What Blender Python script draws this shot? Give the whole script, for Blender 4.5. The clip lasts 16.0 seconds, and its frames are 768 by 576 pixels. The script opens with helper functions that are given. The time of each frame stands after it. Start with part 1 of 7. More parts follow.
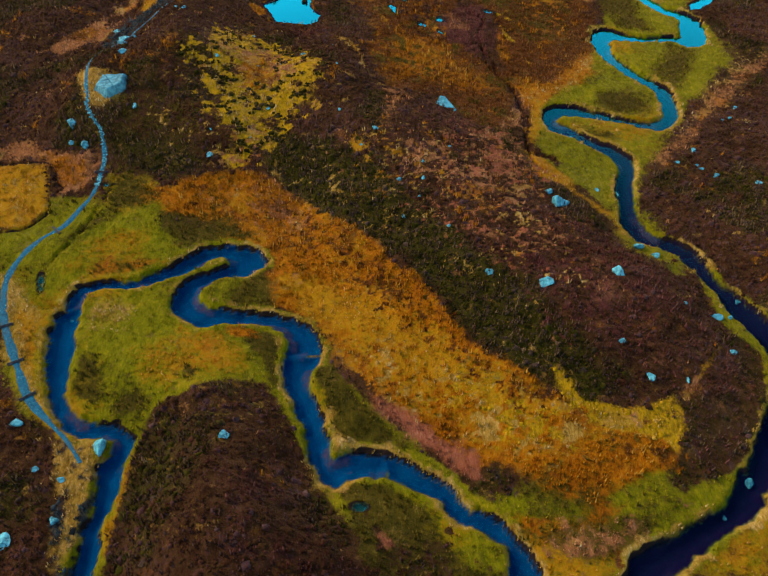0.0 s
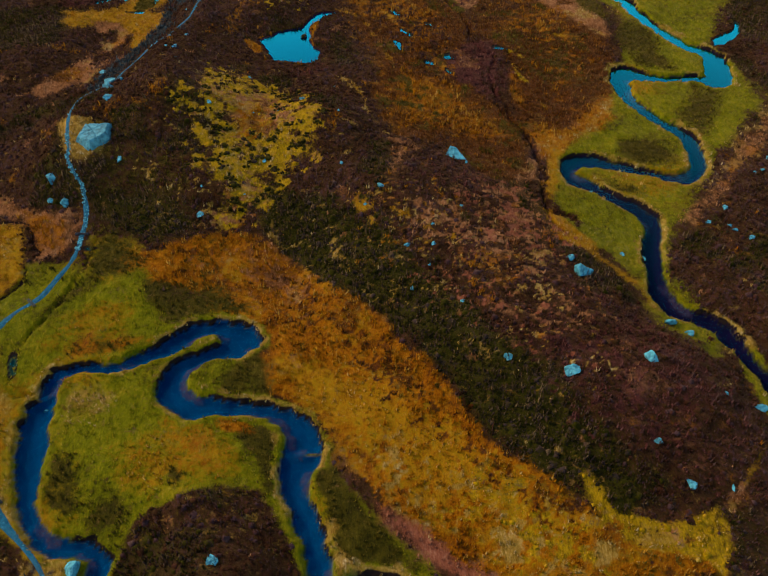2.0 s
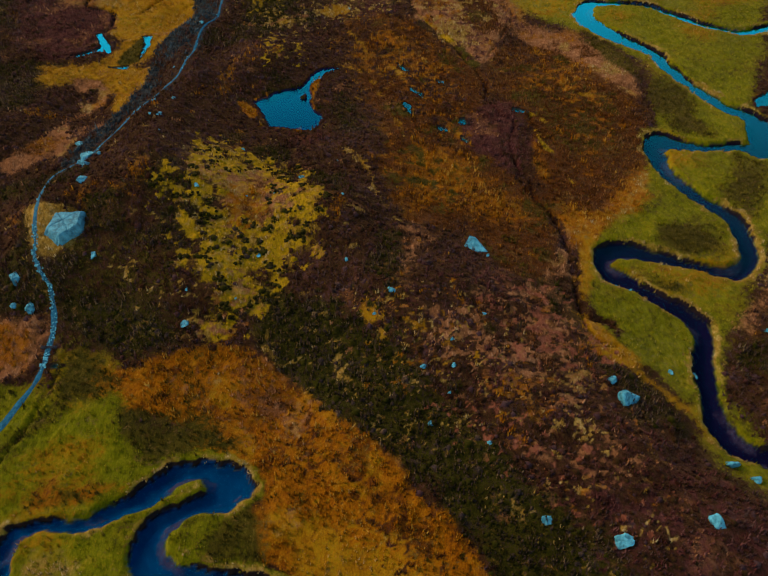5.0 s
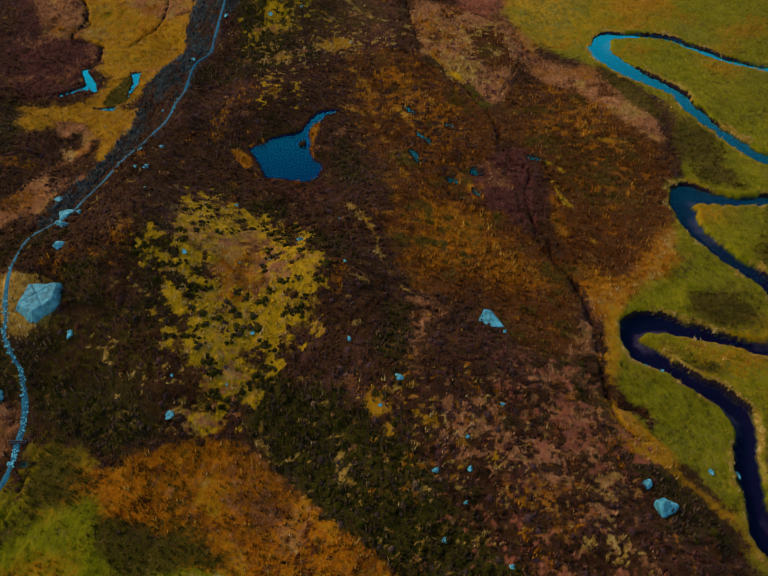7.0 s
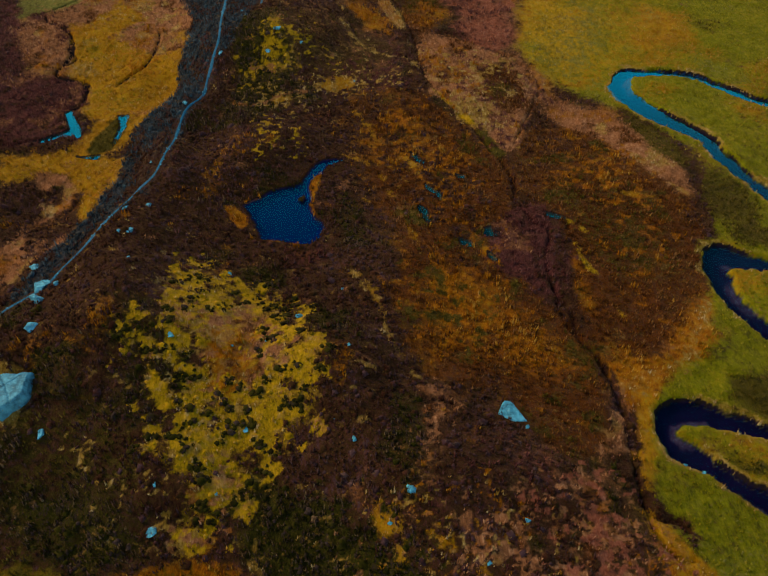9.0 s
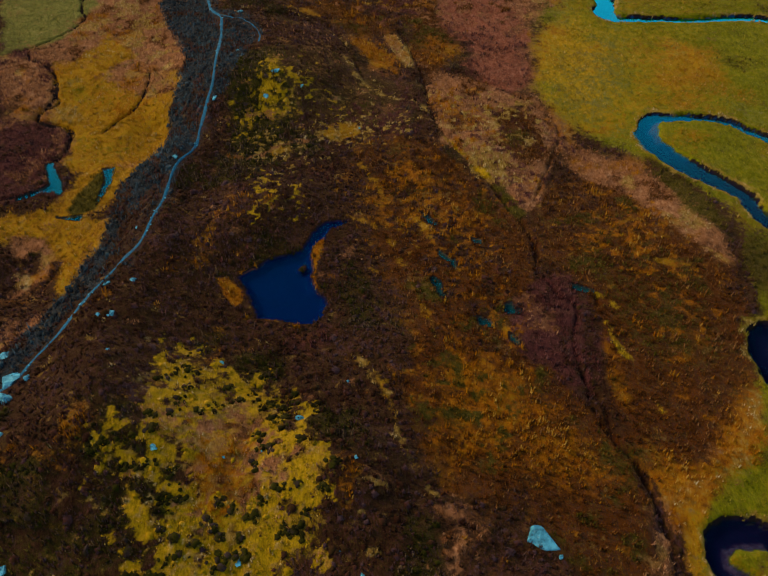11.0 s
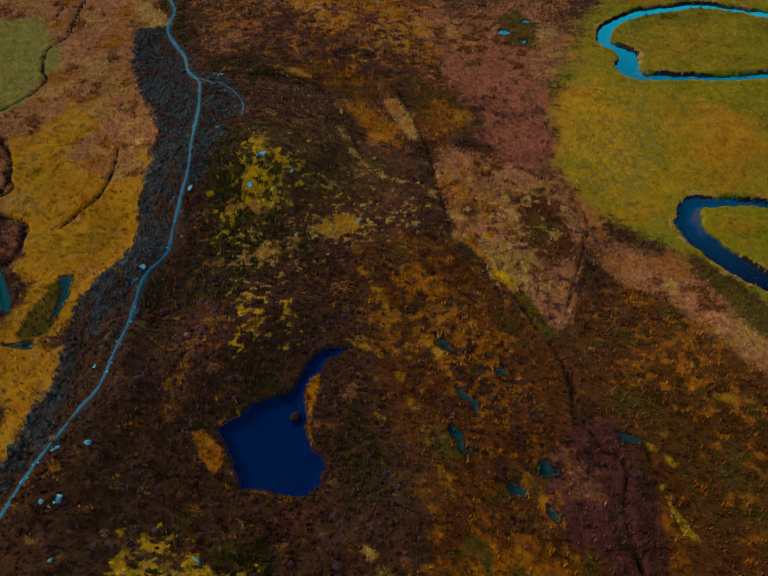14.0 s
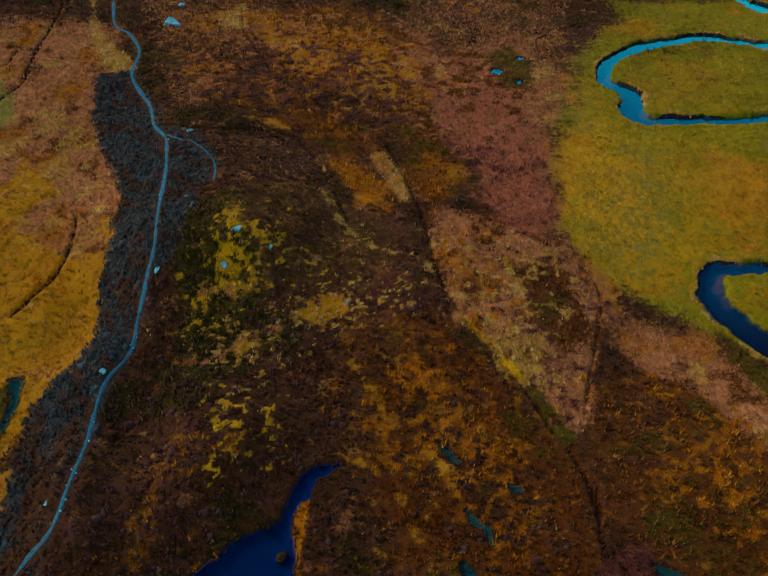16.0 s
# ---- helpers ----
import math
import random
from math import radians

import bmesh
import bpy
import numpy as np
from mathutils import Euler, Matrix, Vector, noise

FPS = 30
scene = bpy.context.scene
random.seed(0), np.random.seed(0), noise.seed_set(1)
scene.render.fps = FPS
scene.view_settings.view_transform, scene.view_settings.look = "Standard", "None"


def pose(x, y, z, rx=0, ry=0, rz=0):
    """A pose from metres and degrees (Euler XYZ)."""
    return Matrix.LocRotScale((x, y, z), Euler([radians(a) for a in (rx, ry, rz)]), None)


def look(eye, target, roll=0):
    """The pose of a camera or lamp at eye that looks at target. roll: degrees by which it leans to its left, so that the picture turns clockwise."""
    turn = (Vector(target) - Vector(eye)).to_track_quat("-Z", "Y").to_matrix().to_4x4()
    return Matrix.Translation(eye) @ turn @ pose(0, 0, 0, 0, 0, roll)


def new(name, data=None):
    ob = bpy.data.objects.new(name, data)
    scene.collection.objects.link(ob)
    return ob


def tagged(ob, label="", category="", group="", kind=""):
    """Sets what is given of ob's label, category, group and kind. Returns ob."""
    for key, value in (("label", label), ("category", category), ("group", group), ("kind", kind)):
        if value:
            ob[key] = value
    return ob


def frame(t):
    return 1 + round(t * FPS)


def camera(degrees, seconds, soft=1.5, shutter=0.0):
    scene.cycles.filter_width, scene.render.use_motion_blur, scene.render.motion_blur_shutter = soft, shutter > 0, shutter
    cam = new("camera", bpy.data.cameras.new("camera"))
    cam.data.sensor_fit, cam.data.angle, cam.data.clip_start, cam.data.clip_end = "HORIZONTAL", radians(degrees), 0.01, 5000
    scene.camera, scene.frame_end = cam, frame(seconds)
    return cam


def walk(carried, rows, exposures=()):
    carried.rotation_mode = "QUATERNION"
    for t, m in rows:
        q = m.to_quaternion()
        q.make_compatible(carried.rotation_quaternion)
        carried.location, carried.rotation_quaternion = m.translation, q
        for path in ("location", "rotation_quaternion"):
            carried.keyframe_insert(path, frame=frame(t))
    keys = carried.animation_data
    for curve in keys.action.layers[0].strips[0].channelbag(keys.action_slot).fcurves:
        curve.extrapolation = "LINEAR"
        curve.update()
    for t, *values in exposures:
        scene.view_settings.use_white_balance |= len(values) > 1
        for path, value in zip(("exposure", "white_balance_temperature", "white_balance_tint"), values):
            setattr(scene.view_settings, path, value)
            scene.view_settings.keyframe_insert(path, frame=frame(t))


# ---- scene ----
# ---- camera: a drone that flies level up the glen, looking down at 46 degrees ----
cam = camera(54.1, 16.0, soft=1.5)
METRES, EYE, TILT, LEAN, TURN = 100.0, 62.0, -46.0, 0.0, 0.0
ROWS = [
    (0.0, 0.0, 0.0, 0.0, -0.0, 0.0, -0.0),
    (0.5, -0.0021, 0.0204, 0.0212, -0.02, 0.05, 0.0),
    (1.0, -0.0041, 0.041, 0.0426, -0.04, 0.1, 0.01),
    (1.5, -0.0061, 0.0613, 0.0642, -0.04, 0.12, 0.02),
    (2.0, -0.008, 0.0817, 0.0853, -0.03, 0.18, 0.04),
    (2.5, -0.01, 0.1017, 0.1063, -0.04, 0.23, 0.05),
    (3.0, -0.012, 0.1216, 0.1269, -0.03, 0.31, 0.06),
    (3.5, -0.0139, 0.1412, 0.1479, -0.02, 0.36, 0.08),
    (4.0, -0.016, 0.1611, 0.1683, -0.02, 0.43, 0.08),
    (6.5, -0.0259, 0.2607, 0.2726, -0.06, 0.63, 0.08),
    (7.0, -0.0273, 0.2808, 0.2929, -0.05, 0.69, 0.08),
    (7.5, -0.0291, 0.301, 0.3136, -0.06, 0.75, 0.09),
    (8.0, -0.0311, 0.3211, 0.3348, -0.07, 0.79, 0.06),
    (8.5, -0.0332, 0.3418, 0.3563, -0.07, 0.82, 0.06),
    (9.0, -0.0357, 0.3629, 0.3783, -0.06, 0.85, 0.06),
    (11.5, -0.0479, 0.4752, 0.4946, 0.02, 0.97, 0.1),
    (12.0, -0.0508, 0.4986, 0.5191, 0.01, 0.98, 0.09),
    (12.5, -0.0532, 0.5225, 0.544, 0.03, 0.98, 0.08),
    (13.0, -0.0561, 0.5466, 0.5686, -0.06, 0.99, 0.14),
    (13.5, -0.0589, 0.571, 0.5935, -0.22, 1.0, 0.28),
    (14.0, -0.0601, 0.5953, 0.6184, -0.61, 1.01, 0.72),
    (14.5, -0.0633, 0.6197, 0.6435, -0.94, 1.01, 0.99),
    (15.0, -0.0655, 0.6441, 0.6682, -0.93, 1.05, 0.97),
    (15.5, -0.0669, 0.6683, 0.6929, -0.96, 1.09, 1.06),
    (16.0, -0.0689, 0.6927, 0.7178, -1.99, 1.09, 2.04),
]
EXPOSURES = [(0.0, 0.66), (1.5, 0.36), (3.0, 0.12), (4.5, 0.07), (9.0, 0.07), (13.0, 0.03), (16.0, 0.07)]
walk(cam, [(t, pose(0, 0, EYE, TILT, LEAN, TURN) @ pose(METRES * x, METRES * y, METRES * z, 90 + pitch, roll, yaw)) for t, x, y, z, yaw, pitch, roll in ROWS], EXPOSURES)

# ---- world and sun: bright overcast, blue overhead ----
SUN_HEIGHT, SUN_TURN = radians(36), radians(-64)
world = bpy.data.worlds.new("sky")
scene.world = world
world.use_nodes = True
wn = world.node_tree
sky = wn.nodes.new("ShaderNodeTexSky")
sky.sky_type, sky.sun_disc = "NISHITA", False
sky.sun_elevation, sky.sun_rotation = SUN_HEIGHT, SUN_TURN
sky.air_density, sky.dust_density, sky.ozone_density = 1.4, 0.3, 0.3
wn.nodes["Background"].inputs["Strength"].default_value = 0.15
wn.links.new(sky.outputs[0], wn.nodes["Background"].inputs["Color"])
sun = new("sun", bpy.data.lights.new("sun", "SUN"))
sun.data.energy, sun.data.angle, sun.data.color = 3.0, radians(25), (1.0, 0.762, 0.49)
aim = Vector((math.sin(SUN_TURN) * math.cos(SUN_HEIGHT), math.cos(SUN_TURN) * math.cos(SUN_HEIGHT), math.sin(SUN_HEIGHT)))
sun.matrix_world = look(aim * 300, (0, 0, 0))


# ---- materials ----
class Nodes:
    """A small builder for one node material."""

    def __init__(self, name):
        self.mat = bpy.data.materials.new(name)
        self.mat.use_nodes = True
        self.tree = self.mat.node_tree
        self.shader = self.tree.nodes["Principled BSDF"]
        self.coord = self.tree.nodes.new("ShaderNodeTexCoord").outputs["Object"]

    def link(self, a, b):
        if hasattr(a, "is_output"):
            self.tree.links.new(a, b)
        elif isinstance(a, tuple) and len(a) == 3:
            b.default_value = (*a, 1)
        else:
            b.default_value = a

    def noise(self, scale, detail=4.0, stretch=None, rough=0.6, seed=0.0):
        n = self.tree.nodes.new("ShaderNodeTexNoise")
        n.noise_dimensions = "3D"
        n.inputs["Scale"].default_value, n.inputs["Detail"].default_value, n.inputs["Roughness"].default_value = scale, detail, rough
        m = self.tree.nodes.new("ShaderNodeMapping")
        m.inputs["Location"].default_value = (seed * 7.3, seed * 3.1, seed)
        if stretch:
            m.vector_type = "TEXTURE"
            m.inputs["Scale"].default_value = [1 / s for s in stretch[:3]]
            m.inputs["Rotation"].default_value = (0, 0, radians(stretch[3]) if len(stretch) > 3 else 0)
        self.tree.links.new(self.coord, m.inputs["Vector"])
        self.tree.links.new(m.outputs[0], n.inputs["Vector"])
        return n.outputs["Fac"]

    def cells(self, scale, seed=0.0):
        n = self.tree.nodes.new("ShaderNodeTexVoronoi")
        n.inputs["Scale"].default_value = scale
        m = self.tree.nodes.new("ShaderNodeMapping")
        m.inputs["Location"].default_value = (seed * 5.7, seed * 2.3, seed)
        self.tree.links.new(self.coord, m.inputs["Vector"])
        self.tree.links.new(m.outputs[0], n.inputs["Vector"])
        return n.outputs["Distance"], n.outputs["Color"]

    def span(self, value, lo, hi, to_lo=0.0, to_hi=1.0):
        n = self.tree.nodes.new("ShaderNodeMapRange")
        n.interpolation_type = "SMOOTHSTEP"
        self.link(value, n.inputs["Value"])
        for key, v in (("From Min", lo), ("From Max", hi), ("To Min", to_lo), ("To Max", to_hi)):
            n.inputs[key].default_value = v
        return n.outputs[0]

    def mix(self, fac, a, b):
        n = self.tree.nodes.new("ShaderNodeMix")
        n.data_type = "RGBA"
        self.link(fac, n.inputs[0])
        self.link(a, n.inputs[6])
        self.link(b, n.inputs[7])
        return n.outputs[2]

    def sums(self, op, a, b):
        n = self.tree.nodes.new("ShaderNodeMath")
        n.operation = op
        self.link(a, n.inputs[0])
        self.link(b, n.inputs[1])
        return n.outputs[0]

    def attr(self, name):
        n = self.tree.nodes.new("ShaderNodeAttribute")
        n.attribute_name = name
        return n.outputs["Fac"]

    def island(self):
        return self.tree.nodes.new("ShaderNodeNewGeometry").outputs["Random Per Island"]

    def bump(self, height, strength=0.5, distance=0.1):
        n = self.tree.nodes.new("ShaderNodeBump")
        n.inputs["Strength"].default_value, n.inputs["Distance"].default_value = strength, distance
        self.link(height, n.inputs["Height"])
        self.tree.links.new(n.outputs[0], self.shader.inputs["Normal"])

    def done(self, color, rough=0.9, spec=0.2, sheen=0.0):
        self.link(color, self.shader.inputs["Base Color"])
        self.link(rough, self.shader.inputs["Roughness"])
        self.shader.inputs["Specular IOR Level"].default_value = spec
        if sheen:
            self.link(sheen, self.shader.inputs["Sheen Weight"])
            self.shader.inputs["Sheen Roughness"].default_value = 0.5
            self.shader.inputs["Sheen Tint"].default_value = (1.0, 0.60, 0.32, 1)
        return self.mat


# what grows mixed into each cover: share, colour
MIXED = {
    "heath": ((0.0, (0.020, 0.007, 0.004)), (0.20, (0.052, 0.017, 0.009)), (0.38, (0.048, 0.027, 0.007)), (0.56, (0.086, 0.027, 0.016)), (0.74, (0.072, 0.038, 0.044)), (0.88, (0.100, 0.050, 0.048)), (1.0, (0.160, 0.090, 0.070))),
    "ling": ((0.0, (0.010, 0.009, 0.002)), (0.25, (0.020, 0.021, 0.002)), (0.50, (0.038, 0.033, 0.003)), (0.66, (0.030, 0.020, 0.012)), (0.80, (0.050, 0.034, 0.034)), (0.90, (0.075, 0.040, 0.016)), (1.0, (0.180, 0.120, 0.060))),
    # slate: slope heather with its bluish shade put into the colour, also mud braids
    "slate": ((0.0, (0.005, 0.008, 0.009)), (0.35, (0.013, 0.022, 0.026)), (0.60, (0.028, 0.036, 0.042)), (0.80, (0.018, 0.052, 0.064)), (1.0, (0.066, 0.100, 0.115))),
    "rust": ((0.0, (0.085, 0.021, 0.001)), (0.25, (0.210, 0.061, 0.001)), (0.55, (0.305, 0.100, 0.002)), (0.80, (0.355, 0.148, 0.004)), (1.0, (0.450, 0.250, 0.040))),
    "bog": ((0.0, (0.018, 0.006, 0.003)), (0.25, (0.062, 0.017, 0.003)), (0.45, (0.130, 0.035, 0.002)), (0.58, (0.070, 0.022, 0.016)), (0.70, (0.066, 0.034, 0.003)), (0.86, (0.220, 0.068, 0.005)), (1.0, (0.320, 0.150, 0.050))),
    "gold": ((0.0, (0.120, 0.046, 0.002)), (0.25, (0.215, 0.092, 0.002)), (0.5, (0.285, 0.132, 0.003)), (0.65, (0.225, 0.132, 0.003)), (0.82, (0.325, 0.118, 0.005)), (1.0, (0.440, 0.275, 0.080))),
    "moss": ((0.0, (0.060, 0.040, 0.002)), (0.25, (0.190, 0.112, 0.002)), (0.55, (0.330, 0.192, 0.003)), (0.80, (0.400, 0.215, 0.008)), (1.0, (0.480, 0.320, 0.090))),
    "rose": ((0.0, (0.075, 0.020, 0.010)), (0.30, (0.190, 0.055, 0.026)), (0.65, (0.260, 0.082, 0.042)), (1.0, (0.360, 0.160, 0.090))),
    "green": ((0.0, (0.042, 0.046, 0.001)), (0.25, (0.096, 0.097, 0.001)), (0.55, (0.140, 0.134, 0.002)), (0.80, (0.200, 0.154, 0.003)), (1.0, (0.285, 0.230, 0.022))),
    "olive": ((0.0, (0.012, 0.012, 0.002)), (0.35, (0.038, 0.032, 0.003)), (0.70, (0.064, 0.048, 0.004)), (1.0, (0.140, 0.100, 0.016))),
    "sage": ((0.0, (0.060, 0.060, 0.012)), (0.4, (0.110, 0.105, 0.018)), (0.8, (0.175, 0.150, 0.030)), (1.0, (0.260, 0.215, 0.080))),
    "straw": ((0.0, (0.110, 0.056, 0.006)), (0.30, (0.235, 0.130, 0.016)), (0.65, (0.365, 0.220, 0.045)), (1.0, (0.560, 0.410, 0.190))),
    "tan": ((0.0, (0.062, 0.024, 0.008)), (0.30, (0.165, 0.064, 0.022)), (0.60, (0.245, 0.098, 0.036)), (1.0, (0.400, 0.205, 0.095))),
    "plum": ((0.0, (0.026, 0.008, 0.007)), (0.30, (0.078, 0.021, 0.018)), (0.65, (0.125, 0.036, 0.032)), (1.0, (0.230, 0.096, 0.080))),
}


KINDS = list(MIXED)
# factor that darkens or brightens each cover's colours
DEPTH = {"heath": 0.60, "ling": 0.80, "bog": 0.67, "plum": 0.66, "green": 1.0, "sage": 1.1, "tan": 1.08, "gold": 1.08, "moss": 1.02}
# covers whose ground is toned darker, as shade between the stems
SHADY = ("heath", "ling", "slate", "plum")
# the lie of the stems, in degrees, where wind has combed them
LEANS = {"slate": 38.0, "heath": 14.0, "rust": -12.0, "ling": 10.0}


def shades(n, kind, pick):
    ramp = n.tree.nodes.new("ShaderNodeValToRGB")
    ramp.color_ramp.interpolation = "LINEAR"
    stops = ramp.color_ramp.elements
    while len(stops) < len(MIXED[kind]):
        stops.new(0.5)
    for stop, (at, tone) in zip(stops, MIXED[kind]):
        stop.position, stop.color = at, (*(DEPTH.get(kind, 0.92) * v for v in tone), 1)
    n.link(pick, ramp.inputs[0])
    return ramp.outputs[0]


def plant_tone(n, kind, seed):
    """The colour of one kind of cover: broad drift, clumps and blades."""
    broad = n.noise(0.13, 4.0, None, 0.65, seed)
    lean = LEANS.get(kind, 4.0)
    clump = n.noise(1.1, 5.0, (1.9 if kind == "slate" else 1.4, 0.62, 1.0, lean), 0.72, seed + 3)
    blade = n.noise(4.2, 4.0, (1.7, 0.42, 1.0, lean), 0.72, seed + 5)
    tone = n.sums("ADD", n.sums("MULTIPLY", broad, 0.9), n.sums("ADD", n.sums("MULTIPLY", clump, 1.5), n.sums("MULTIPLY", blade, 1.3)))
    low = n.tree.nodes.new("ShaderNodeMapRange")
    n.link(tone, low.inputs["Value"])
    low.inputs["From Min"].default_value, low.inputs["From Max"].default_value = (1.56, 2.40) if kind in SHADY else (1.46, 2.34)
    return shades(n, kind, low.outputs[0])


def ground_material():
    n = Nodes("moorland")
    color = plant_tone(n, "heath", 1.0)
    small = n.sums("MULTIPLY", n.sums("SUBTRACT", n.noise(1.3, 6.0, None, 0.8, 9.0), 0.5), 1.9)
    ragged = n.sums("ADD", small, n.sums("MULTIPLY", n.sums("SUBTRACT", n.noise(0.28, 4.0, None, 0.7, 19.0), 0.5), 1.0))
    for i, kind in enumerate(KINDS[1:]):
        edge = n.sums("ADD", n.attr(kind), ragged)
        color = n.mix(n.span(edge, 0.17, 0.83), color, plant_tone(n, kind, 11.0 + 2 * i))
    # bare peat on cut banks, gravel and silt on shoals
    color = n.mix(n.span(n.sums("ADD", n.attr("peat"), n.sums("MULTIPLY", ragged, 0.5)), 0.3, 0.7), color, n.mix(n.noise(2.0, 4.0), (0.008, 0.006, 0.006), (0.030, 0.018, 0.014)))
    # bed colours hold the water's own blue and the sky's reflection
    bed = n.mix(n.span(n.noise(0.5, 5.0, None, 0.7), 0.4, 0.65), (0.001, 0.052, 0.155), (0.001, 0.068, 0.185))
    # deep marks the east burn's darker purple bed, cut no deeper than the west
    bed = n.mix(n.attr("deep"), bed, n.mix(n.noise(0.6, 4.0), (0.003, 0.003, 0.022), (0.014, 0.006, 0.040)))
    bed = n.mix(n.attr("tarn"), bed, n.mix(n.noise(0.3, 3.0), (0.001, 0.013, 0.085), (0.001, 0.018, 0.105)))
    bed = n.mix(n.attr("weed"), bed, n.mix(n.noise(1.2, 4.0), (0.004, 0.050, 0.060), (0.020, 0.085, 0.050)))
    color = n.mix(n.attr("bed"), color, bed)
    shoal = n.mix(n.noise(3.0, 4.0), (0.050, 0.026, 0.070), (0.170, 0.095, 0.140))
    color = n.mix(n.span(n.sums("ADD", n.attr("shoal"), n.sums("MULTIPLY", ragged, 0.7)), 0.2, 0.95), color, shoal)
    grain = n.sums("ADD", n.noise(3.0, 5.0, None, 0.75, 2.0), n.noise(9.0, 3.0, None, 0.7, 4.0))
    n.bump(grain, 0.8, 0.16)
    leafy = n.span(n.sums("MAXIMUM", n.attr("bed"), n.attr("peat")), 0.0, 0.5, 0.09, 0.0)
    return n.done(color, 1.0, 0.0, leafy)


def tuft_material(kind, lift):
    n = Nodes(kind + "_plants")
    drift = n.sums("SUBTRACT", n.sums("ADD", n.noise(0.13, 4.0, None, 0.65, 1.0), n.noise(1.1, 5.0, None, 0.75, 4.0)), 1.0)
    grain = n.sums("MULTIPLY", n.sums("SUBTRACT", n.noise(6.0, 3.0, None, 0.75, 8.0), 0.5), 0.7)
    pick = n.sums("ADD", n.sums("ADD", n.sums("MULTIPLY", n.island(), 0.65), lift), n.sums("ADD", n.sums("MULTIPLY", drift, 1.1), grain))
    color = shades(n, kind, pick)
    n.bump(n.noise(14.0, 3.0, None, 0.7), 0.7, 0.06)
    return n.done(color, 1.0, 0.0, 0.09)


def rock_material(name, dark, light, lichen):
    n = Nodes(name)
    color = n.mix(n.span(n.noise(1.4, 6.0, None, 0.7), 0.35, 0.65), dark, light)
    color = n.mix(n.span(n.noise(5.0, 5.0, None, 0.75, 4.0), 0.5, 0.75, 0.0, 0.7), color, dark)
    color = n.mix(n.span(n.noise(2.3, 5.0, None, 0.8, 9.0), 0.58, 0.7, 0.0, 0.8), color, lichen)
    n.bump(n.noise(6.0, 6.0, None, 0.75), 0.7, 0.12)
    return n.done(color, 0.75, 0.35)


def water_material():
    """Clear, peaty water over its bed, with the sky's reflection growing towards the horizon."""
    n = Nodes("peaty_water")
    body = n.tree.nodes.new("ShaderNodeBsdfTransparent")
    body.inputs["Color"].default_value = (0.60, 0.85, 1.0, 1)
    n.bump(n.noise(1.3, 3.0, None, 0.6), 0.05, 0.05)
    gloss = n.tree.nodes.new("ShaderNodeBsdfGlossy")
    gloss.inputs["Color"].default_value = (0.02, 0.74, 0.78, 1)
    gloss.inputs["Roughness"].default_value = 0.04
    n.tree.links.new(n.shader.inputs["Normal"].links[0].from_socket, gloss.inputs["Normal"])
    fresnel = n.tree.nodes.new("ShaderNodeFresnel")
    fresnel.inputs["IOR"].default_value = 1.33
    both = n.tree.nodes.new("ShaderNodeMixShader")
    n.tree.links.new(n.span(fresnel.outputs[0], 0.025, 0.115, 0.008, 0.95), both.inputs[0])
    n.tree.links.new(body.outputs[0], both.inputs[1])
    n.tree.links.new(gloss.outputs[0], both.inputs[2])
    n.tree.links.new(both.outputs[0], n.tree.nodes["Material Output"].inputs["Surface"])
    return n.mat


def path_material():
    n = Nodes("trodden_gravel")
    # gravel colours carry the blue that wet stones mirror from the sky
    color = n.mix(n.span(n.noise(2.2, 6.0, None, 0.75), 0.35, 0.65), (0.003, 0.058, 0.104), (0.010, 0.116, 0.190))
    color = n.mix(n.span(n.noise(0.5, 4.0, None, 0.6, 5.0), 0.5, 0.7, 0.0, 0.6), color, (0.030, 0.075, 0.110))
    pebble, tint = n.cells(3.2)
    color = n.mix(n.span(n.sums("ADD", pebble, n.sums("MULTIPLY", n.noise(1.2, 4.0, None, 0.7, 3.0), 0.6)), 0.42, 0.62, 0.75, 0.0), color, (0.036, 0.170, 0.245))
    n.bump(n.sums("SUBTRACT", n.noise(10.0, 4.0, None, 0.75), pebble), 0.8, 0.06)
    return n.done(color, 0.75, 0.1)


GROUND = ground_material()
WATER = water_material()
GRAVEL = path_material()
ROCK = rock_material("grey_granite", (0.020, 0.15, 0.20), (0.11, 0.48, 0.58), (0.30, 0.46, 0.42))
SLAB_ROCK = rock_material("weathered_slab_granite", (0.024, 0.120, 0.160), (0.085, 0.34, 0.42), (0.16, 0.26, 0.20))
SLEEPER = rock_material("wet_dark_stone", (0.02, 0.022, 0.028), (0.06, 0.065, 0.08), (0.04, 0.04, 0.03))

# ---- plan of the glen, in metres ----
KNOLLS = [
    (-13, 28, 11, 13, 5.36), (20, 58, 13, 14, 3.06), (8, 72, 12, 12, 2.0), (0, 88, 12, 12, 3.81),
    (-26, 104, 9, 11, 5.17), (-10, 101, 8, 8, 3.8), (-40, 98, 8, 11, 5.87), (-35, 118, 6, 12, 2.56),
    (-32, 146, 7, 13, 0.99), (-29, 168, 7, 12, 4.86), (-29, 190, 9, 12, 3.64), (-18, 173, 8, 12, 4.5),
    (-22, 138, 10, 13, 3.55), (50, 70, 11, 18, 0.79), (3, 122, 16, 13, 0.8), (3, 160, 14, 14, 0.8),
]
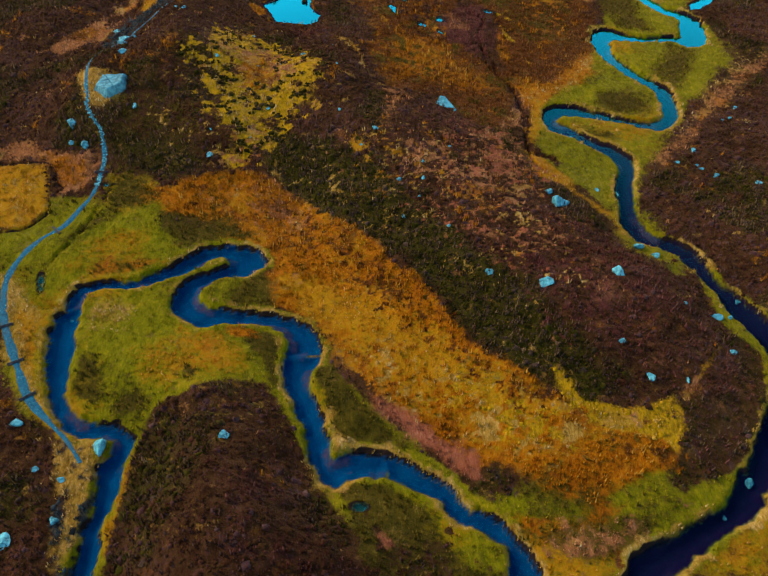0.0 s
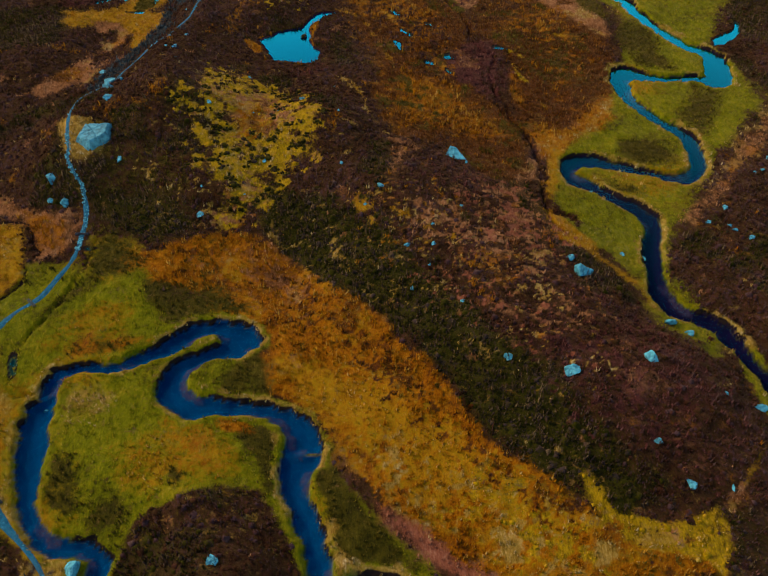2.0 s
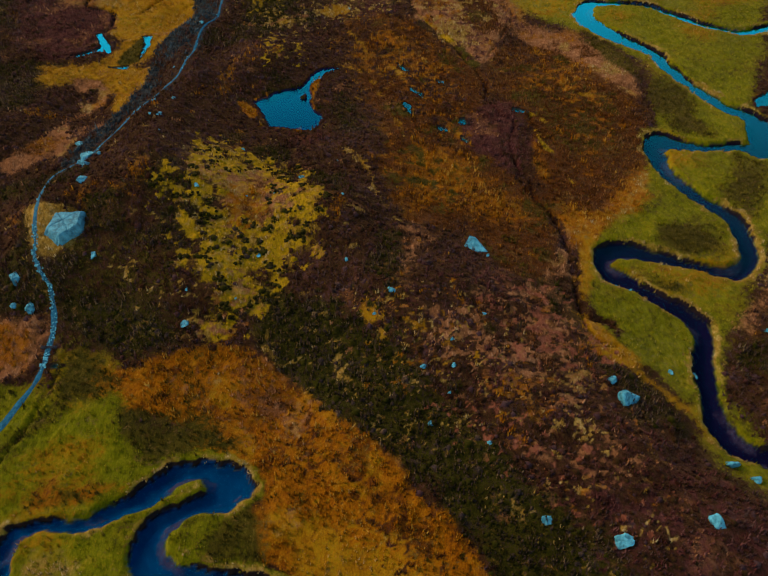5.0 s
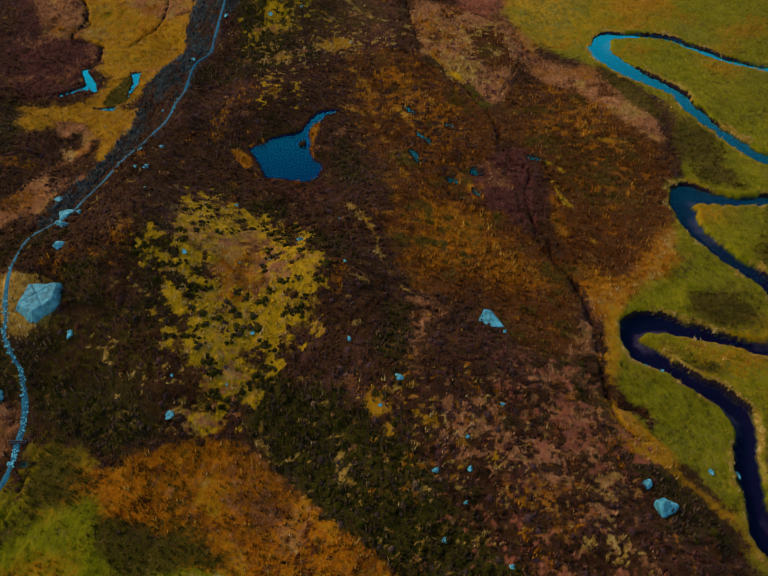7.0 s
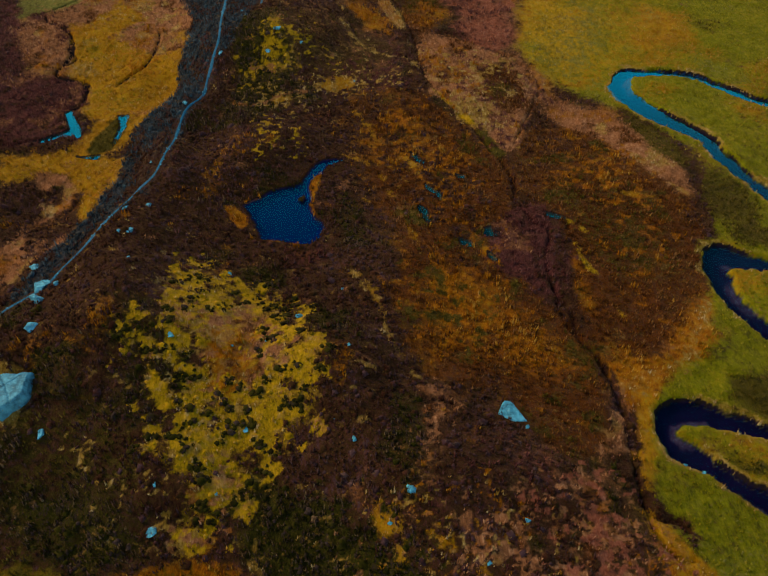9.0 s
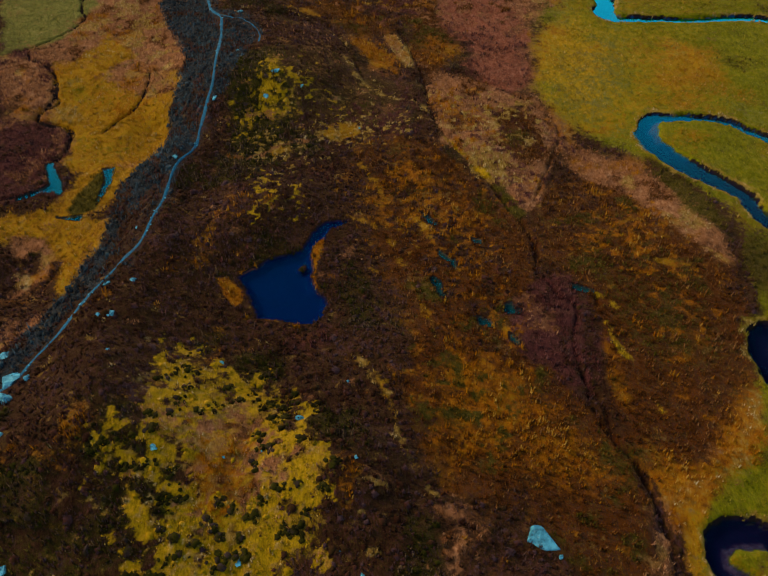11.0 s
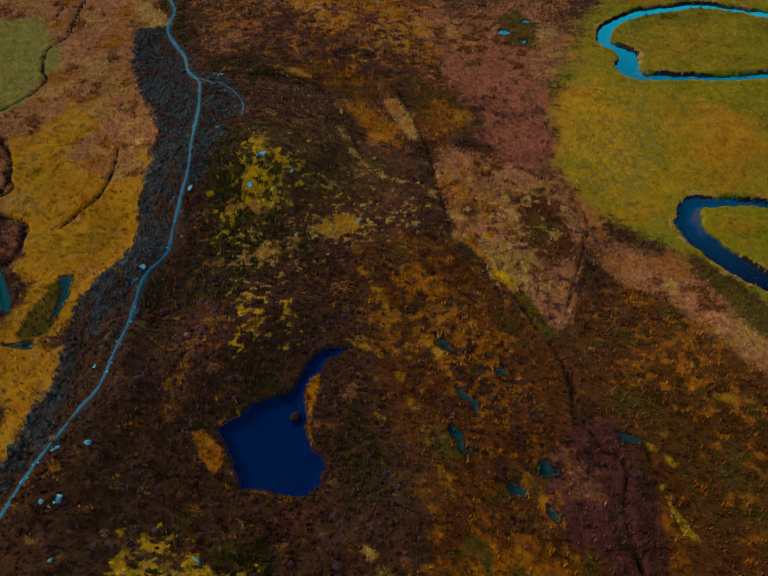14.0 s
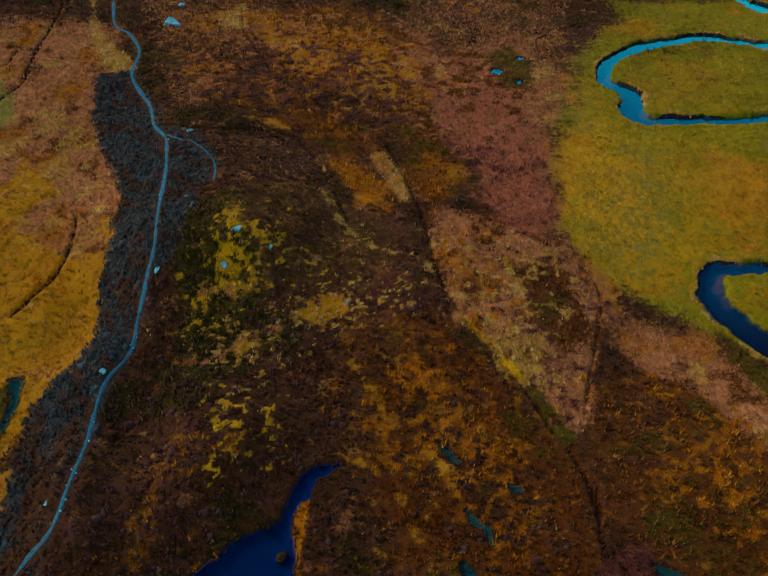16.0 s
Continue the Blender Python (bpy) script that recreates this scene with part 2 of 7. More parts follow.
RISES = [
    (3, 195, 14, 16, -0.06), (-56, 118, 11, 14, 2.79), (-42, 36, 9, 14, -0.51), (-24, 89, 8, 7, 2.97),
    (-10, 202, 12, 10, 2.02), (-4, 112, 9, 9, 1.12), (-32, 118, 7, 8, 2.07), (-31, 101, 6, 6, 1.17),
    (-20, 165, 5, 5, 1.8), (27, 155, 10, 12, -1.72), (-50, 159, 10, 12, -1.05), (33, 58, 8, 8, 1.25),
    (-11, 75, 8, 7, -1.03), (-24, 128, 7, 7, 0.46), (2, 36, 9, 7, -0.84), (-31, 109, 4, 5, 1.97),
    (-42, 115, 5, 6, 0.89), (-32, 134, 4, 6, 1.98), (-38, 97, 3.5, 4, -1.98), (-33, 149, 4, 6, 2.02),
    (-28, 140, 4, 5, -1.47), (-37, 157, 4, 6, -1.85), (-48, 127, 5, 6, -1.4), (-18, 158, 5, 6, 0.7),
]
BASE, SLOPE = 0.3, 1.01
WEST_BURN_LOWER = [
    (-25.0, 5.0, 0.9), (-25.4, 16.0, 0.9), (-25.7, 27.0, 0.9), (-26.0, 29.9, 0.7), (-25.8, 33.1, 0.7), (-25.9, 35.7, 0.8),
    (-26.1, 38.3, 1.0), (-25.5, 40.0, 1.2), (-27.2, 41.1, 1.2), (-29.6, 41.3, 0.9), (-31.7, 42.4, 1.1), (-33.5, 45.8, 0.9),
    (-34.8, 49.9, 0.9), (-35.6, 54.4, 1.2), (-35.4, 57.3, 0.9), (-35.1, 59.8, 0.9), (-32.2, 60.9, 0.8), (-28.0, 61.3, 0.9),
    (-25.2, 63.3, 0.9), (-22.6, 65.2, 1.0), (-20.1, 66.1, 1.1), (-17.9, 65.8, 1.5), (-15.8, 65.0, 1.7), (-15.3, 63.9, 1.2),
    (-17.1, 63.3, 0.7), (-19.5, 62.4, 0.5),
]
WEST_BURN_UPPER = [
    (-19.5, 62.4, 0.5), (-21.9, 61.0, 1.0), (-22.2, 59.0, 1.7), (-21.4, 57.4, 1.5), (-19.9, 56.6, 1.2), (-16.2, 56.4, 0.7),
    (-12.4, 55.6, 0.8), (-9.9, 54.5, 1.4), (-8.3, 51.7, 1.5), (-8.9, 49.3, 1.5), (-8.8, 46.1, 1.3), (-7.7, 43.1, 1.1),
    (-6.7, 40.3, 1.0), (-5.9, 38.1, 0.8), (-4.5, 36.8, 1.5), (-1.2, 37.4, 1.2), (1.9, 36.9, 1.2), (5.3, 34.9, 0.9),
    (7.9, 32.6, 0.7), (10.6, 30.8, 0.8), (11.6, 29.0, 0.8), (12.1, 26.9, 1.2), (13.0, 22.0, 1.2), (16.5, 15.0, 1.2),
    (18.5, 8.0, 1.3),
]
WEST_REACH_LOWER = [
    (-25, 15), (-26.2, 22), (-26.6, 27), (-26.6, 28.5), (-26.7, 29.6), (-26.6, 30.5), (-26.4, 32.2), (-26.6, 33.3),
    (-26.8, 35.1), (-27.1, 37), (-26.7, 37.6), (-26.2, 38.1), (-26, 39.2), (-26.4, 40.3), (-27.3, 40.5), (-28.5, 40.5),
    (-29.9, 40.6), (-31.6, 41.2), (-33, 43.1), (-34, 44.9), (-34.8, 46.7), (-35.9, 49.9), (-36.7, 53.3), (-36.8, 55.8),
    (-36, 57), (-34.5, 58), (-34.3, 56.1), (-34, 54), (-33.8, 52.6), (-33.3, 49.9), (-33.2, 48), (-32.8, 46.1),
    (-32.1, 44.6), (-31.2, 43.4), (-30.3, 42.7), (-29.3, 42.6), (-28, 42.2), (-26.5, 42), (-25.2, 41.4), (-24.3, 40.3),
    (-24.4, 39.5), (-24.9, 38.4), (-24.9, 36.8), (-24.8, 35.6), (-24.7, 34.1), (-24.8, 32.9), (-25.1, 31.9), (-25.3, 31),
    (-25.2, 29.9), (-25.2, 28.5), (-25, 27), (-24.4, 22), (-23.2, 15),
]
WEST_REACH_LOOP = [
    (-36, 57), (-36, 59), (-35.2, 60.5), (-33.5, 61.5), (-30.7, 61.8), (-28.5, 62.1), (-27.5, 63.1), (-25.7, 64),
    (-23.9, 65.5), (-22.2, 67), (-20.6, 67.2), (-18.2, 67.5), (-16.4, 67.2), (-14.9, 66.2), (-14, 65), (-14.4, 64.2),
    (-15.1, 63.6), (-16.1, 62.7), (-17.3, 62.6), (-18, 63.4), (-18.5, 65.1), (-19.4, 65.7), (-20.8, 65.5), (-21.9, 64.3),
    (-23.5, 63.1), (-25.3, 62.3), (-26.6, 61.5), (-28.2, 60.8), (-29.8, 60.5), (-32.4, 60.7), (-34.1, 60.4), (-34.5, 59.4),
    (-34.5, 58),
]
WEST_REACH_NECK = [
    (-18.2, 64.7), (-19.2, 63.9), (-20.5, 63.1), (-22.1, 62.3), (-23.2, 61.6), (-23.5, 60.7), (-24, 59.5), (-24.2, 58.4),
    (-24, 57.6), (-23.1, 56.7), (-21.8, 55.7), (-20.6, 55), (-19.5, 55), (-18.8, 55.3), (-17.2, 55.4), (-14.9, 55.3),
    (-12.7, 54.9), (-11.3, 54.4), (-10.4, 53.4), (-10, 52.6), (-10.3, 51.8), (-10.5, 50.6), (-6.8, 50.9), (-6.8, 51.9),
    (-7.5, 53.3), (-8.3, 54.4), (-9.5, 55.4), (-10.6, 56), (-12.9, 56.5), (-15.7, 56.9), (-18.5, 57.4), (-19.9, 57.5),
    (-21, 58.4), (-21.6, 59.6), (-21.2, 60.7), (-20.2, 61.5), (-19, 62.2), (-17.6, 62.4), (-16.4, 62.6),
]
WEST_REACH_MIDDLE = [
    (-10.5, 50.6), (-10.4, 48.6), (-10.3, 47.1), (-9.8, 45.8), (-9.1, 44.3), (-8.4, 42.6), (-7.8, 41.1), (-7.4, 40.3),
    (-7.2, 38.7), (-6.9, 37.6), (-6.3, 36.6), (-5.4, 35.6), (-4.7, 35.1), (-4.1, 35.6), (-3.6, 36.3), (-2, 36.5),
    (0.3, 36.3), (0.3, 38.5), (-1.1, 38.6), (-2.3, 39), (-3.9, 38.4), (-4.8, 38.3), (-5.2, 39), (-5.3, 40),
    (-5.8, 41.4), (-6.3, 43.1), (-6.7, 44.3), (-7.5, 45.5), (-7.9, 46.7), (-7.9, 48), (-7.5, 49.3), (-7, 50.1),
    (-6.8, 50.9),
]
WEST_REACH_TAIL = [
    (0.3, 36.3), (1.2, 35.8), (2.1, 35.6), (3.5, 34.8), (4.8, 34.3), (5.6, 33.1), (6.7, 31.9), (8.1, 31.2),
    (9.4, 30.3), (10.6, 29.6), (11, 29), (10.8, 28.1), (10.7, 27), (11, 22), (11.2, 15), (14.5, 15),
    (14.1, 22), (13.2, 27), (13, 28.1), (12.5, 29.2), (11.5, 30.1), (10.6, 31.5), (9.6, 32.2), (7.8, 32.9),
    (6.6, 34.6), (5.3, 35.8), (4, 36.3), (2.6, 37.4), (1.5, 37.9), (0.3, 38.5),
]
EAST_BURN_LOWER = [
    (19.5, 13.0, 1.6), (20.5, 22.0, 1.6), (22.9, 27.0, 1.7), (27.4, 30.1, 0.9), (32.3, 33.0, 1.2), (35.0, 36.1, 1.3),
    (38.2, 40.6, 1.4), (40.8, 44.5, 1.4), (42.6, 49.5, 1.4), (41.9, 54.1, 1.3), (40.4, 57.1, 1.4), (38.3, 61.7, 0.7),
    (36.3, 66.6, 1.1), (31.9, 69.8, 1.2), (31.3, 74.1, 1.0), (32.0, 78.7, 1.1), (33.1, 82.7, 1.0), (32.8, 85.2, 1.2),
    (28.6, 89.7, 0.8), (25.9, 92.1, 1.2),
]
EAST_BURN_MIDDLE = [
    (24.4, 94.0, 0.9), (25.3, 96.2, 1.2), (27.6, 96.8, 1.3), (32.3, 95.2, 0.8), (36.2, 93.8, 0.8), (39.9, 93.1, 1.0),
    (42.2, 95.2, 0.8), (43.0, 98.9, 1.1), (42.4, 103.0, 1.1), (39.0, 107.6, 1.0), (36.5, 113.3, 1.1), (36.7, 118.8, 1.5),
    (38.1, 119.7, 1.8), (43.0, 118.2, 1.0), (49.1, 118.2, 1.0), (51.9, 117.9, 2.2), (53.2, 124.6, 1.6), (49.6, 128.6, 1.2),
    (46.5, 134.3, 1.0), (43.8, 140.9, 1.1), (43.1, 144.1, 1.1), (40.1, 147.7, 1.3), (36.5, 152.2, 1.6), (34.1, 157.4, 1.4),
    (35.3, 161.9, 1.3), (38.3, 162.7, 0.9), (45.2, 162.0, 0.6), (50.2, 157.7, 0.8), (55.4, 153.7, 0.8),
]
EAST_BURN_UPPER = [
    (55.6, 154.1, 0.8), (62.0, 152.0, 0.9), (72.0, 158.0, 1.0), (77.0, 172.0, 1.0), (72.0, 187.0, 1.0), (63.0, 194.0, 1.0),
    (55.3, 194.2, 1.0), (50.0, 193.6, 0.9), (42.7, 194.1, 1.0), (37.3, 194.4, 1.3), (35.6, 196.7, 1.8), (36.4, 202.0, 1.4),
    (33.6, 205.4, 1.1), (34.1, 208.5, 1.0), (36.5, 212.4, 0.8), (42.1, 216.1, 1.2), (49.1, 218.2, 1.1), (55.4, 218.9, 1.1),
    (64.2, 215.7, 1.2), (70.0, 216.5, 1.2), (73.0, 224.0, 1.2), (68.0, 231.0, 1.2), (68.2, 228.9, 1.4), (66.4, 233.0, 1.2),
    (66.2, 239.9, 1.4),
]
POND = [
    (-21.2, 127.5), (-20.3, 128.5), (-19.3, 129), (-18.8, 129.6), (-18.1, 130.3), (-17.1, 131), (-15.7, 131.3), (-14.3, 132.1),
    (-13.8, 133.5), (-13.3, 135.1), (-12.6, 136.3), (-11.7, 137.2), (-10.1, 137.6), (-9.1, 137.7), (-10, 136.8), (-11.1, 136.2),
    (-11.8, 135.2), (-11.8, 134.3), (-12.6, 134), (-13.2, 132.6), (-13.3, 130.7), (-12.9, 128.6), (-13, 127.5), (-12.4, 125.5),
    (-11.9, 124.8), (-11.2, 124.1), (-11, 123.3), (-11.5, 121.4), (-12.4, 120.5), (-13.9, 120.5), (-15.1, 120.7), (-16.3, 121.1),
    (-18.3, 121.4), (-18.7, 122.5), (-19.2, 123.6), (-19.8, 124.9), (-20.4, 126.2),
]
POOLS = [
    (-39.9, 61.2, 0.5, 2.1, 15.0), (-36.4, 78.5, 0.7, 0.3, 0.0), (-2.1, 32.8, 1.2, 0.7, 0.0), (16.8, 209.1, 1.2, 1.4, -20.0),
    (21.2, 212.8, 1.1, 1.1, 0.0), (19.6, 205.9, 0.7, 0.9, 0.0),
]
OXBOW = [
    (54.4, 129.7), (56.8, 131.8), (59, 133), (60.3, 136.2), (60.7, 134.9), (59.8, 132.2), (58.6, 130.4), (55.7, 128.1),
    (54.3, 128),
]
WEST_POOL = [
    (-51.6, 151.4), (-50.6, 151.6), (-49.7, 149.8), (-48.2, 147.4), (-47.2, 145.2), (-47.4, 144.3), (-49, 145), (-50.3, 144.7),
    (-51.1, 143.8), (-52.6, 143), (-52.9, 143.9), (-51.5, 144.9), (-50.1, 145.9), (-49.5, 146.7), (-50.5, 148.8),
]
SEDGE_POOL = [
    (-43, 149.8), (-41.6, 150), (-41.3, 148.7), (-41.2, 146.3), (-41.5, 144.8), (-41.6, 143.1), (-41.8, 141.9), (-42.1, 144.3),
    (-42.1, 147),
]
SILT_POOL = [
    (-46.3, 139.5), (-45, 139.4), (-43.2, 139.8), (-43, 138.6), (-44.5, 138.9), (-46, 139.1),
]
BOG_POOLS = (
    [(0.2, 140.1), (0.8, 139.7), (1.4, 138.8), (2.2, 137.5), (1.8, 137.2), (1, 137.9), (0.4, 139.2)],
    [(6.2, 135.2), (7.5, 134.8), (7.3, 134.3), (6.4, 134.5)],
    [(2.1, 132.8), (2.5, 132.2), (3.3, 131.5), (3.9, 131.1), (4, 129.3), (3.7, 129.3), (3.4, 130.6), (2.5, 131.1), (2.1, 131.8)],
    [(1.3, 127.7), (1.8, 127.1), (2, 125.7), (2.4, 124.7), (2, 124.4), (1.5, 125.4)],
    [(9.1, 123.5), (9.7, 123.7), (9.9, 123.1), (10.8, 122.7), (10.6, 122.2), (9.2, 122.1), (8.8, 122.6)],
    [(5.7, 121.6), (6.5, 121.2), (7.5, 120.4), (7.2, 120.1), (6, 120.4)],
    [(8.9, 119.3), (9.5, 118.9), (10, 117.9), (9.6, 117.5), (9.1, 118.2)],
    [(1.1, 127.7), (1.6, 127.2), (1.8, 126.6), (1.4, 126.5), (1.1, 126.9)],
    [(17, 127), (18.1, 126.6), (19.6, 125.9), (18.7, 125.7), (17.4, 126.2)],
)
PATH = [
    (-28.7, 37.5), (-30.8, 40), (-32.9, 41.9), (-34.8, 43.6), (-36.4, 45.4), (-38.1, 48.2), (-39.8, 51.1), (-41.5, 54.1),
    (-42.9, 57.6), (-43.8, 61.4), (-43.3, 65.3), (-41.9, 68.3), (-39.9, 70.5), (-38.8, 73.5), (-37.8, 76.8), (-37.7, 80.4),
    (-37.8, 83.4), (-38.8, 87.2), (-40.3, 89.3), (-41.5, 91.3), (-41.8, 93.1), (-42.8, 96.8), (-43.8, 101.8), (-44.5, 106.7),
    (-42.6, 108.9), (-40.6, 110.5), (-39.5, 113), (-37.3, 117), (-36.1, 123.9), (-34.6, 128.6), (-32.5, 132.4), (-32, 144.4),
    (-30, 149.8), (-30.2, 155.5), (-29.9, 160.7), (-29.5, 165.5), (-30.7, 178.4), (-31.6, 185.4), (-32.2, 187.8), (-34.6, 192.4),
    (-36.9, 200.2), (-40.7, 208), (-41.8, 211.9), (-41.8, 218.3), (-44.5, 224.5), (-47.8, 228.3), (-50, 238.1),
]
SIDE_TRACK = [
    (-32.3, 188.4), (-29.8, 186.6), (-28.0, 185.5), (-25.3, 182.1), (-24.3, 178.8), (-24.1, 175.4),
]
WATER_BARS = [
    (-37.7, 80.7), (-40.8, 70.1), (-41.5, 54.3), (-38.9, 49.6), (-36.2, 45.2),
]
POND_LEVEL = 1.45


# ---- numbers on a grid ----
def steps(lo, hi, fine, reach):
    """Even steps between lo and hi, and growing ones out to the reach on both sides."""
    core = np.arange(lo, hi + fine / 2, fine)
    grow, far = fine, []
    at = 0.0
    while at < reach:
        grow *= 1.25
        at += grow
        far.append(at)
    far = np.array(far)
    return np.concatenate([lo - far[::-1], core, core[-1] + far])


FINE = 0.27
XS, YS = steps(-78.0, 80.0, FINE, 2600.0), steps(16.0, 250.0, FINE, 2600.0)
NX, NY = len(XS), len(YS)
GX, GY = np.meshgrid(XS, YS)
LATTICE = np.random.RandomState(4).rand(512, 512)


def value_noise(x, y, size, seed=0, octaves=3):
    total, weight, amount = 0.0, 0.0, 1.0
    for k in range(octaves):
        u, v = x / size + 37.7 * (seed + k), y / size + 91.3 * (seed + 2 * k)
        iu, iv = np.floor(u).astype(int), np.floor(v).astype(int)
        fu, fv = u - iu, v - iv
        fu, fv = fu * fu * (3 - 2 * fu), fv * fv * (3 - 2 * fv)
        iu, iv, ju, jv = iu % 512, iv % 512, (iu + 1) % 512, (iv + 1) % 512
        total = total + amount * ((LATTICE[iv, iu] * (1 - fu) + LATTICE[iv, ju] * fu) * (1 - fv) + (LATTICE[jv, iu] * (1 - fu) + LATTICE[jv, ju] * fu) * fv)
        weight += amount
        amount *= 0.5
        size *= 0.5
    return total / weight - 0.5


def smooth(lo, hi, v):
    s = np.clip((v - lo) / (hi - lo), 0, 1)
    return s * s * (3 - 2 * s)


def burn_level(y):
    return -1.0 + 0.0125 * (np.clip(y, 0, 260) - 60)


def land(x, y):
    z = BASE + SLOPE * (np.clip(y, 0, 260) - 100) / 100
    for a, b, c, d, h in KNOLLS + RISES:
        z = z + h * np.exp(-((x - a) / c) ** 2 - ((y - b) / d) ** 2)
    away = np.maximum(np.maximum(np.abs(x) - 85, 0), np.maximum(np.abs(y - 130) - 130, 0))
    return z + smooth(20, 600, away) * 30 * value_noise(x, y, 220, 3, 3)


def curve(points, spacing=0.3):
    """A smooth line through the points, at even spacing."""
    p = np.array(points, float)
    p = np.vstack([2 * p[0] - p[1], p, 2 * p[-1] - p[-2]])
    out = []
    for i in range(1, len(p) - 2):
        a, b, c, d = p[i - 1:i + 3]
        k = max(2, int(np.hypot(*(c - b)[:2]) / spacing))
        for s in np.linspace(0, 1, k, endpoint=False):
            out.append(0.5 * (2 * b + (c - a) * s + (2 * a - 5 * b + 4 * c - d) * s * s + (3 * b - a - 3 * c + d) * s ** 3))
    return np.array(out)


def field(line, widths, reach):
    """The distance from every grid point to the edge of a band along the line, as far as the reach."""
    dist = np.full(GX.shape, 99.0)
    for (px, py), w in zip(line[:, :2], widths):
        i0, i1 = np.searchsorted(XS, (px - reach, px + reach))
        j0, j1 = np.searchsorted(YS, (py - reach, py + reach))
        part = dist[j0:j1, i0:i1]
        np.minimum(part, np.hypot(GX[j0:j1, i0:i1] - px, GY[j0:j1, i0:i1] - py) - w, out=part)
    return dist


def bends(line, reach):
    """How far each grid point near the line lies on the outside (+) or inside (-) of its bend."""
    t = np.gradient(line[:, :2], axis=0)
    t /= np.linalg.norm(t, axis=1)[:, None]
    angle = np.unwrap(np.arctan2(t[:, 1], t[:, 0]))
    turn = np.convolve(np.gradient(angle), np.ones(13) / 13, "same") / 0.3
    dist, out = np.full(GX.shape, 99.0), np.zeros(GX.shape)
    for (px, py), (tx, ty), c in zip(line[:, :2], t, turn):
        i0, i1 = np.searchsorted(XS, (px - reach, px + reach))
        j0, j1 = np.searchsorted(YS, (py - reach, py + reach))
        dx, dy = GX[j0:j1, i0:i1] - px, GY[j0:j1, i0:i1] - py
        d = np.hypot(dx, dy)
        closer = d < dist[j0:j1, i0:i1]
        dist[j0:j1, i0:i1][closer] = d[closer]
        out[j0:j1, i0:i1][closer] = (-c * np.sign(tx * dy - ty * dx))[closer]
    return out


def inside(points, margin):
    """Signed distance to a closed outline, positive inside; far points get -margin."""
    p = np.array(points, float)
    i0, i1 = np.searchsorted(XS, (p[:, 0].min() - margin, p[:, 0].max() + margin))
    j0, j1 = np.searchsorted(YS, (p[:, 1].min() - margin, p[:, 1].max() + margin))
    x, y = GX[j0:j1, i0:i1], GY[j0:j1, i0:i1]
    near, odd = np.full(x.shape, 1e9), np.zeros(x.shape, bool)
    for (ax, ay), (bx, by) in zip(p, np.roll(p, -1, 0)):
        s = np.clip(((x - ax) * (bx - ax) + (y - ay) * (by - ay)) / ((bx - ax) ** 2 + (by - ay) ** 2 + 1e-9), 0, 1)
        near = np.minimum(near, np.hypot(x - ax - s * (bx - ax), y - ay - s * (by - ay)))
        odd ^= ((ay > y) != (by > y)) & (x < (bx - ax) * (y - ay) / (by - ay + 1e-9) + ax)
    return (slice(j0, j1), slice(i0, i1)), np.where(odd, near, -near)


# ---- plant cover ----
WEIGHT = {kind: np.zeros(GX.shape) for kind in KINDS}
WEIGHT["heath"] += 1.0
WARP = 3.6 * value_noise(GX, GY, 10.0, 5, 4) + 2.2 * value_noise(GX, GY, 2.6, 8, 2)


def lay(kind, where, amount):
    for other in KINDS:
        WEIGHT[other][where] *= 1 - amount
    WEIGHT[kind][where] += amount


def veins(kind, outline, size, amount, seed, thin=0.026):
    """A net of thin strips of one cover inside an outline."""
    where, depth = inside(outline, 3.0)
    x, y = GX[where] + 0.8 * WARP[where], GY[where] + 0.8 * WARP[where][::-1]
    ridge = np.abs(value_noise(x, y, size, seed, 3))
    broken = smooth(-0.12, 0.12, value_noise(x, y, size * 1.7, seed + 5, 2))
    lay(kind, where, amount * smooth(thin, thin * 0.25, ridge) * broken * smooth(-1, 2, depth + WARP[where]))


def patch(kind, outline, amount=0.85, soft=1.9):
    where, depth = inside(outline, 6.0)
    lay(kind, where, amount * smooth(-soft, soft, depth + min(1.0, soft / 1.9) * WARP[where]))


def mottle(kind, outline, size, share, seed, amount=0.9):
    """Blotches of one cover, crowded in the middle of an outline and thinning out towards it."""
    where, depth = inside(outline, 4.0)
    x, y = GX[where], GY[where]
    spots = value_noise(x, y, 0.8 * size, seed, 4) + 0.12 * value_noise(x, y, size * 4, seed + 3, 2)
    crowd = smooth(-3.5, 5.0, depth + WARP[where])
    lay(kind, where, amount * smooth(-0.03, 0.09, spots + 0.42 * (share * crowd - 0.55) - 0.6 * smooth(0.2, 0.0, crowd)))


def strip(kind, points, half, amount):
    """A narrow ragged thread of one cover along a line."""
    line = curve([(*p, 0.0) for p in points])
    d = field(line, np.full(len(line), half), 3.0) + 1.3 * EDGE
    lay(kind, slice(None), amount * smooth(0.55, -0.25, d) * smooth(-0.2, 0.12, value_noise(GX, GY, 1.7, len(points), 3)))


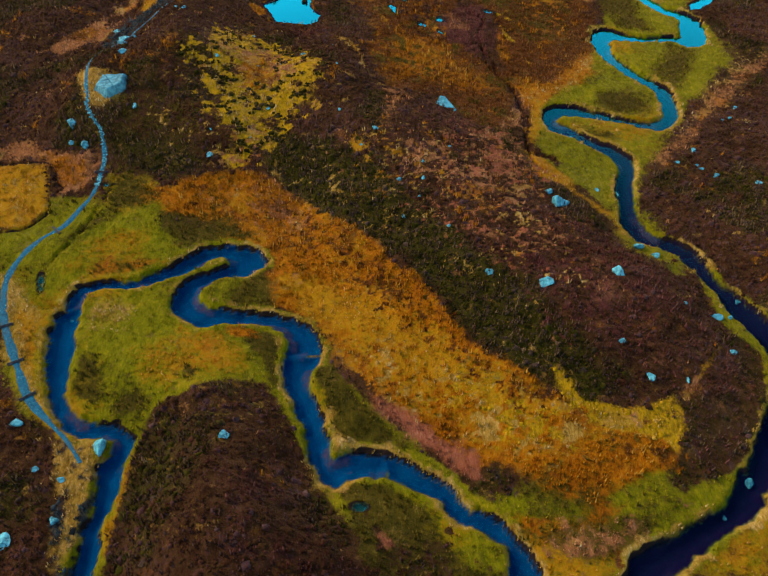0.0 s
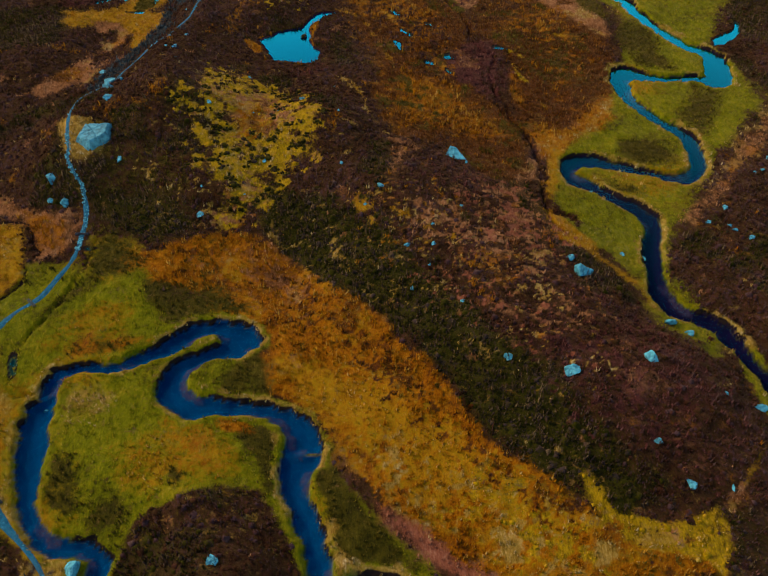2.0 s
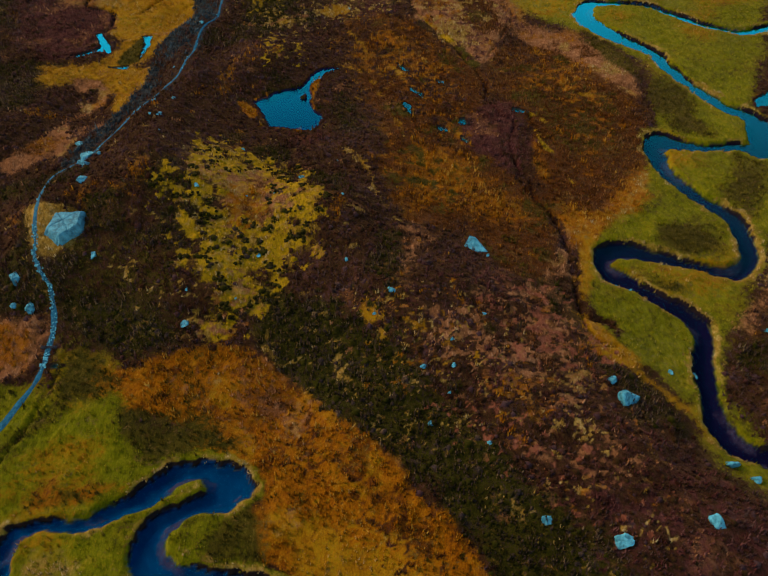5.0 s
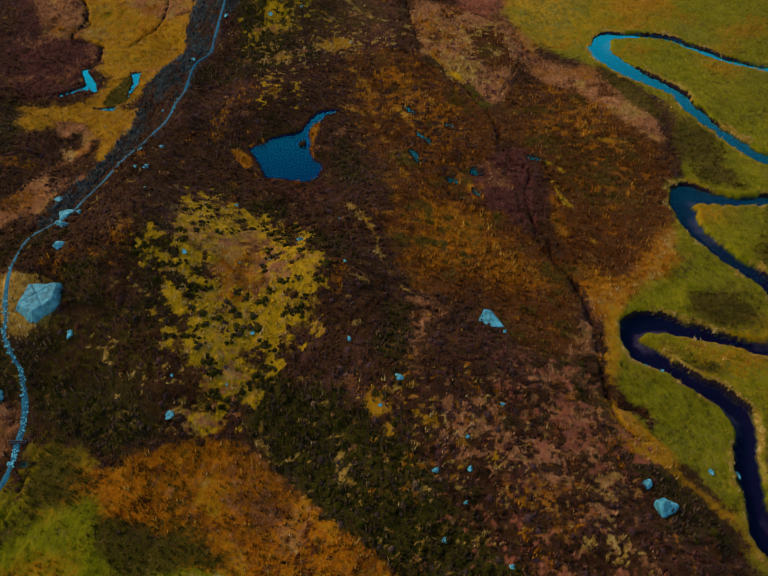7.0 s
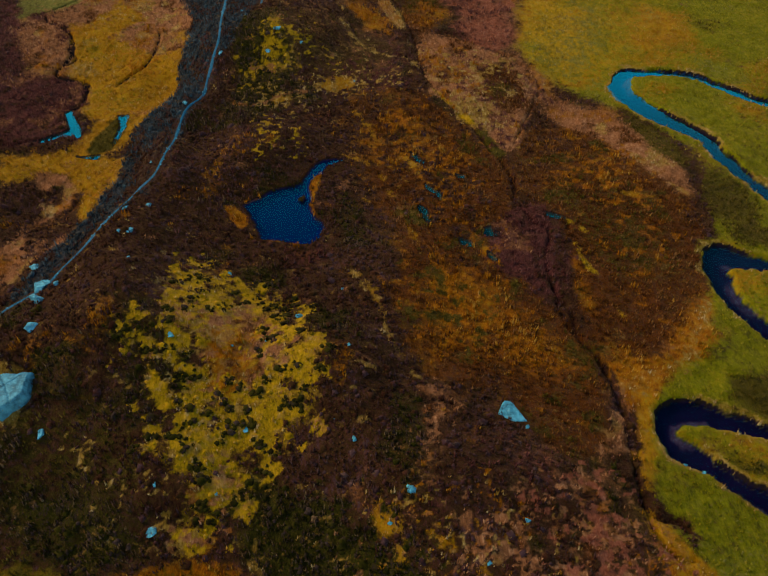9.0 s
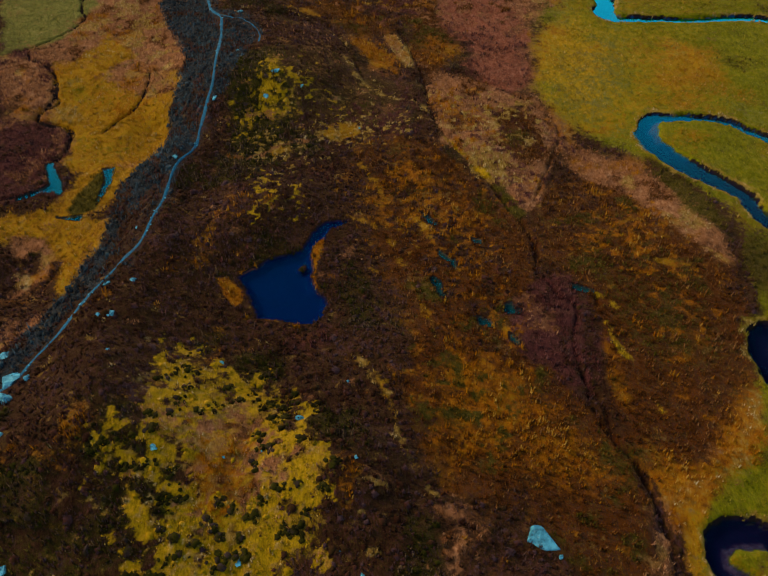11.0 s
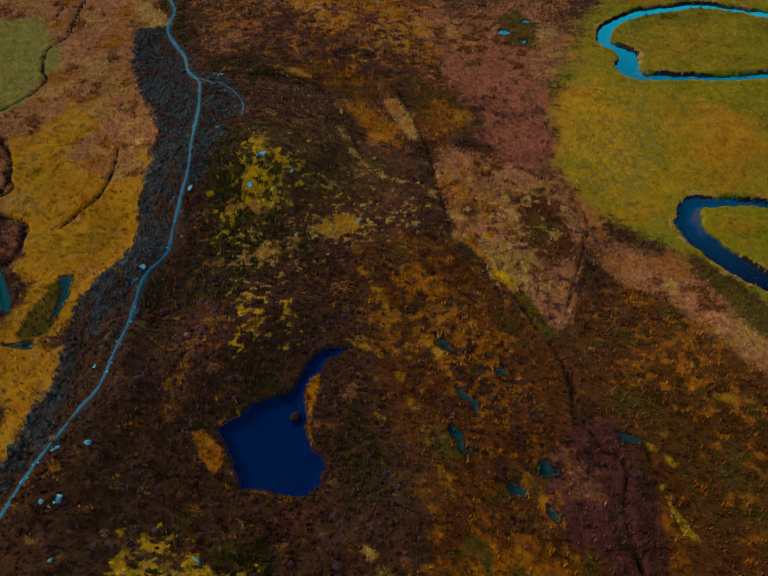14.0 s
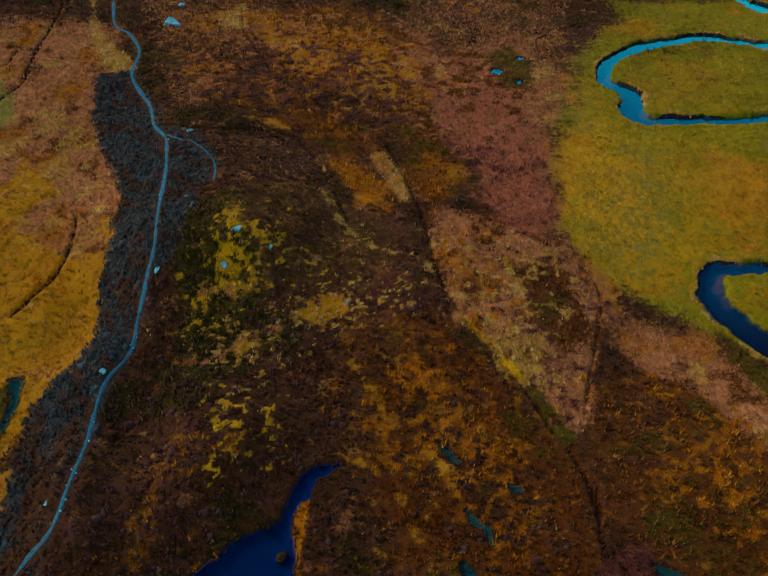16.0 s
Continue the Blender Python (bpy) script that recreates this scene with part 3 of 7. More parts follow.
west = curve(WEST_BURN_LOWER + WEST_BURN_UPPER[1:])
east = curve(EAST_BURN_LOWER + EAST_BURN_MIDDLE + EAST_BURN_UPPER[1:])
EDGE = 0.62 * value_noise(GX, GY, 2.0, 11, 2) + 0.42 * value_noise(GX, GY, 0.8, 13, 1) + 0.2 * value_noise(GX, GY, 0.45, 14, 1)
WEST = np.full(GX.shape, 99.0)
for reach in (WEST_REACH_LOWER, WEST_REACH_LOOP, WEST_REACH_NECK, WEST_REACH_MIDDLE, WEST_REACH_TAIL):
    where, depth = inside(reach, 13.0)
    WEST[where] = np.minimum(WEST[where], -depth)
WEST = WEST + 0.95 * EDGE
EAST = field(east, east[:, 2], 13.0) + EDGE
BURN = np.minimum(WEST, EAST)
BEND = np.where(WEST < EAST, bends(west, 5.0), bends(east, 5.0))
way = curve(PATH)
TREAD = 0.24 + 0.18 * smooth(96, 66, way[:, 1]) + 0.08 * smooth(190, 205, way[:, 1])
TREAD = TREAD * (0.35 + 0.65 * smooth(36, 46, way[:, 1]))
WAY = field(way, TREAD + 0.1, 6.0) + 0.5 * EDGE
side = curve(SIDE_TRACK)
SIDE = field(side, np.full(len(side), 0.35), 4.0) + 0.5 * EDGE

patch("rust", [(-10, 157), (1, 157), (12, 140), (14, 122), (18, 101), (11, 97), (0, 101), (-2, 117), (-7, 132)], 0.5, 3.5)
patch("ling", [(-39, 95), (-33, 97), (-27, 91), (-23, 83), (-22, 77), (-35, 77)], 0.35)
patch("ling", [(-30, 170), (-21, 174), (-16, 161), (-18, 148), (-25, 145)])
patch("tan", [(-84, 227), (-46, 227), (-35, 172), (-44, 173), (-60, 164)], 0.75, 3)
patch("tan", [(-69, 231), (-58, 231), (-51, 227), (-46, 208), (-45, 200), (-38, 185), (-37, 176), (-44, 174), (-52, 176)], 0.85, 4)
patch("gold", [(-44, 148), (-53, 180), (-48, 176), (-45, 176), (-37, 175), (-37, 164), (-37, 156), (-39, 151)], 0.85, 4)
patch("gold", [(-58, 177), (-52, 188), (-39, 182), (-37, 165), (-35, 146), (-40, 140), (-47, 139), (-46, 151), (-50, 159), (-55, 165)])
patch("plum", [(-74, 188), (-65, 184), (-57, 174), (-56, 163), (-50, 158), (-51, 150), (-48, 144), (-58, 142)], 0.75)
patch("gold", [(-57, 139), (-48, 141), (-41, 140), (-37, 136), (-38, 125), (-41, 122), (-43, 131), (-50, 134), (-54, 132)])
patch("tan", [(-50, 122), (-49, 127), (-46, 131), (-42, 127), (-43, 120), (-44, 114), (-45, 111), (-46, 111)], 0.8)
patch("slate", [(-46, 208), (-42, 213), (-33, 192), (-28, 187), (-24, 181), (-26, 172), (-28, 165), (-30, 158), (-30, 149), (-32, 137), (-34, 128), (-37, 124), (-41, 133), (-39, 146), (-37, 155), (-38, 169), (-36, 177), (-38, 188), (-43, 192)])
patch("slate", [(-35, 172), (-30, 180), (-29, 161), (-31, 149), (-33, 136), (-37, 126), (-39, 112), (-42, 110), (-44, 107), (-44, 114), (-41, 124), (-39, 137), (-36, 156)])
patch("bog", [(-8, 152), (-2, 155), (5, 150), (11, 140), (13, 128), (15, 116), (18, 105), (16, 99), (7, 98), (2, 100), (-1, 102), (-3, 110), (-1, 117), (-2, 123), (-5, 130), (-6, 139)], 0.92, 3.5)
patch("bog", [(15, 143), (21, 151), (28, 147), (34, 140), (37, 130), (37, 123), (30, 110), (25, 103), (20, 100), (19, 105), (16, 116), (16, 123), (14, 130)], 0.92, 3.5)
patch("plum", [(9, 125), (14, 128), (18, 127), (20, 121), (20, 115), (16, 112), (12, 115), (9, 120)], 0.75)
patch("gold", [(20, 126), (21, 121), (23, 114), (22, 112), (20, 117)])
patch("tan", [(0, 186), (6, 176), (14, 171), (20, 166), (21, 158), (15, 143), (12, 142), (9, 149), (5, 155), (2, 169)], 0.75)
patch("bog", [(-34, 217), (-29, 224), (-20, 231), (-8, 234), (6, 224), (8, 201), (9, 185), (5, 175), (2, 173), (-1, 189), (-8, 185), (-18, 193), (-28, 200)], 0.92, 3.5)
patch("plum", [(11, 213), (18, 223), (24, 219), (22, 198), (19, 181), (14, 173), (9, 172), (9, 185), (7, 198)], 0.75)
patch("tan", [(3, 170), (8, 174), (13, 171), (18, 168), (21, 160), (17, 148), (13, 144), (10, 148), (7, 152), (4, 157)], 0.8)
patch("bog", [(12, 166), (16, 166), (20, 160), (18, 154), (15, 151), (12, 153), (10, 159)], 0.92, 3.5)
patch("tan", [(21, 160), (25, 161), (28, 156), (31, 146), (33, 141), (35, 145), (33, 152), (27, 160), (21, 164)], 0.55)
patch("straw", [(-5, 188), (-2, 188), (0, 181), (2, 170), (3, 162), (1, 169), (-1, 178)], 0.5)
patch("green", [(20, 188), (24, 204), (31, 214), (40, 226), (42, 234), (83, 232), (42, 147), (36, 150), (30, 156), (26, 161), (21, 166), (18, 173)], 0.88, 4)
patch("green", [(20, 170), (21, 180), (26, 192), (81, 192), (49, 116), (40, 123), (37, 124), (41, 129), (39, 142), (35, 153), (27, 157), (23, 165)])
patch("green", [(21, 98), (25, 103), (31, 108), (35, 118), (39, 127), (46, 125), (56, 123), (57, 111), (48, 101), (43, 93), (38, 86), (33, 78), (31, 74), (34, 70), (36, 66), (34, 62), (30, 66), (28, 71), (25, 77), (21, 82), (20, 88)])
patch("straw", [(57, 112), (64, 116), (60, 105), (48, 94), (40, 86), (43, 94), (49, 102)], 0.4)
patch("tan", [(0, 98), (2, 98), (1, 87), (0, 88)], 0.55)
patch("gold", [(-16, 155), (-12, 159), (-7, 159), (-9, 157), (-14, 155)], 0.4, 1.5)
patch("rust", [(0, 111), (5, 115), (11, 111), (15, 108), (15, 101), (7, 100), (1, 101), (-1, 105)], 0.35, 3)
patch("plum", [(-9, 174), (1, 176), (2, 158), (-5, 155), (-10, 160)], 0.5, 3.5)
patch("plum", [(11, 97), (17, 101), (18, 95), (13, 88), (8, 87)], 0.25)
patch("rust", [(-10, 185), (-4, 183), (-2, 174), (-7, 175)])
patch("rust", [(-23, 220), (-13, 225), (-5, 217), (-7, 202), (-18, 203)], 0.45, 3.5)
patch("gold", [(-22, 194), (-18, 194), (-14, 191), (-18, 192)])
patch("moss", [(4, 157), (6, 157), (7, 153), (6, 153)], 0.9)
patch("moss", [(7, 151), (9, 149), (8, 148)], 0.9)
patch("straw", [(7, 154), (10, 152), (10, 148), (8, 149)], 0.5)
patch("tan", [(2, 212), (8, 213), (12, 207), (9, 198), (3, 201)], 0.55)
patch("sage", [(30, 190), (36, 192), (36, 174), (29, 157), (26, 159), (25, 168)], 0.4, 4)
patch("sage", [(44, 187), (47, 183), (45, 176), (42, 178)])
patch("sage", [(26, 182), (36, 188), (39, 177), (33, 166), (25, 169)], 0.35, 4)
patch("straw", [(21, 195), (30, 203), (28, 184), (23, 174), (20, 179)], 0.3)
patch("gold", [(26, 188), (32, 184), (29, 175), (24, 174)], 0.3, 4)
patch("gold", [(39, 187), (50, 183), (44, 168), (36, 172)], 0.3, 4)
patch("gold", [(43, 213), (50, 211), (51, 202), (43, 200)], 0.3, 4)
patch("olive", [(22, 158), (27, 156), (32, 148), (29, 151)], 0.75)
patch("olive", [(41, 138), (45, 133), (46, 127), (44, 121), (40, 125), (38, 129)], 0.75)
patch("gold", [(40, 180), (51, 184), (50, 167), (40, 165)], 0.5)
patch("olive", [(33, 101), (38, 101), (39, 96), (33, 97)], 0.75)
patch("olive", [(47, 116), (51, 114), (45, 103), (43, 108)], 0.75)
patch("olive", [(28, 93), (34, 90), (30, 89)], 0.75)
patch("olive", [(39, 127), (46, 124), (46, 120), (39, 121)], 0.75)
patch("tan", [(28, 108), (32, 110), (30, 105), (24, 101), (22, 101)], 0.55)
patch("straw", [(-44, 99), (-41, 99), (-38, 97), (-37, 94), (-38, 92), (-40, 91), (-42, 92), (-44, 97)], 0.6, 0.8)
patch("heath", [(17, 140), (34, 133), (25, 110), (10, 110), (13, 129)], 0.6)
patch("olive", [(-45, 143), (-44, 149), (-42, 150), (-42, 146), (-43, 142), (-45, 140)], 0.9, 0.6)
patch("tan", [(-54, 110), (-48, 120), (-44, 127), (-41, 120), (-45, 113), (-51, 109)], 0.8, 0.8)
patch("straw", [(-4, 187), (-2, 188), (0, 184), (0, 176), (-1, 176), (-3, 182)], 0.55, 0.8)
patch("moss", [(5, 155), (6, 155), (8, 152), (9, 149), (8, 149), (6, 152)], 0.6, 0.5)
patch("gold", [(21, 99), (24, 102), (27, 104), (23, 95), (21, 87), (22, 84), (24, 78), (23, 78), (20, 82), (19, 87)], 0.7, 1)
patch("tan", [(22, 210), (27, 210), (22, 188), (20, 171), (21, 161), (27, 155), (33, 146), (38, 139), (37, 135), (30, 140), (24, 147), (20, 153), (17, 164), (18, 181)], 0.6, 3)
patch("sage", [(-76, 215), (-64, 211), (-59, 198), (-61, 190), (-66, 188)], 0.4, 2)
patch("sage", [(27, 213), (36, 222), (30, 187), (28, 163), (23, 161), (20, 171)], 0.4, 4)
patch("heath", [(-50.8, 68.9), (-45.2, 73.6), (-36.5, 74.3), (-30.2, 80), (-14.6, 80), (0.9, 65.9), (11, 48.9), (19.9, 42), (28.9, 39.5), (38.2, 41.7), (32.5, 26.7), (-3.3, 25.7), (-24.3, 26.8), (-37.4, 40.2)], 0.9, 2.7)
patch("ling", [(-11.8, 77.3), (-14.6, 80), (-16.9, 84.9), (-15.3, 88.7), (-9.6, 86), (-4.1, 81.6), (1, 76.4), (5.2, 71.5), (9.6, 66.6), (12.6, 62.2), (14.8, 57.1), (18.7, 51.1), (23, 46.2), (26.6, 44.4), (22.6, 43.8), (19.7, 43.8), (17.2, 47.2), (14.6, 46.1), (11, 49.2), (8.2, 52.5), (5.8, 58.2), (2.6, 62), (-0.2, 66.4), (-5.1, 70.4), (-9, 74)], 0.9, 1.89)
patch("ling", [(12.6, 62.2), (17.2, 59), (23.6, 49.9), (28.1, 46.4), (26.6, 44.4), (19.7, 43.8), (14.1, 50.4), (9.5, 57.2)], 0.5, 2.7)
patch("plum", [(12.8, 64), (18.3, 66.8), (28.1, 69), (31.5, 62.4), (35.4, 55.5), (35.4, 50.1), (30.4, 45.5), (23.2, 47.7), (18.9, 52.8), (14.9, 58.5)], 0.35, 2.7)
patch("olive", [(-38, 93.7), (-25.5, 95.8), (-21.9, 82.1), (-28.6, 78.8), (-36, 82.8)], 0.4, 2.5)
patch("ling", [(-35.8, 86.4), (-30.5, 87.1), (-24.1, 84.2), (-22.4, 80.6), (-28.6, 78.8), (-34.3, 81.2)], 0.5, 2.03)
patch("green", [(-47.3, 69), (-44.1, 70.4), (-41.1, 72.5), (-37.3, 75.8), (-37.4, 81.7), (-32.3, 80.8), (-28.6, 78.6), (-22.8, 74.5), (-16, 69.4), (-14.1, 64.8), (-13.7, 59.3), (-4.3, 48), (9.7, 34.2), (25.5, 39.2), (27.5, 36.6), (27.9, 35.3), (33.5, 37.1), (38.2, 41.7), (32.5, 26.7), (-25, 27.1), (-31.5, 40), (-35.8, 42.8), (-40.1, 48.2)], 0.9, 1.22)
patch("green", [(-43.4, 76.3), (-37.2, 76.8), (-36.6, 73.3), (-39, 71.6), (-40.9, 69.8), (-43.7, 65.5), (-47.2, 62.3), (-51.1, 69.8), (-47.6, 69.9), (-44.3, 71)], 0.85, 1)
patch("olive", [(-43.4, 76.3), (-37.2, 76.8), (-36.6, 73.3), (-40.8, 71.7), (-44, 70)], 0.4, 1.2)
patch("gold", [(-54.5, 82), (-49.8, 83.8), (-45.6, 82.8), (-44.1, 80.3), (-42.8, 74.5), (-44.3, 71), (-47.6, 69.9), (-50.8, 68.9)], 0.9, 1.08)
patch("tan", [(-54.9, 86.9), (-49.5, 87.7), (-44.5, 85.4), (-39.7, 85.1), (-38.1, 82.2), (-38, 78.6), (-40.2, 76.2), (-42.6, 76.2), (-44.4, 81.9), (-48.4, 83.7), (-53.4, 83)], 0.8, 1.08)
patch("rust", [(-49.1, 86.4), (-42.9, 84.3), (-39.4, 83.5), (-38.8, 78.1), (-41.7, 77.1), (-44.1, 81.5)], 0.5, 1.08)
patch("olive", [(-37.4, 82.2), (-32.3, 81), (-30.8, 76.8), (-33.3, 73.6), (-36.5, 74.3)], 0.5, 1.62)
patch("rust", [(-34.9, 77.8), (-31.1, 78.2), (-28.7, 75.8), (-30.2, 73.9), (-33.6, 75)], 0.75, 1.35)
patch("straw", [(-36.5, 82.3), (-31.6, 80.7), (-28.6, 78.8), (-31.1, 78.2), (-35.3, 79.7)], 0.25, 1.35)
patch("rust", [(-31, 77.8), (-23.7, 80.3), (-18.6, 81.4), (-14.5, 79.1), (-11.7, 76.4), (-8.3, 73.3), (-3.8, 69.5), (-0.8, 66.9), (0.9, 64.1), (3.7, 60.6), (5.8, 57.6), (7.2, 54.1), (9.1, 51.4), (11.9, 48.7), (14.7, 46.2), (15.9, 44.1), (18, 42.4), (20.9, 41.9), (26, 41.4), (28.9, 39.3), (27.6, 36.8), (23.2, 34.6), (18.5, 33.5), (14.7, 34.6), (12.6, 36.5), (9.9, 36.7), (8, 35.3), (5.4, 37.9), (2.7, 41), (-0.2, 44.2), (-3.3, 47.9), (-5.5, 52.1), (-7.8, 55), (-10.1, 56.4), (-12.4, 57.8), (-13.6, 62.5), (-13.6, 65), (-16.7, 67.7), (-20.7, 68.5), (-24.6, 70), (-28.1, 72.6)], 0.92, 1.08)
patch("tan", [(-20.4, 79.5), (-14.5, 79.3), (-11.1, 75.9), (-8.2, 71.6), (-11.2, 70.3), (-16.5, 73.2), (-19.9, 75.6)], 0.5, 1.62)
patch("gold", [(-12.9, 62.5), (-8.2, 62.1), (-1.3, 58.6), (5.1, 53.9), (9.9, 48.4), (14.5, 44.7), (17, 42), (20.1, 40.4), (17.3, 37.9), (12.7, 37), (9.1, 38.2), (5.5, 40.5), (0.8, 43.7), (-3.2, 46.6), (-7.8, 53.5)], 0.75, 2.16)
patch("moss", [(7.6, 43.5), (13.5, 44.8), (17, 42), (16.3, 40), (12, 39.5), (8.4, 41.3)], 0.6, 1.35)
patch("green", [(10.4, 42.8), (13.8, 43.2), (16.1, 41.8), (13.1, 41.1), (10.8, 41.5)], 0.45, 1.08)
patch("tan", [(12.5, 40), (16.3, 40.2), (16.5, 38.3), (13.3, 38.2)], 0.5, 1.08)
# dark crescent: shade of the south slope painted as olive cover
patch("olive", [(-31.1, 75.2), (-27.9, 74.8), (-23.9, 73.6), (-19.5, 72.8), (-16.1, 70.4), (-15.2, 68), (-18.2, 67.6), (-21.7, 67.1), (-25.2, 66.5), (-26.9, 69), (-29.1, 71.9)], 0.9, 1.62)
patch("heath", [(-27, 73.5), (-21.9, 72.4), (-20.9, 70.1), (-25, 69.2)], 0.35, 1.62)
patch("olive", [(-36.6, 81.4), (-31.5, 80.2), (-28.5, 76.3), (-30.1, 73.3), (-33.4, 72.9), (-35.7, 69.9), (-38.7, 68.4), (-37, 73.5)], 0.6, 2)
patch("green", [(-38.7, 57.7), (-39, 60), (-38.6, 63.9), (-37.1, 67.2), (-35.8, 69), (-34.5, 71.1), (-32.4, 72.5), (-29.2, 72), (-27.1, 69.2), (-26.2, 66.5), (-28.6, 65.8), (-31.5, 66), (-34.3, 65.5), (-35.7, 63.9), (-36.5, 60.2)], 0.95, 0.94)
patch("gold", [(-37.6, 62.5), (-35.9, 67.2), (-32.6, 70.7), (-29.6, 70.8), (-28.3, 67.4), (-32.8, 66.5), (-36.3, 64)], 0.4, 2.03)
patch("olive", [(-36.6, 81.4), (-31.5, 80.2), (-28.5, 76.3), (-30.1, 73.3), (-33.4, 72.9), (-35.7, 69.9), (-38.7, 68.4), (-37, 73.5)], 0.55, 1.5)
# crescent below the lawn: slope shade painted in rust and olive
patch("rust", [(-35.1, 61.3), (-34.8, 63.7), (-32.8, 65.2), (-28.5, 65.7), (-24.4, 65.8), (-22.2, 66.9), (-23.5, 65.6), (-25.9, 63.7), (-28.5, 62.1), (-33.5, 61.6)], 0.5, 1.08)
patch("olive", [(-35.1, 61.3), (-34.8, 63.7), (-32.8, 65.2), (-28.5, 65.7), (-26.1, 65.4), (-28, 63.3), (-31.8, 62.1)], 0.6, 1.22)
patch("straw", [(-44.9, 62.2), (-43.2, 62.2), (-39, 57.8), (-36.9, 55.2), (-36.3, 51.3), (-34.8, 46.1), (-33.3, 42.3), (-36.1, 43.9), (-38.5, 48.2), (-40.6, 49.5)], 0.75, 1.08)
patch("gold", [(-40.6, 56.2), (-37.3, 54.9), (-36, 49.8), (-36.1, 46.9), (-38.9, 50.8)], 0.6, 1.22)
patch("straw", [(-33, 41.1), (-28.6, 40.5), (-27.3, 38.5), (-27.1, 37.1), (-26.7, 34.3), (-26.8, 30.3), (-26.6, 27), (-28.9, 26.6), (-29.6, 30.8), (-30.6, 35.6)], 0.8, 0.68)
patch("heath", [(-40.9, 42.4), (-36.5, 42.2), (-33.4, 40), (-31.5, 37.8), (-30.2, 32.2), (-28.9, 26.6), (-34.8, 26.5)], 1, 0.94)
patch("green", [(-33.7, 52.8), (-35.2, 60), (-32.6, 61), (-27.8, 61.3), (-24.7, 61.6), (-24, 58.5), (-22.9, 56.6), (-20.1, 54.3), (-18, 54.5), (-15, 52), (-13, 47.3), (-16.8, 47.4), (-19, 45.5), (-21.8, 44.1), (-23.5, 42.7), (-24.6, 41.3), (-27.9, 42.3), (-31.3, 43.4), (-32.8, 46.2), (-33.2, 50.1)], 0.95, 0.68)
patch("straw", [(-35.1, 59.6), (-30, 59.6), (-27.7, 58), (-29.1, 53.7), (-32.9, 52.8)], 0.5, 1.35)
patch("olive", [(-34.6, 52.8), (-32.3, 53.5), (-30.1, 49.3), (-28.1, 46.2), (-27.8, 43.3), (-30, 43), (-32.4, 45.5)], 0.8, 1.49)
patch("gold", [(-25.9, 51.2), (-21.8, 54.3), (-17.3, 53.5), (-13.4, 48), (-16.9, 48.1), (-21.5, 45.3), (-25.2, 46.1)], 0.5, 1.89)
patch("olive", [(-21.6, 48.8), (-20.2, 49.4), (-18.9, 48), (-19.9, 46.4)], 0.85, 0.68)
patch("olive", [(-27.9, 45.6), (-25.2, 46.1), (-23.8, 44.3), (-25.5, 42.8), (-27.1, 43.3)], 0.8, 0.81)
patch("olive", [(-16, 53.5), (-12.1, 54.3), (-10.6, 53.4), (-10.5, 49.9), (-10.5, 46.2), (-11.7, 46.6), (-13.3, 50.3)], 0.9, 0.68)
patch("rust", [(-19.3, 56.5), (-16.5, 55), (-14.2, 54.4), (-13.5, 52.8), (-16.7, 53.2)], 0.9, 0.54)
patch("straw", [(-12.4, 54.3), (-10.1, 53.7), (-10.2, 51.1), (-10.3, 47.4), (-9.1, 44.2), (-9.9, 45.2), (-11.1, 49.9)], 0.7, 0.54)
patch("straw", [(-24.1, 59.2), (-23.1, 61.5), (-21, 62.6), (-18.7, 63.9), (-18.7, 65.8), (-20.5, 66.2), (-22.2, 63.3), (-24.7, 61.8)], 0.7, 0.54)
patch("olive", [(-18, 59.9), (-14.2, 63.3), (-12.5, 57.7), (-14.6, 57), (-17.6, 58.1)], 0.8, 0.81)
patch("straw", [(-21.5, 59.8), (-19.9, 59.4), (-15.7, 57.5), (-12.3, 56.5), (-9.8, 55.9), (-15.7, 56.8), (-20, 57.6)], 0.7, 0.54)
patch("heath", [(-23.8, 25.7), (-24.1, 29.1), (-23.7, 31.7), (-23.8, 35.2), (-23.8, 38.9), (-23.7, 41.6), (-22.5, 43.3), (-20.5, 45.1), (-17.6, 46.2), (-14.3, 46.7), (-12.4, 46.3), (-10.4, 44.1), (-8.7, 41.3), (-7.3, 38.2), (-5.9, 35.6), (-3.6, 31.2), (-1, 28), (0.6, 25.2)], 1, 0.68)
patch("ling", [(-23, 34.5), (-22.1, 40.8), (-17.5, 42.9), (-14.5, 41.8), (-15.6, 34.1), (-18.6, 29.2), (-21.7, 27.4)], 0.5, 2.03)
patch("plum", [(-14.2, 31.9), (-10.5, 39.4), (-6.4, 34.1), (-2.6, 27.8), (-3.3, 25.7), (-11.6, 24.5)], 0.4, 2.16)
patch("gold", [(-24.7, 26.4), (-25, 30.5), (-24.5, 34.7), (-25, 38.9), (-24.4, 40.7), (-23.8, 41.5), (-23.9, 38.3), (-23.8, 34.2), (-24.2, 30.9), (-23.5, 26.2)], 0.6, 0.54)
patch("olive", [(-7.5, 49.9), (-4.8, 49.2), (-2.2, 45), (0.3, 42.3), (3.1, 39.7), (5.4, 37.6), (8, 35.1), (9.7, 33.9), (11.6, 31.1), (10.4, 31.9), (7.5, 33.7), (5.3, 35.9), (2.6, 37.7), (-0.2, 38.6), (-2.5, 38.9), (-4.4, 38.4), (-5.4, 40.2), (-6.3, 43.1), (-7.4, 46.5)], 0.92, 1.08)
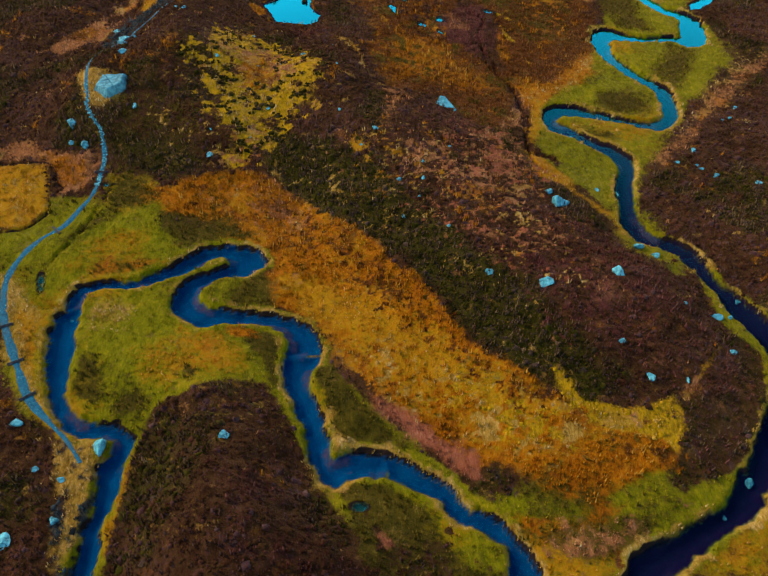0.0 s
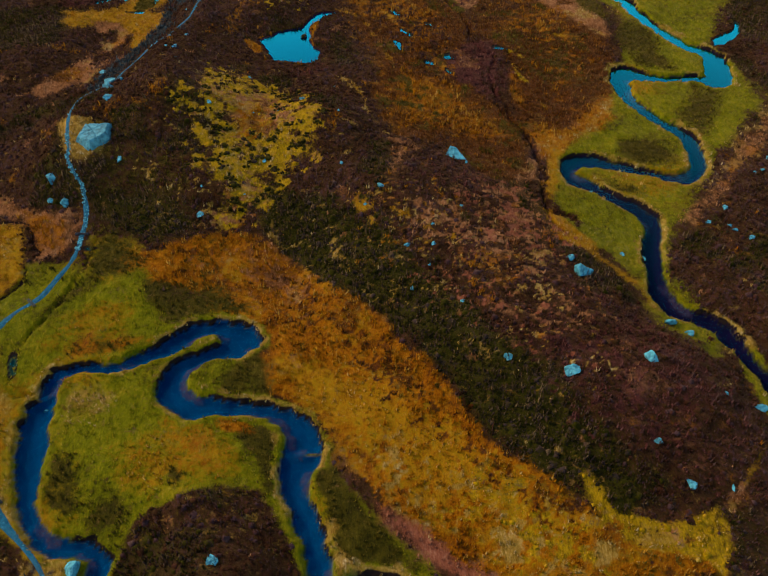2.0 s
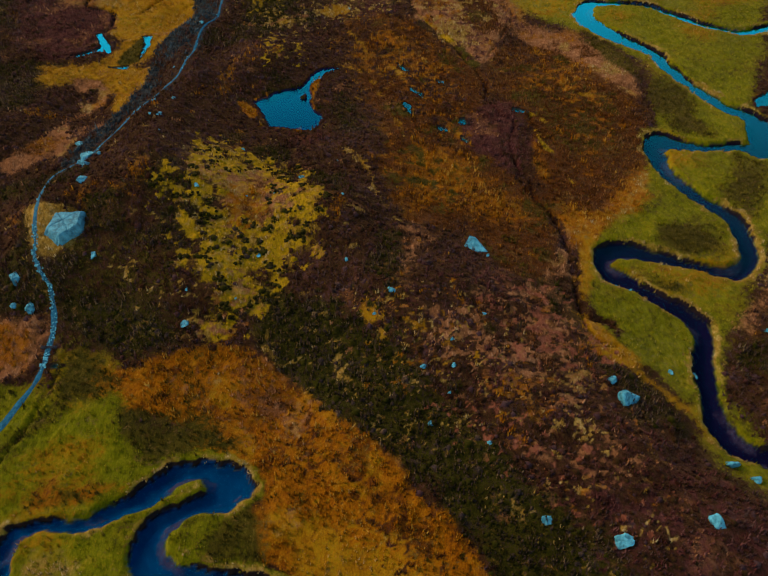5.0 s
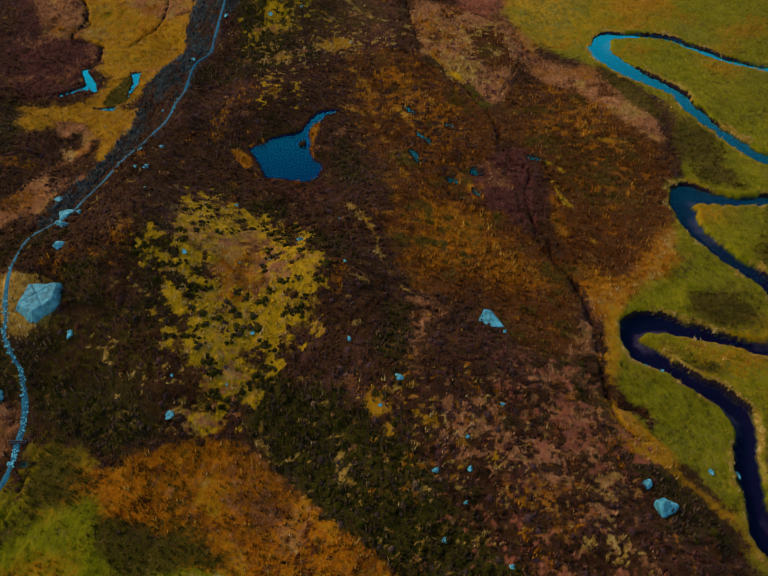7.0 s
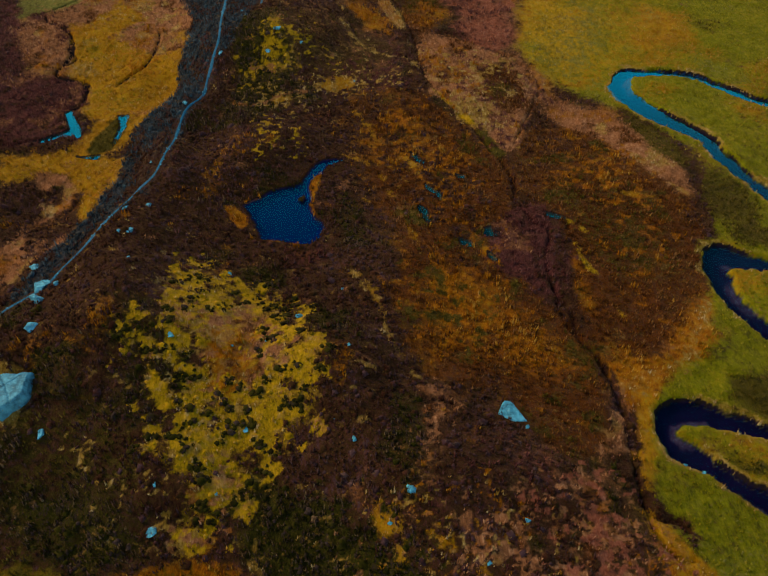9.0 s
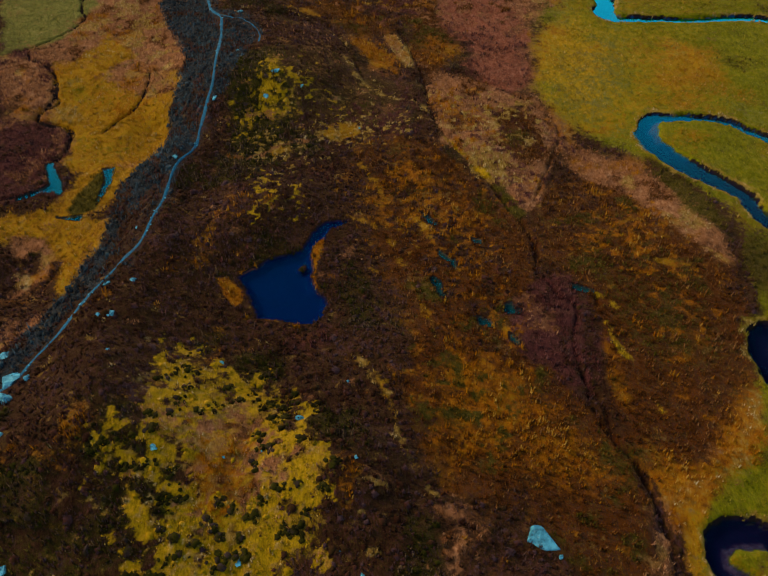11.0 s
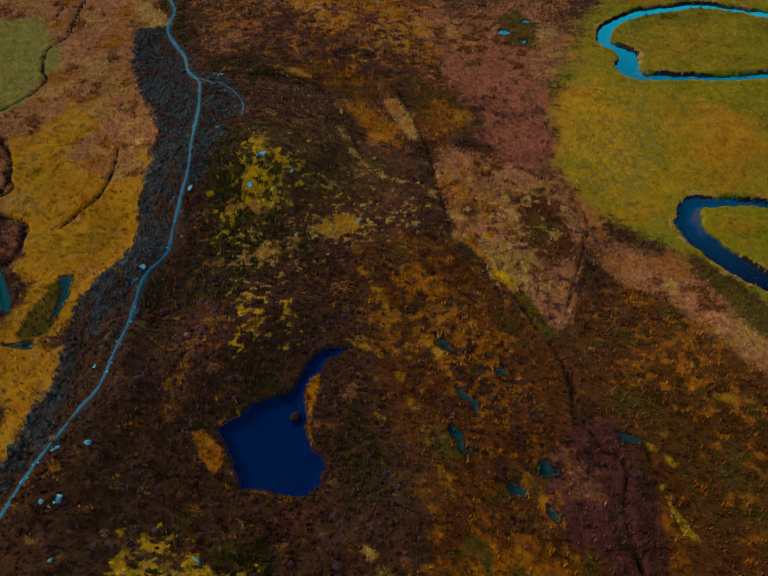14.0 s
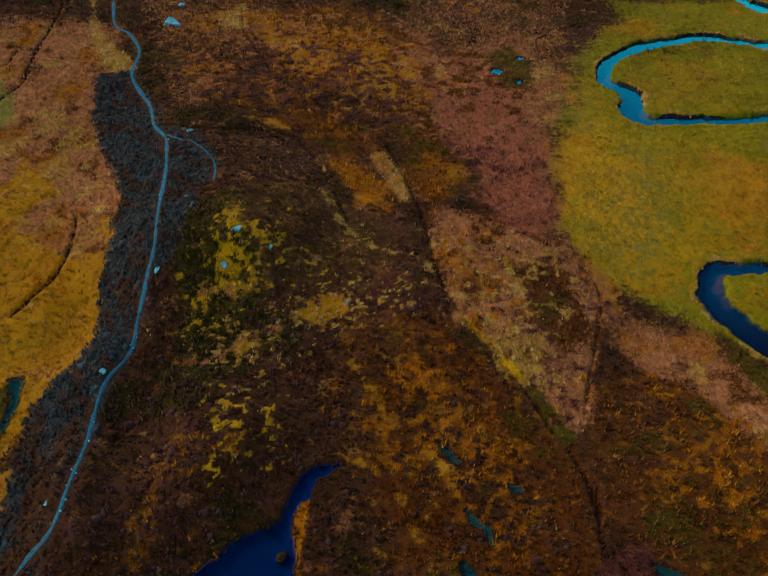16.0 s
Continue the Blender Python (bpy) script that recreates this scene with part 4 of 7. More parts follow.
patch("straw", [(-7.9, 46.6), (-6.7, 44.9), (-4.5, 41), (-1.8, 39), (-4.4, 38.2), (-5.1, 38.8), (-6.3, 43.1)], 0.8, 0.54)
patch("gold", [(-1.8, 39), (0.8, 38.7), (3.5, 37.2), (6.6, 34.8), (9.2, 32.8), (6.6, 34.4), (3.5, 36.6), (0.3, 38.4)], 0.5, 0.54)
patch("olive", [(-4.2, 34.5), (-3, 36.3), (0.3, 36), (3.4, 34.2), (5.6, 32.5), (7.6, 30.8), (10.6, 29.6), (10.6, 25.8), (0.2, 25.1), (-2.7, 30)], 0.92, 0.81)
patch("green", [(2.9, 33.3), (6, 31.9), (9.3, 29.8), (10.6, 27.9), (7.4, 27.8), (5, 30.2)], 0.75, 1.22)
patch("heath", [(0.7, 29.6), (4.1, 29.5), (6, 26.6), (0.2, 25.5)], 0.5, 1.62)
patch("rose", [(-0.9, 30.5), (0, 30.1), (0.8, 29), (0.2, 28.6)], 0.8, 0.41)
patch("olive", [(13.1, 36.5), (21, 35.3), (24.5, 34.6), (18.7, 32.4), (14.2, 31.4), (12.1, 34.2)], 0.6, 2.16)
patch("rust", [(11.7, 32.1), (14.1, 30.6), (17.2, 31.3), (21.1, 33.3), (23.6, 34.4), (22.1, 32.9), (18, 30.8), (14, 29.8)], 0.5, 1.22)
# band under the rust line: shade on the south-facing bank, as olive colour
patch("olive", [(11.2, 31.4), (13.9, 29.6), (18, 30.6), (22.3, 32.5), (26.4, 32.8), (23.5, 29.5), (19.2, 28), (15.3, 27.4), (13.4, 28.3)], 0.8, 1.22)
patch("tan", [(15.1, 29.1), (18.8, 30.2), (22.6, 31.8), (22.7, 30.5), (18.9, 28.5), (15.8, 27.8)], 0.5, 1.62)
patch("gold", [(12.6, 29.2), (15.3, 27.4), (20, 27.9), (24, 29.8), (21.9, 27.8), (17.1, 26.1), (13.2, 26.4)], 0.6, 1.08)
patch("gold", [(30.1, 30.2), (34.7, 32.9), (32.5, 26.7), (25.6, 26.7)], 0.5, 1.89)
patch("moss", [(17.1, 47.2), (18.2, 46.8), (19.8, 43.6), (22.1, 43.6), (24.2, 43), (26.5, 43.8), (28.9, 44.9), (29.6, 43.7), (29.7, 40.5), (28, 38.1), (26.5, 39.5), (23.8, 40), (21.5, 40.4), (19.7, 40.9), (19.5, 42.8), (17.5, 45.1)], 0.8, 0.54)
patch("straw", [(21.5, 42.8), (24.7, 42.4), (25.9, 41), (22.4, 39.9), (20.5, 41.2)], 0.6, 0.81)
patch("tan", [(29.4, 45), (32.6, 47.8), (33.4, 48.6), (31.5, 44.9), (30.1, 43.6)], 0.85, 0.54)
patch("gold", [(32, 46.7), (34.2, 49.9), (36.5, 51.7), (34.4, 48.5)], 0.85, 0.54)
patch("green", [(36.8, 61.3), (38.2, 58.3), (39.9, 53.5), (41.4, 51.3), (39.2, 45.7), (39.6, 50.9), (37.9, 52.6), (36.9, 54.6), (36.9, 58.6)], 0.8, 0.54)
patch("heath", [(36.4, 51.4), (38.6, 52.7), (39.9, 51), (39.7, 48.2), (37.9, 43.8), (34.8, 39), (32.5, 36.9), (29.9, 36.2), (28, 35.3), (28, 38.1), (29.4, 41), (32, 45.5), (34.3, 48.7)], 1, 0.54)
patch("plum", [(36.4, 51.4), (38.6, 52.7), (39.9, 51), (39.7, 48.2), (37.9, 43.8), (34.8, 39), (32.5, 36.9), (29.9, 36.2), (28, 35.3), (28, 38.1), (29.4, 41), (32, 45.5), (34.3, 48.7)], 0.45, 1.08)
patch("tan", [(46.5, 96.4), (54.5, 106.6), (62.4, 112.3), (60.8, 107.8), (52.1, 99.3), (45.1, 90.4), (37.8, 83.3), (36.6, 83.9), (43.4, 91.4)], 0.6, 1.35)
patch("rust", [(20.5, 100.6), (25.4, 103.4), (32, 109.9), (33.6, 106.4), (27.4, 101.2), (22.4, 97.9), (20.1, 95.2)], 0.55, 1.89)
patch("moss", [(-27.3, 110.2), (-27.1, 115.9), (-24.3, 116.3), (-21.6, 114), (-16.2, 113.3), (-11, 108.2), (-8.2, 99.1), (-9.1, 94.6), (-11.9, 90.7), (-14.7, 88.6), (-14.8, 85.4), (-16.9, 83.3), (-19.4, 81), (-21.8, 81.8), (-21.3, 85.3), (-24.7, 89.6), (-26.3, 93.5), (-26, 97.6), (-29.1, 98.4), (-30.1, 101.7), (-27.7, 104.7)], 0.35, 1.35)
patch("bog", [(-7, 152.9), (0.9, 156.2), (6.2, 149.1), (10.6, 138.4), (12.5, 129.5), (13.6, 121), (15, 112.7), (17.1, 106.8), (20, 100.7), (18.5, 94.4), (15.1, 89.1), (12.1, 92.7), (8.7, 98.7), (2.4, 100.4), (-0.2, 105.1), (-1.9, 112.1), (0.1, 120), (-3, 128.2), (-6.2, 137.5)], 0.92, 1.35)
patch("rust", [(-0.1, 113.1), (4.4, 117.2), (10.2, 113.4), (15.4, 106.8), (17.7, 100.5), (13.3, 100.4), (6.9, 102), (0.8, 102.9)], 0.5, 2.7)
patch("bog", [(16.9, 142.3), (21.6, 148.1), (28.8, 146), (33.8, 135.8), (37.1, 126.9), (36.8, 120.1), (32.1, 110.6), (26.5, 105), (22.5, 101.9), (20.3, 103.7), (18.4, 109.4), (18.6, 116.3), (17.9, 126.6), (15.2, 131.9)], 0.92, 1.35)
patch("rust", [(20, 107), (25.8, 104.5), (33.7, 114.2), (32.4, 106.8), (25.5, 100.8), (20.8, 99.2)], 0.5, 1.89)
patch("olive", [(18, 134.7), (27.3, 138.8), (33.5, 128.9), (33.1, 116.9), (25.5, 113.8), (20.9, 119)], 0.4, 2.7)
patch("plum", [(13, 128.1), (17.2, 129), (18.5, 124), (19.7, 119.1), (18.6, 114.4), (17.1, 110.1), (15.1, 111.4), (12.2, 114.4), (8.5, 117.6), (8.2, 122.1)], 0.92, 1.22)
patch("heath", [(17.4, 127.7), (19.1, 121.6), (18.1, 113.5), (16.5, 110.2), (16.6, 117.3)], 0.6, 1.08)
patch("rust", [(19, 119.1), (20.3, 115.5), (21.4, 108.4), (19.2, 108.6), (18.2, 111.9)], 0.5, 1.35)
patch("tan", [(20.2, 100.6), (22.1, 97.3), (20.4, 91.5), (18.1, 91), (19, 86), (20.8, 81.5), (19.1, 82.5), (16.8, 87.5), (12.8, 87.4), (15.8, 90), (18.6, 95)], 0.7, 1.22)
patch("straw", [(20.6, 99.8), (23.1, 102.2), (27.4, 103.8), (33.7, 112.4), (33.2, 108.6), (27.9, 101.6), (22.9, 98.7)], 0.5, 1.22)
patch("gold", [(18.8, 86), (21.4, 83.8), (24.8, 79.1), (27.9, 74.6), (30, 72.6), (27.3, 72.8), (23.9, 76.1), (20.1, 80.9)], 0.75, 0.94)
patch("gold", [(-4.4, 84.7), (-2.6, 84.7), (-2.1, 82.4), (-3.5, 81.7), (-4.6, 83.2)], 0.8, 0.54)
patch("tan", [(11.8, 76), (13.1, 75.9), (13.9, 74.3), (12.4, 74.3)], 0.8, 0.54)
patch("tan", [(2, 168.8), (7.4, 172), (13.1, 171), (17.5, 166.2), (20.2, 160.9), (19.2, 152.7), (15.9, 143.1), (13.5, 139.7), (11.2, 143.1), (6.9, 150.4), (3.5, 156.1)], 0.85, 0.94)
patch("bog", [(12.1, 163.9), (16.6, 165), (19.3, 159.8), (18.6, 151.7), (15.2, 150.8), (12.5, 154.4), (11.7, 159.2)], 0.85, 1.5)
patch("bog", [(4.5, 161.4), (7, 162.5), (7.7, 159.5), (5.2, 157.6)], 0.6, 0.81)
patch("straw", [(5.7, 154.2), (12, 150.4), (12.7, 145.8), (10.1, 144.7), (7.5, 149.5)], 0.6, 0.94)
patch("plum", [(10.7, 150.6), (15.6, 149.1), (16, 144.4), (13.1, 140.7), (11.3, 144.5)], 0.4, 1.08)
patch("moss", [(3.6, 157.3), (5.1, 155.4), (7.2, 151.9), (6, 152.5)], 0.95, 0.41)
patch("moss", [(7.3, 150.6), (9.3, 149.2), (10.4, 146.3), (8.5, 148.1)], 0.95, 0.41)
patch("olive", [(9.6, 146.2), (11.4, 145.9), (13.5, 139.8), (12.3, 139.3)], 0.8, 0.68)
patch("tan", [(16.9, 167.1), (21.1, 162.3), (24.6, 155.4), (29.8, 152.8), (33.4, 145.6), (36, 139.1), (38.2, 134.2), (36.5, 129.9), (34.2, 133.8), (31.3, 139.2), (27.5, 144.1), (22.4, 151.2), (19.8, 154.2)], 0.8, 1.22)
patch("plum", [(17.5, 166.2), (21.6, 161.3), (25, 154.4), (27.6, 151.4), (22.7, 152.5), (20.1, 156.3)], 0.5, 1.08)
patch("olive", [(33.1, 153.6), (35.6, 149.3), (38.8, 140.8), (39.5, 138.2), (38.8, 136.1), (35.4, 140.9), (32.8, 147.7)], 0.7, 1.08)
patch("bog", [(-22.9, 221.7), (-7.8, 224.6), (4.4, 216.7), (5.5, 202.3), (1.9, 194.4), (-1.1, 192.1), (-4.1, 188.6), (-8.2, 192.6), (-12.4, 195.5), (-18.4, 202.4)], 0.7, 3)
patch("rust", [(-21.5, 225.4), (-2.8, 222.6), (2.9, 208.4), (-3.6, 201), (-12.6, 207.4)], 0.4, 3)
patch("rust", [(-8.9, 188.4), (-4.2, 185.1), (-1.9, 178.5), (-2.2, 173.6), (-5.9, 175.4), (-9, 180.3)], 0.45, 2.5)
patch("plum", [(3.2, 201.9), (11.5, 202.3), (20.4, 200.7), (20.6, 190.5), (19.6, 182.2), (19.8, 173.8), (14.5, 169), (10.2, 172.9), (7.3, 175), (10.1, 183.5), (5.6, 188.6)], 0.8, 2.03)
patch("rose", [(11.1, 179.1), (17.4, 184.7), (18.8, 174.9), (14.7, 170.1), (10.8, 173)], 0.45, 1.62)
patch("rust", [(0.5, 185.3), (5.5, 187.4), (9.1, 184.7), (9, 179), (6.1, 175.3), (2.5, 177.4)], 0.4, 2.2)
patch("gold", [(4, 186.3), (8.4, 183.7), (8.1, 179), (4.7, 180.5)], 0.25, 2)
patch("tan", [(2.5, 170.4), (7.9, 174.2), (12.8, 170.2), (9.1, 165.6), (3.1, 164.6)], 0.6, 1.35)
patch("gold", [(20.2, 188.1), (27.8, 193.7), (26.8, 184), (23.2, 174.7), (19.8, 173.8), (20, 180.9)], 0.3, 3)
patch("plum", [(-9, 164.6), (-5.6, 165.9), (-3.3, 162.5), (-4.7, 158.7), (-7.9, 158.1)], 0.85, 0.81)
patch("gold", [(-13.9, 156.1), (-11.3, 159.4), (-8.5, 159.5), (-8.5, 156.6), (-11.7, 155.1)], 0.9, 0.54)
patch("gold", [(-20.8, 152.7), (-17.9, 153.3), (-16.7, 151.4), (-19.5, 149.3)], 0.7, 0.68)
patch("moss", [(-21.5, 171.2), (-19, 168.3), (-18.3, 165.5), (-20.3, 164.3), (-22.3, 167.5)], 0.5, 1.2)
patch("moss", [(-21.2, 141.9), (-20.2, 142.2), (-19.7, 140.2), (-20.7, 139.9)], 0.9, 0.41)
patch("moss", [(-27.2, 160.8), (-25.8, 161.1), (-25.4, 160), (-26.7, 159.7)], 0.9, 0.41)
patch("tan", [(-4.7, 186.3), (-2.4, 188.3), (-1.3, 184.2), (0.1, 177.5), (-0.7, 176.3), (-2.4, 181), (-3.6, 183.6)], 0.8, 0.5)
patch("straw", [(-4.7, 186.3), (-2.4, 188.3), (-1.3, 184.2), (0.1, 177.5), (-0.7, 176.3), (-2.4, 181), (-3.6, 183.6)], 0.35, 0.5)
patch("slate", [(-47.1, 211.1), (-42.7, 212.5), (-38.6, 202.8), (-33.2, 190.5), (-26.7, 188.1), (-24.6, 180.9), (-25.2, 169.5), (-26.4, 163.7), (-28.9, 160.5), (-29.7, 158.3), (-29.9, 148.7), (-32.2, 142.8), (-32.4, 132.2), (-35.1, 127.6), (-39.5, 128.5), (-41.1, 133), (-37.3, 143.1), (-35.4, 149.9), (-36.1, 159.1), (-34.3, 168.2), (-33.8, 172.6), (-37.4, 179.8), (-42.6, 190.3), (-45.7, 201)], 0.85, 0.94)
patch("heath", [(-36.5, 127.9), (-36.5, 135.9), (-35.2, 140.9), (-33.1, 142.5), (-32.4, 132.2), (-35.1, 127.6)], 0.65, 1.35)
patch("gold", [(-55.9, 176.8), (-49.5, 178.3), (-44.4, 175.3), (-39.2, 174.8), (-35.5, 170), (-36.3, 163.8), (-37.3, 159.5), (-36.2, 150.3), (-40.9, 149.4), (-47.2, 150)], 0.9, 1.08)
patch("tan", [(-60.7, 191.8), (-54.2, 197.8), (-45.9, 198.6), (-37.7, 180), (-35.5, 173), (-40.8, 176.4), (-48, 180), (-56.4, 178.7)], 0.85, 1.35)
patch("straw", [(-51.9, 180.3), (-49.9, 182.3), (-45.5, 180.1), (-45.8, 176.2), (-50.2, 176.5)], 0.5, 1.08)
patch("gold", [(-55.7, 174), (-54.6, 180.5), (-52, 187.9), (-45.8, 181.9), (-37.1, 167.5), (-34.8, 151.2), (-38.4, 149), (-43.3, 152.4), (-46.9, 149.4), (-51.4, 155.1), (-49.7, 160.4), (-55.7, 164.8), (-54.5, 170.1)], 0.9, 1.08)
patch("straw", [(-55.5, 166), (-51.4, 166.2), (-49.8, 162.9), (-53.9, 162.9)], 0.55, 1.08)
patch("tan", [(-49.9, 174.2), (-47.1, 180.8), (-39.2, 177), (-35.4, 166.7), (-40.9, 167.3), (-46, 170.5)], 0.8, 1.08)
patch("plum", [(-60.2, 159.8), (-55, 161.8), (-50.8, 159.4), (-49.6, 155.6), (-50.7, 149.5), (-55.3, 147.1)], 0.9, 0.94)
patch("tan", [(-67.6, 180.6), (-61.9, 179.3), (-56.1, 170.6), (-55.4, 163.4), (-57.3, 161.2), (-60.3, 160)], 0.6, 1.35)
patch("olive", [(-45.3, 140.7), (-43.4, 144.2), (-42.7, 148.1), (-40.7, 146), (-41.6, 140.7), (-44.3, 139.3)], 0.9, 0.54)
patch("gold", [(-52, 138.3), (-44.7, 138.8), (-39.3, 138.5), (-38.8, 133.3), (-40.5, 129.3), (-41, 125), (-42.5, 125.5), (-43.4, 131.2), (-46.5, 135.7), (-50.9, 135.6)], 0.9, 0.81)
patch("tan", [(-50.9, 135.6), (-46.1, 135.5), (-44, 132.2), (-43.8, 128.7), (-43.5, 124.1), (-46.1, 122.9)], 0.9, 0.81)
patch("heath", [(-47.9, 133.1), (-45.9, 133), (-45.1, 129.6), (-46.7, 129.1)], 0.7, 0.54)
patch("sage", [(-80.8, 216), (-64.1, 216), (-57, 200.3), (-59.4, 186.3), (-68, 181.7)], 0.7, 1.35)
patch("plum", [(-69.6, 163.5), (-59.7, 163.2), (-50.9, 157.7), (-50.4, 147.7), (-56.7, 144.2), (-63.6, 146.8)], 0.6, 1.35)
patch("heath", [(-56.7, 129.3), (-51.2, 132), (-46.5, 132.1), (-47.1, 128.8), (-51, 127), (-54.5, 124)], 0.85, 0.68)
patch("heath", [(-48.2, 124.4), (-46.1, 127.7), (-42.9, 129), (-41.9, 121.8), (-43.3, 116.7), (-45.6, 116.1)], 0.8, 0.68)
patch("rust", [(-23.7, 127), (-22.6, 127.4), (-20.8, 125.4), (-20.2, 123.6), (-20.8, 122.1), (-22.4, 124.5)], 0.85, 0.41)
patch("rust", [(-21.7, 128.2), (-19.3, 129.7), (-17.3, 130.5), (-18.2, 129.4), (-20.1, 127.7)], 0.85, 0.41)
patch("rust", [(-13, 133.9), (-11.8, 134.1), (-11.7, 131.5), (-12.4, 129.8), (-12.4, 127), (-11.7, 124.8), (-12.8, 126.6), (-13.3, 130.8)], 0.9, 0.34)
patch("plum", [(-16.2, 119.5), (-9.4, 120.1), (-9.8, 116.1), (-14.9, 115.6)], 0.5, 1.35)
patch("rust", [(-43.9, 237.7), (1.5, 239.3), (5.3, 200.8), (-4.1, 188.6), (-22.1, 195), (-33.9, 194.1)], 0.25, 3)
patch("tan", [(-45.6, 237.7), (-20.8, 245.2), (-16.2, 221.2), (-24.7, 205.8), (-31.7, 194.3)], 0.4, 3)
patch("tan", [(1.8, 244.4), (34.9, 242.6), (27.9, 200.3), (19.5, 188.1), (5.8, 190.9), (1.3, 208.3)], 0.5, 2.5)
patch("gold", [(35.9, 174.1), (47.3, 175.5), (42.8, 164.6), (34.4, 166)], 0.35, 4)
patch("moss", [(21.6, 188), (31.4, 193.6), (29.6, 174.4), (23.4, 162.8), (20.1, 169.2)], 0.25, 4)
patch("olive", [(32.7, 100.7), (36.7, 101.5), (38.9, 98), (35.4, 97.3), (32.6, 98.6)], 0.6, 1)
patch("moss", [(-27.5, 157.1), (-23.6, 162.6), (-21.3, 169.4), (-17.8, 167.1), (-17.1, 158.6), (-19, 153.5), (-23.9, 152.1)], 0.25, 2)
patch("tan", [(-22.8, 105.8), (-19.1, 109.1), (-15.2, 105.2), (-13.4, 98.9), (-17.9, 96.4), (-21.7, 98.8)], 0.3, 1.5)
patch("plum", [(1.1, 92.3), (8.1, 93), (17, 89.6), (19.8, 84.1), (20.6, 76.9), (25.4, 71.3), (29.3, 68.8), (21.1, 65.9), (15.7, 69.4), (8.9, 73), (4.2, 78.3), (0.4, 84.1)], 0.3, 2)
patch("olive", [(-25.4, 169.7), (-21.8, 173.8), (-8.3, 179.2), (-2.4, 169.5), (-4.1, 159.5), (-21.9, 158.4)], 0.4, 2)
patch("tan", [(-33.2, 190.8), (-17.9, 192.1), (-8.3, 185.1), (-1.1, 171.6), (-3, 159.4), (-20.3, 158.3), (-23.6, 173.7)], 0.25, 3)
patch("straw", [(-55.2, 240.5), (-52.7, 239.8), (-50.5, 226.5), (-44.7, 218.7), (-41, 212.7), (-44.8, 211.1), (-49.9, 219.7)], 0.6, 0.8)
patch("straw", [(-30.5, 231), (-25.7, 236.5), (-24.5, 226.2), (-28, 223.7)], 0.6, 0.8)
patch("gold", [(-21.5, 225.4), (-12.9, 222.7), (-8, 211), (-12.5, 205.3), (-19.1, 212.6)], 0.5, 1.2)
patch("gold", [(-5.1, 213.4), (-0.4, 206), (-1.4, 200.6), (-5.1, 201.3)], 0.5, 1)
patch("rose", [(4.9, 223.9), (13.4, 216.2), (20.4, 200.7), (20.6, 190.5), (19.6, 182.2), (19.8, 173.8), (14.5, 169), (10.2, 172.9), (7.3, 175), (10.1, 183.5), (5.6, 188.6), (3.9, 202.1)], 0.4, 2.5)
patch("olive", [(16.4, 214.6), (20.2, 217.7), (23.2, 211.2), (21, 203.7), (16.6, 205.5)], 0.6, 1)
patch("moss", [(29.6, 207.7), (64.5, 216.1), (41.4, 161.2), (24.1, 158.4), (20.7, 169.2)], 0.28, 5)
ALL = (slice(None), slice(None))
lay("green", ALL, 0.75 * smooth(1.3, 0.3, BURN + 0.5 * WARP))
lay("straw", ALL, 0.72 * smooth(1.3, 0.4, BURN + 0.9 * EDGE) * smooth(-0.14, 0.12, value_noise(GX, GY, 5.0, 31, 2) + 2.0 * np.clip(BEND, -0.1, 0.1)))
# drifts inside the covers: dark heather holes in the moss, pale bents in the heather, green in the rust
lay("straw", ALL, 0.4 * WEIGHT["heath"] * smooth(0.2, 0.3, value_noise(GX, GY, 1.5, 43, 3)))
lay("plum", ALL, 0.32 * WEIGHT["heath"] * smooth(0.02, 0.22, value_noise(GX, GY, 7.0, 47, 4)))
lay("ling", ALL, 0.65 * WEIGHT["heath"] * smooth(0.0, 0.16, value_noise(GX, GY, 8.0, 53, 4)))
for kind, size, seed in (("straw", 1.5, 141), ("tan", 2.0, 143)):
    lay(kind, ALL, 0.45 * WEIGHT["ling"] * smooth(0.22, 0.3, value_noise(GX, GY, size, seed, 3)))
veins("straw", [(-17, 82), (-14, 89), (-4, 84), (7, 81), (18, 77), (19, 67), (-12, 68), (-10, 76)], 2.0, 0.85, 211)
veins("straw", [(-15, 83), (1, 87), (19, 86), (24, 64), (24, 54), (16, 53), (6, 60), (-5, 72)], 1.9, 0.8, 231)
veins("straw", [(-29, 165), (-22, 174), (-12, 180), (-3, 174), (1, 162), (-9, 157), (-16, 151), (-26, 147)], 2.0, 0.5, 241)
veins("gold", [(-8, 153), (2, 156), (10, 144), (12, 134), (11, 126), (-9, 127), (-9, 140)], 4.5, 0.5, 261)
veins("gold", [(18, 152), (26, 154), (32, 139), (27, 126), (12, 126), (14, 140)], 5.0, 0.35, 271)
veins("straw", [(-3, 52), (1, 52), (6, 49), (11, 45), (15, 43), (20, 40), (18, 38), (14, 37), (10, 39), (6, 42), (1, 45), (-2, 48)], 1.6, 0.9, 301)
veins("gold", [(-9, 75), (0, 64), (9, 52), (12, 48), (17, 42), (10, 39), (1, 45), (-8, 55), (-13, 66)], 1.8, 0.8, 303)
veins("rust", [(-4, 88), (12, 90), (20, 83), (22, 75), (14, 67), (2, 67), (-4, 73)], 2.2, 0.7, 305)
veins("tan", [(-67, 227), (-52, 227), (-38, 185), (-37, 175), (-51, 173)], 5.0, 0.6, 291)
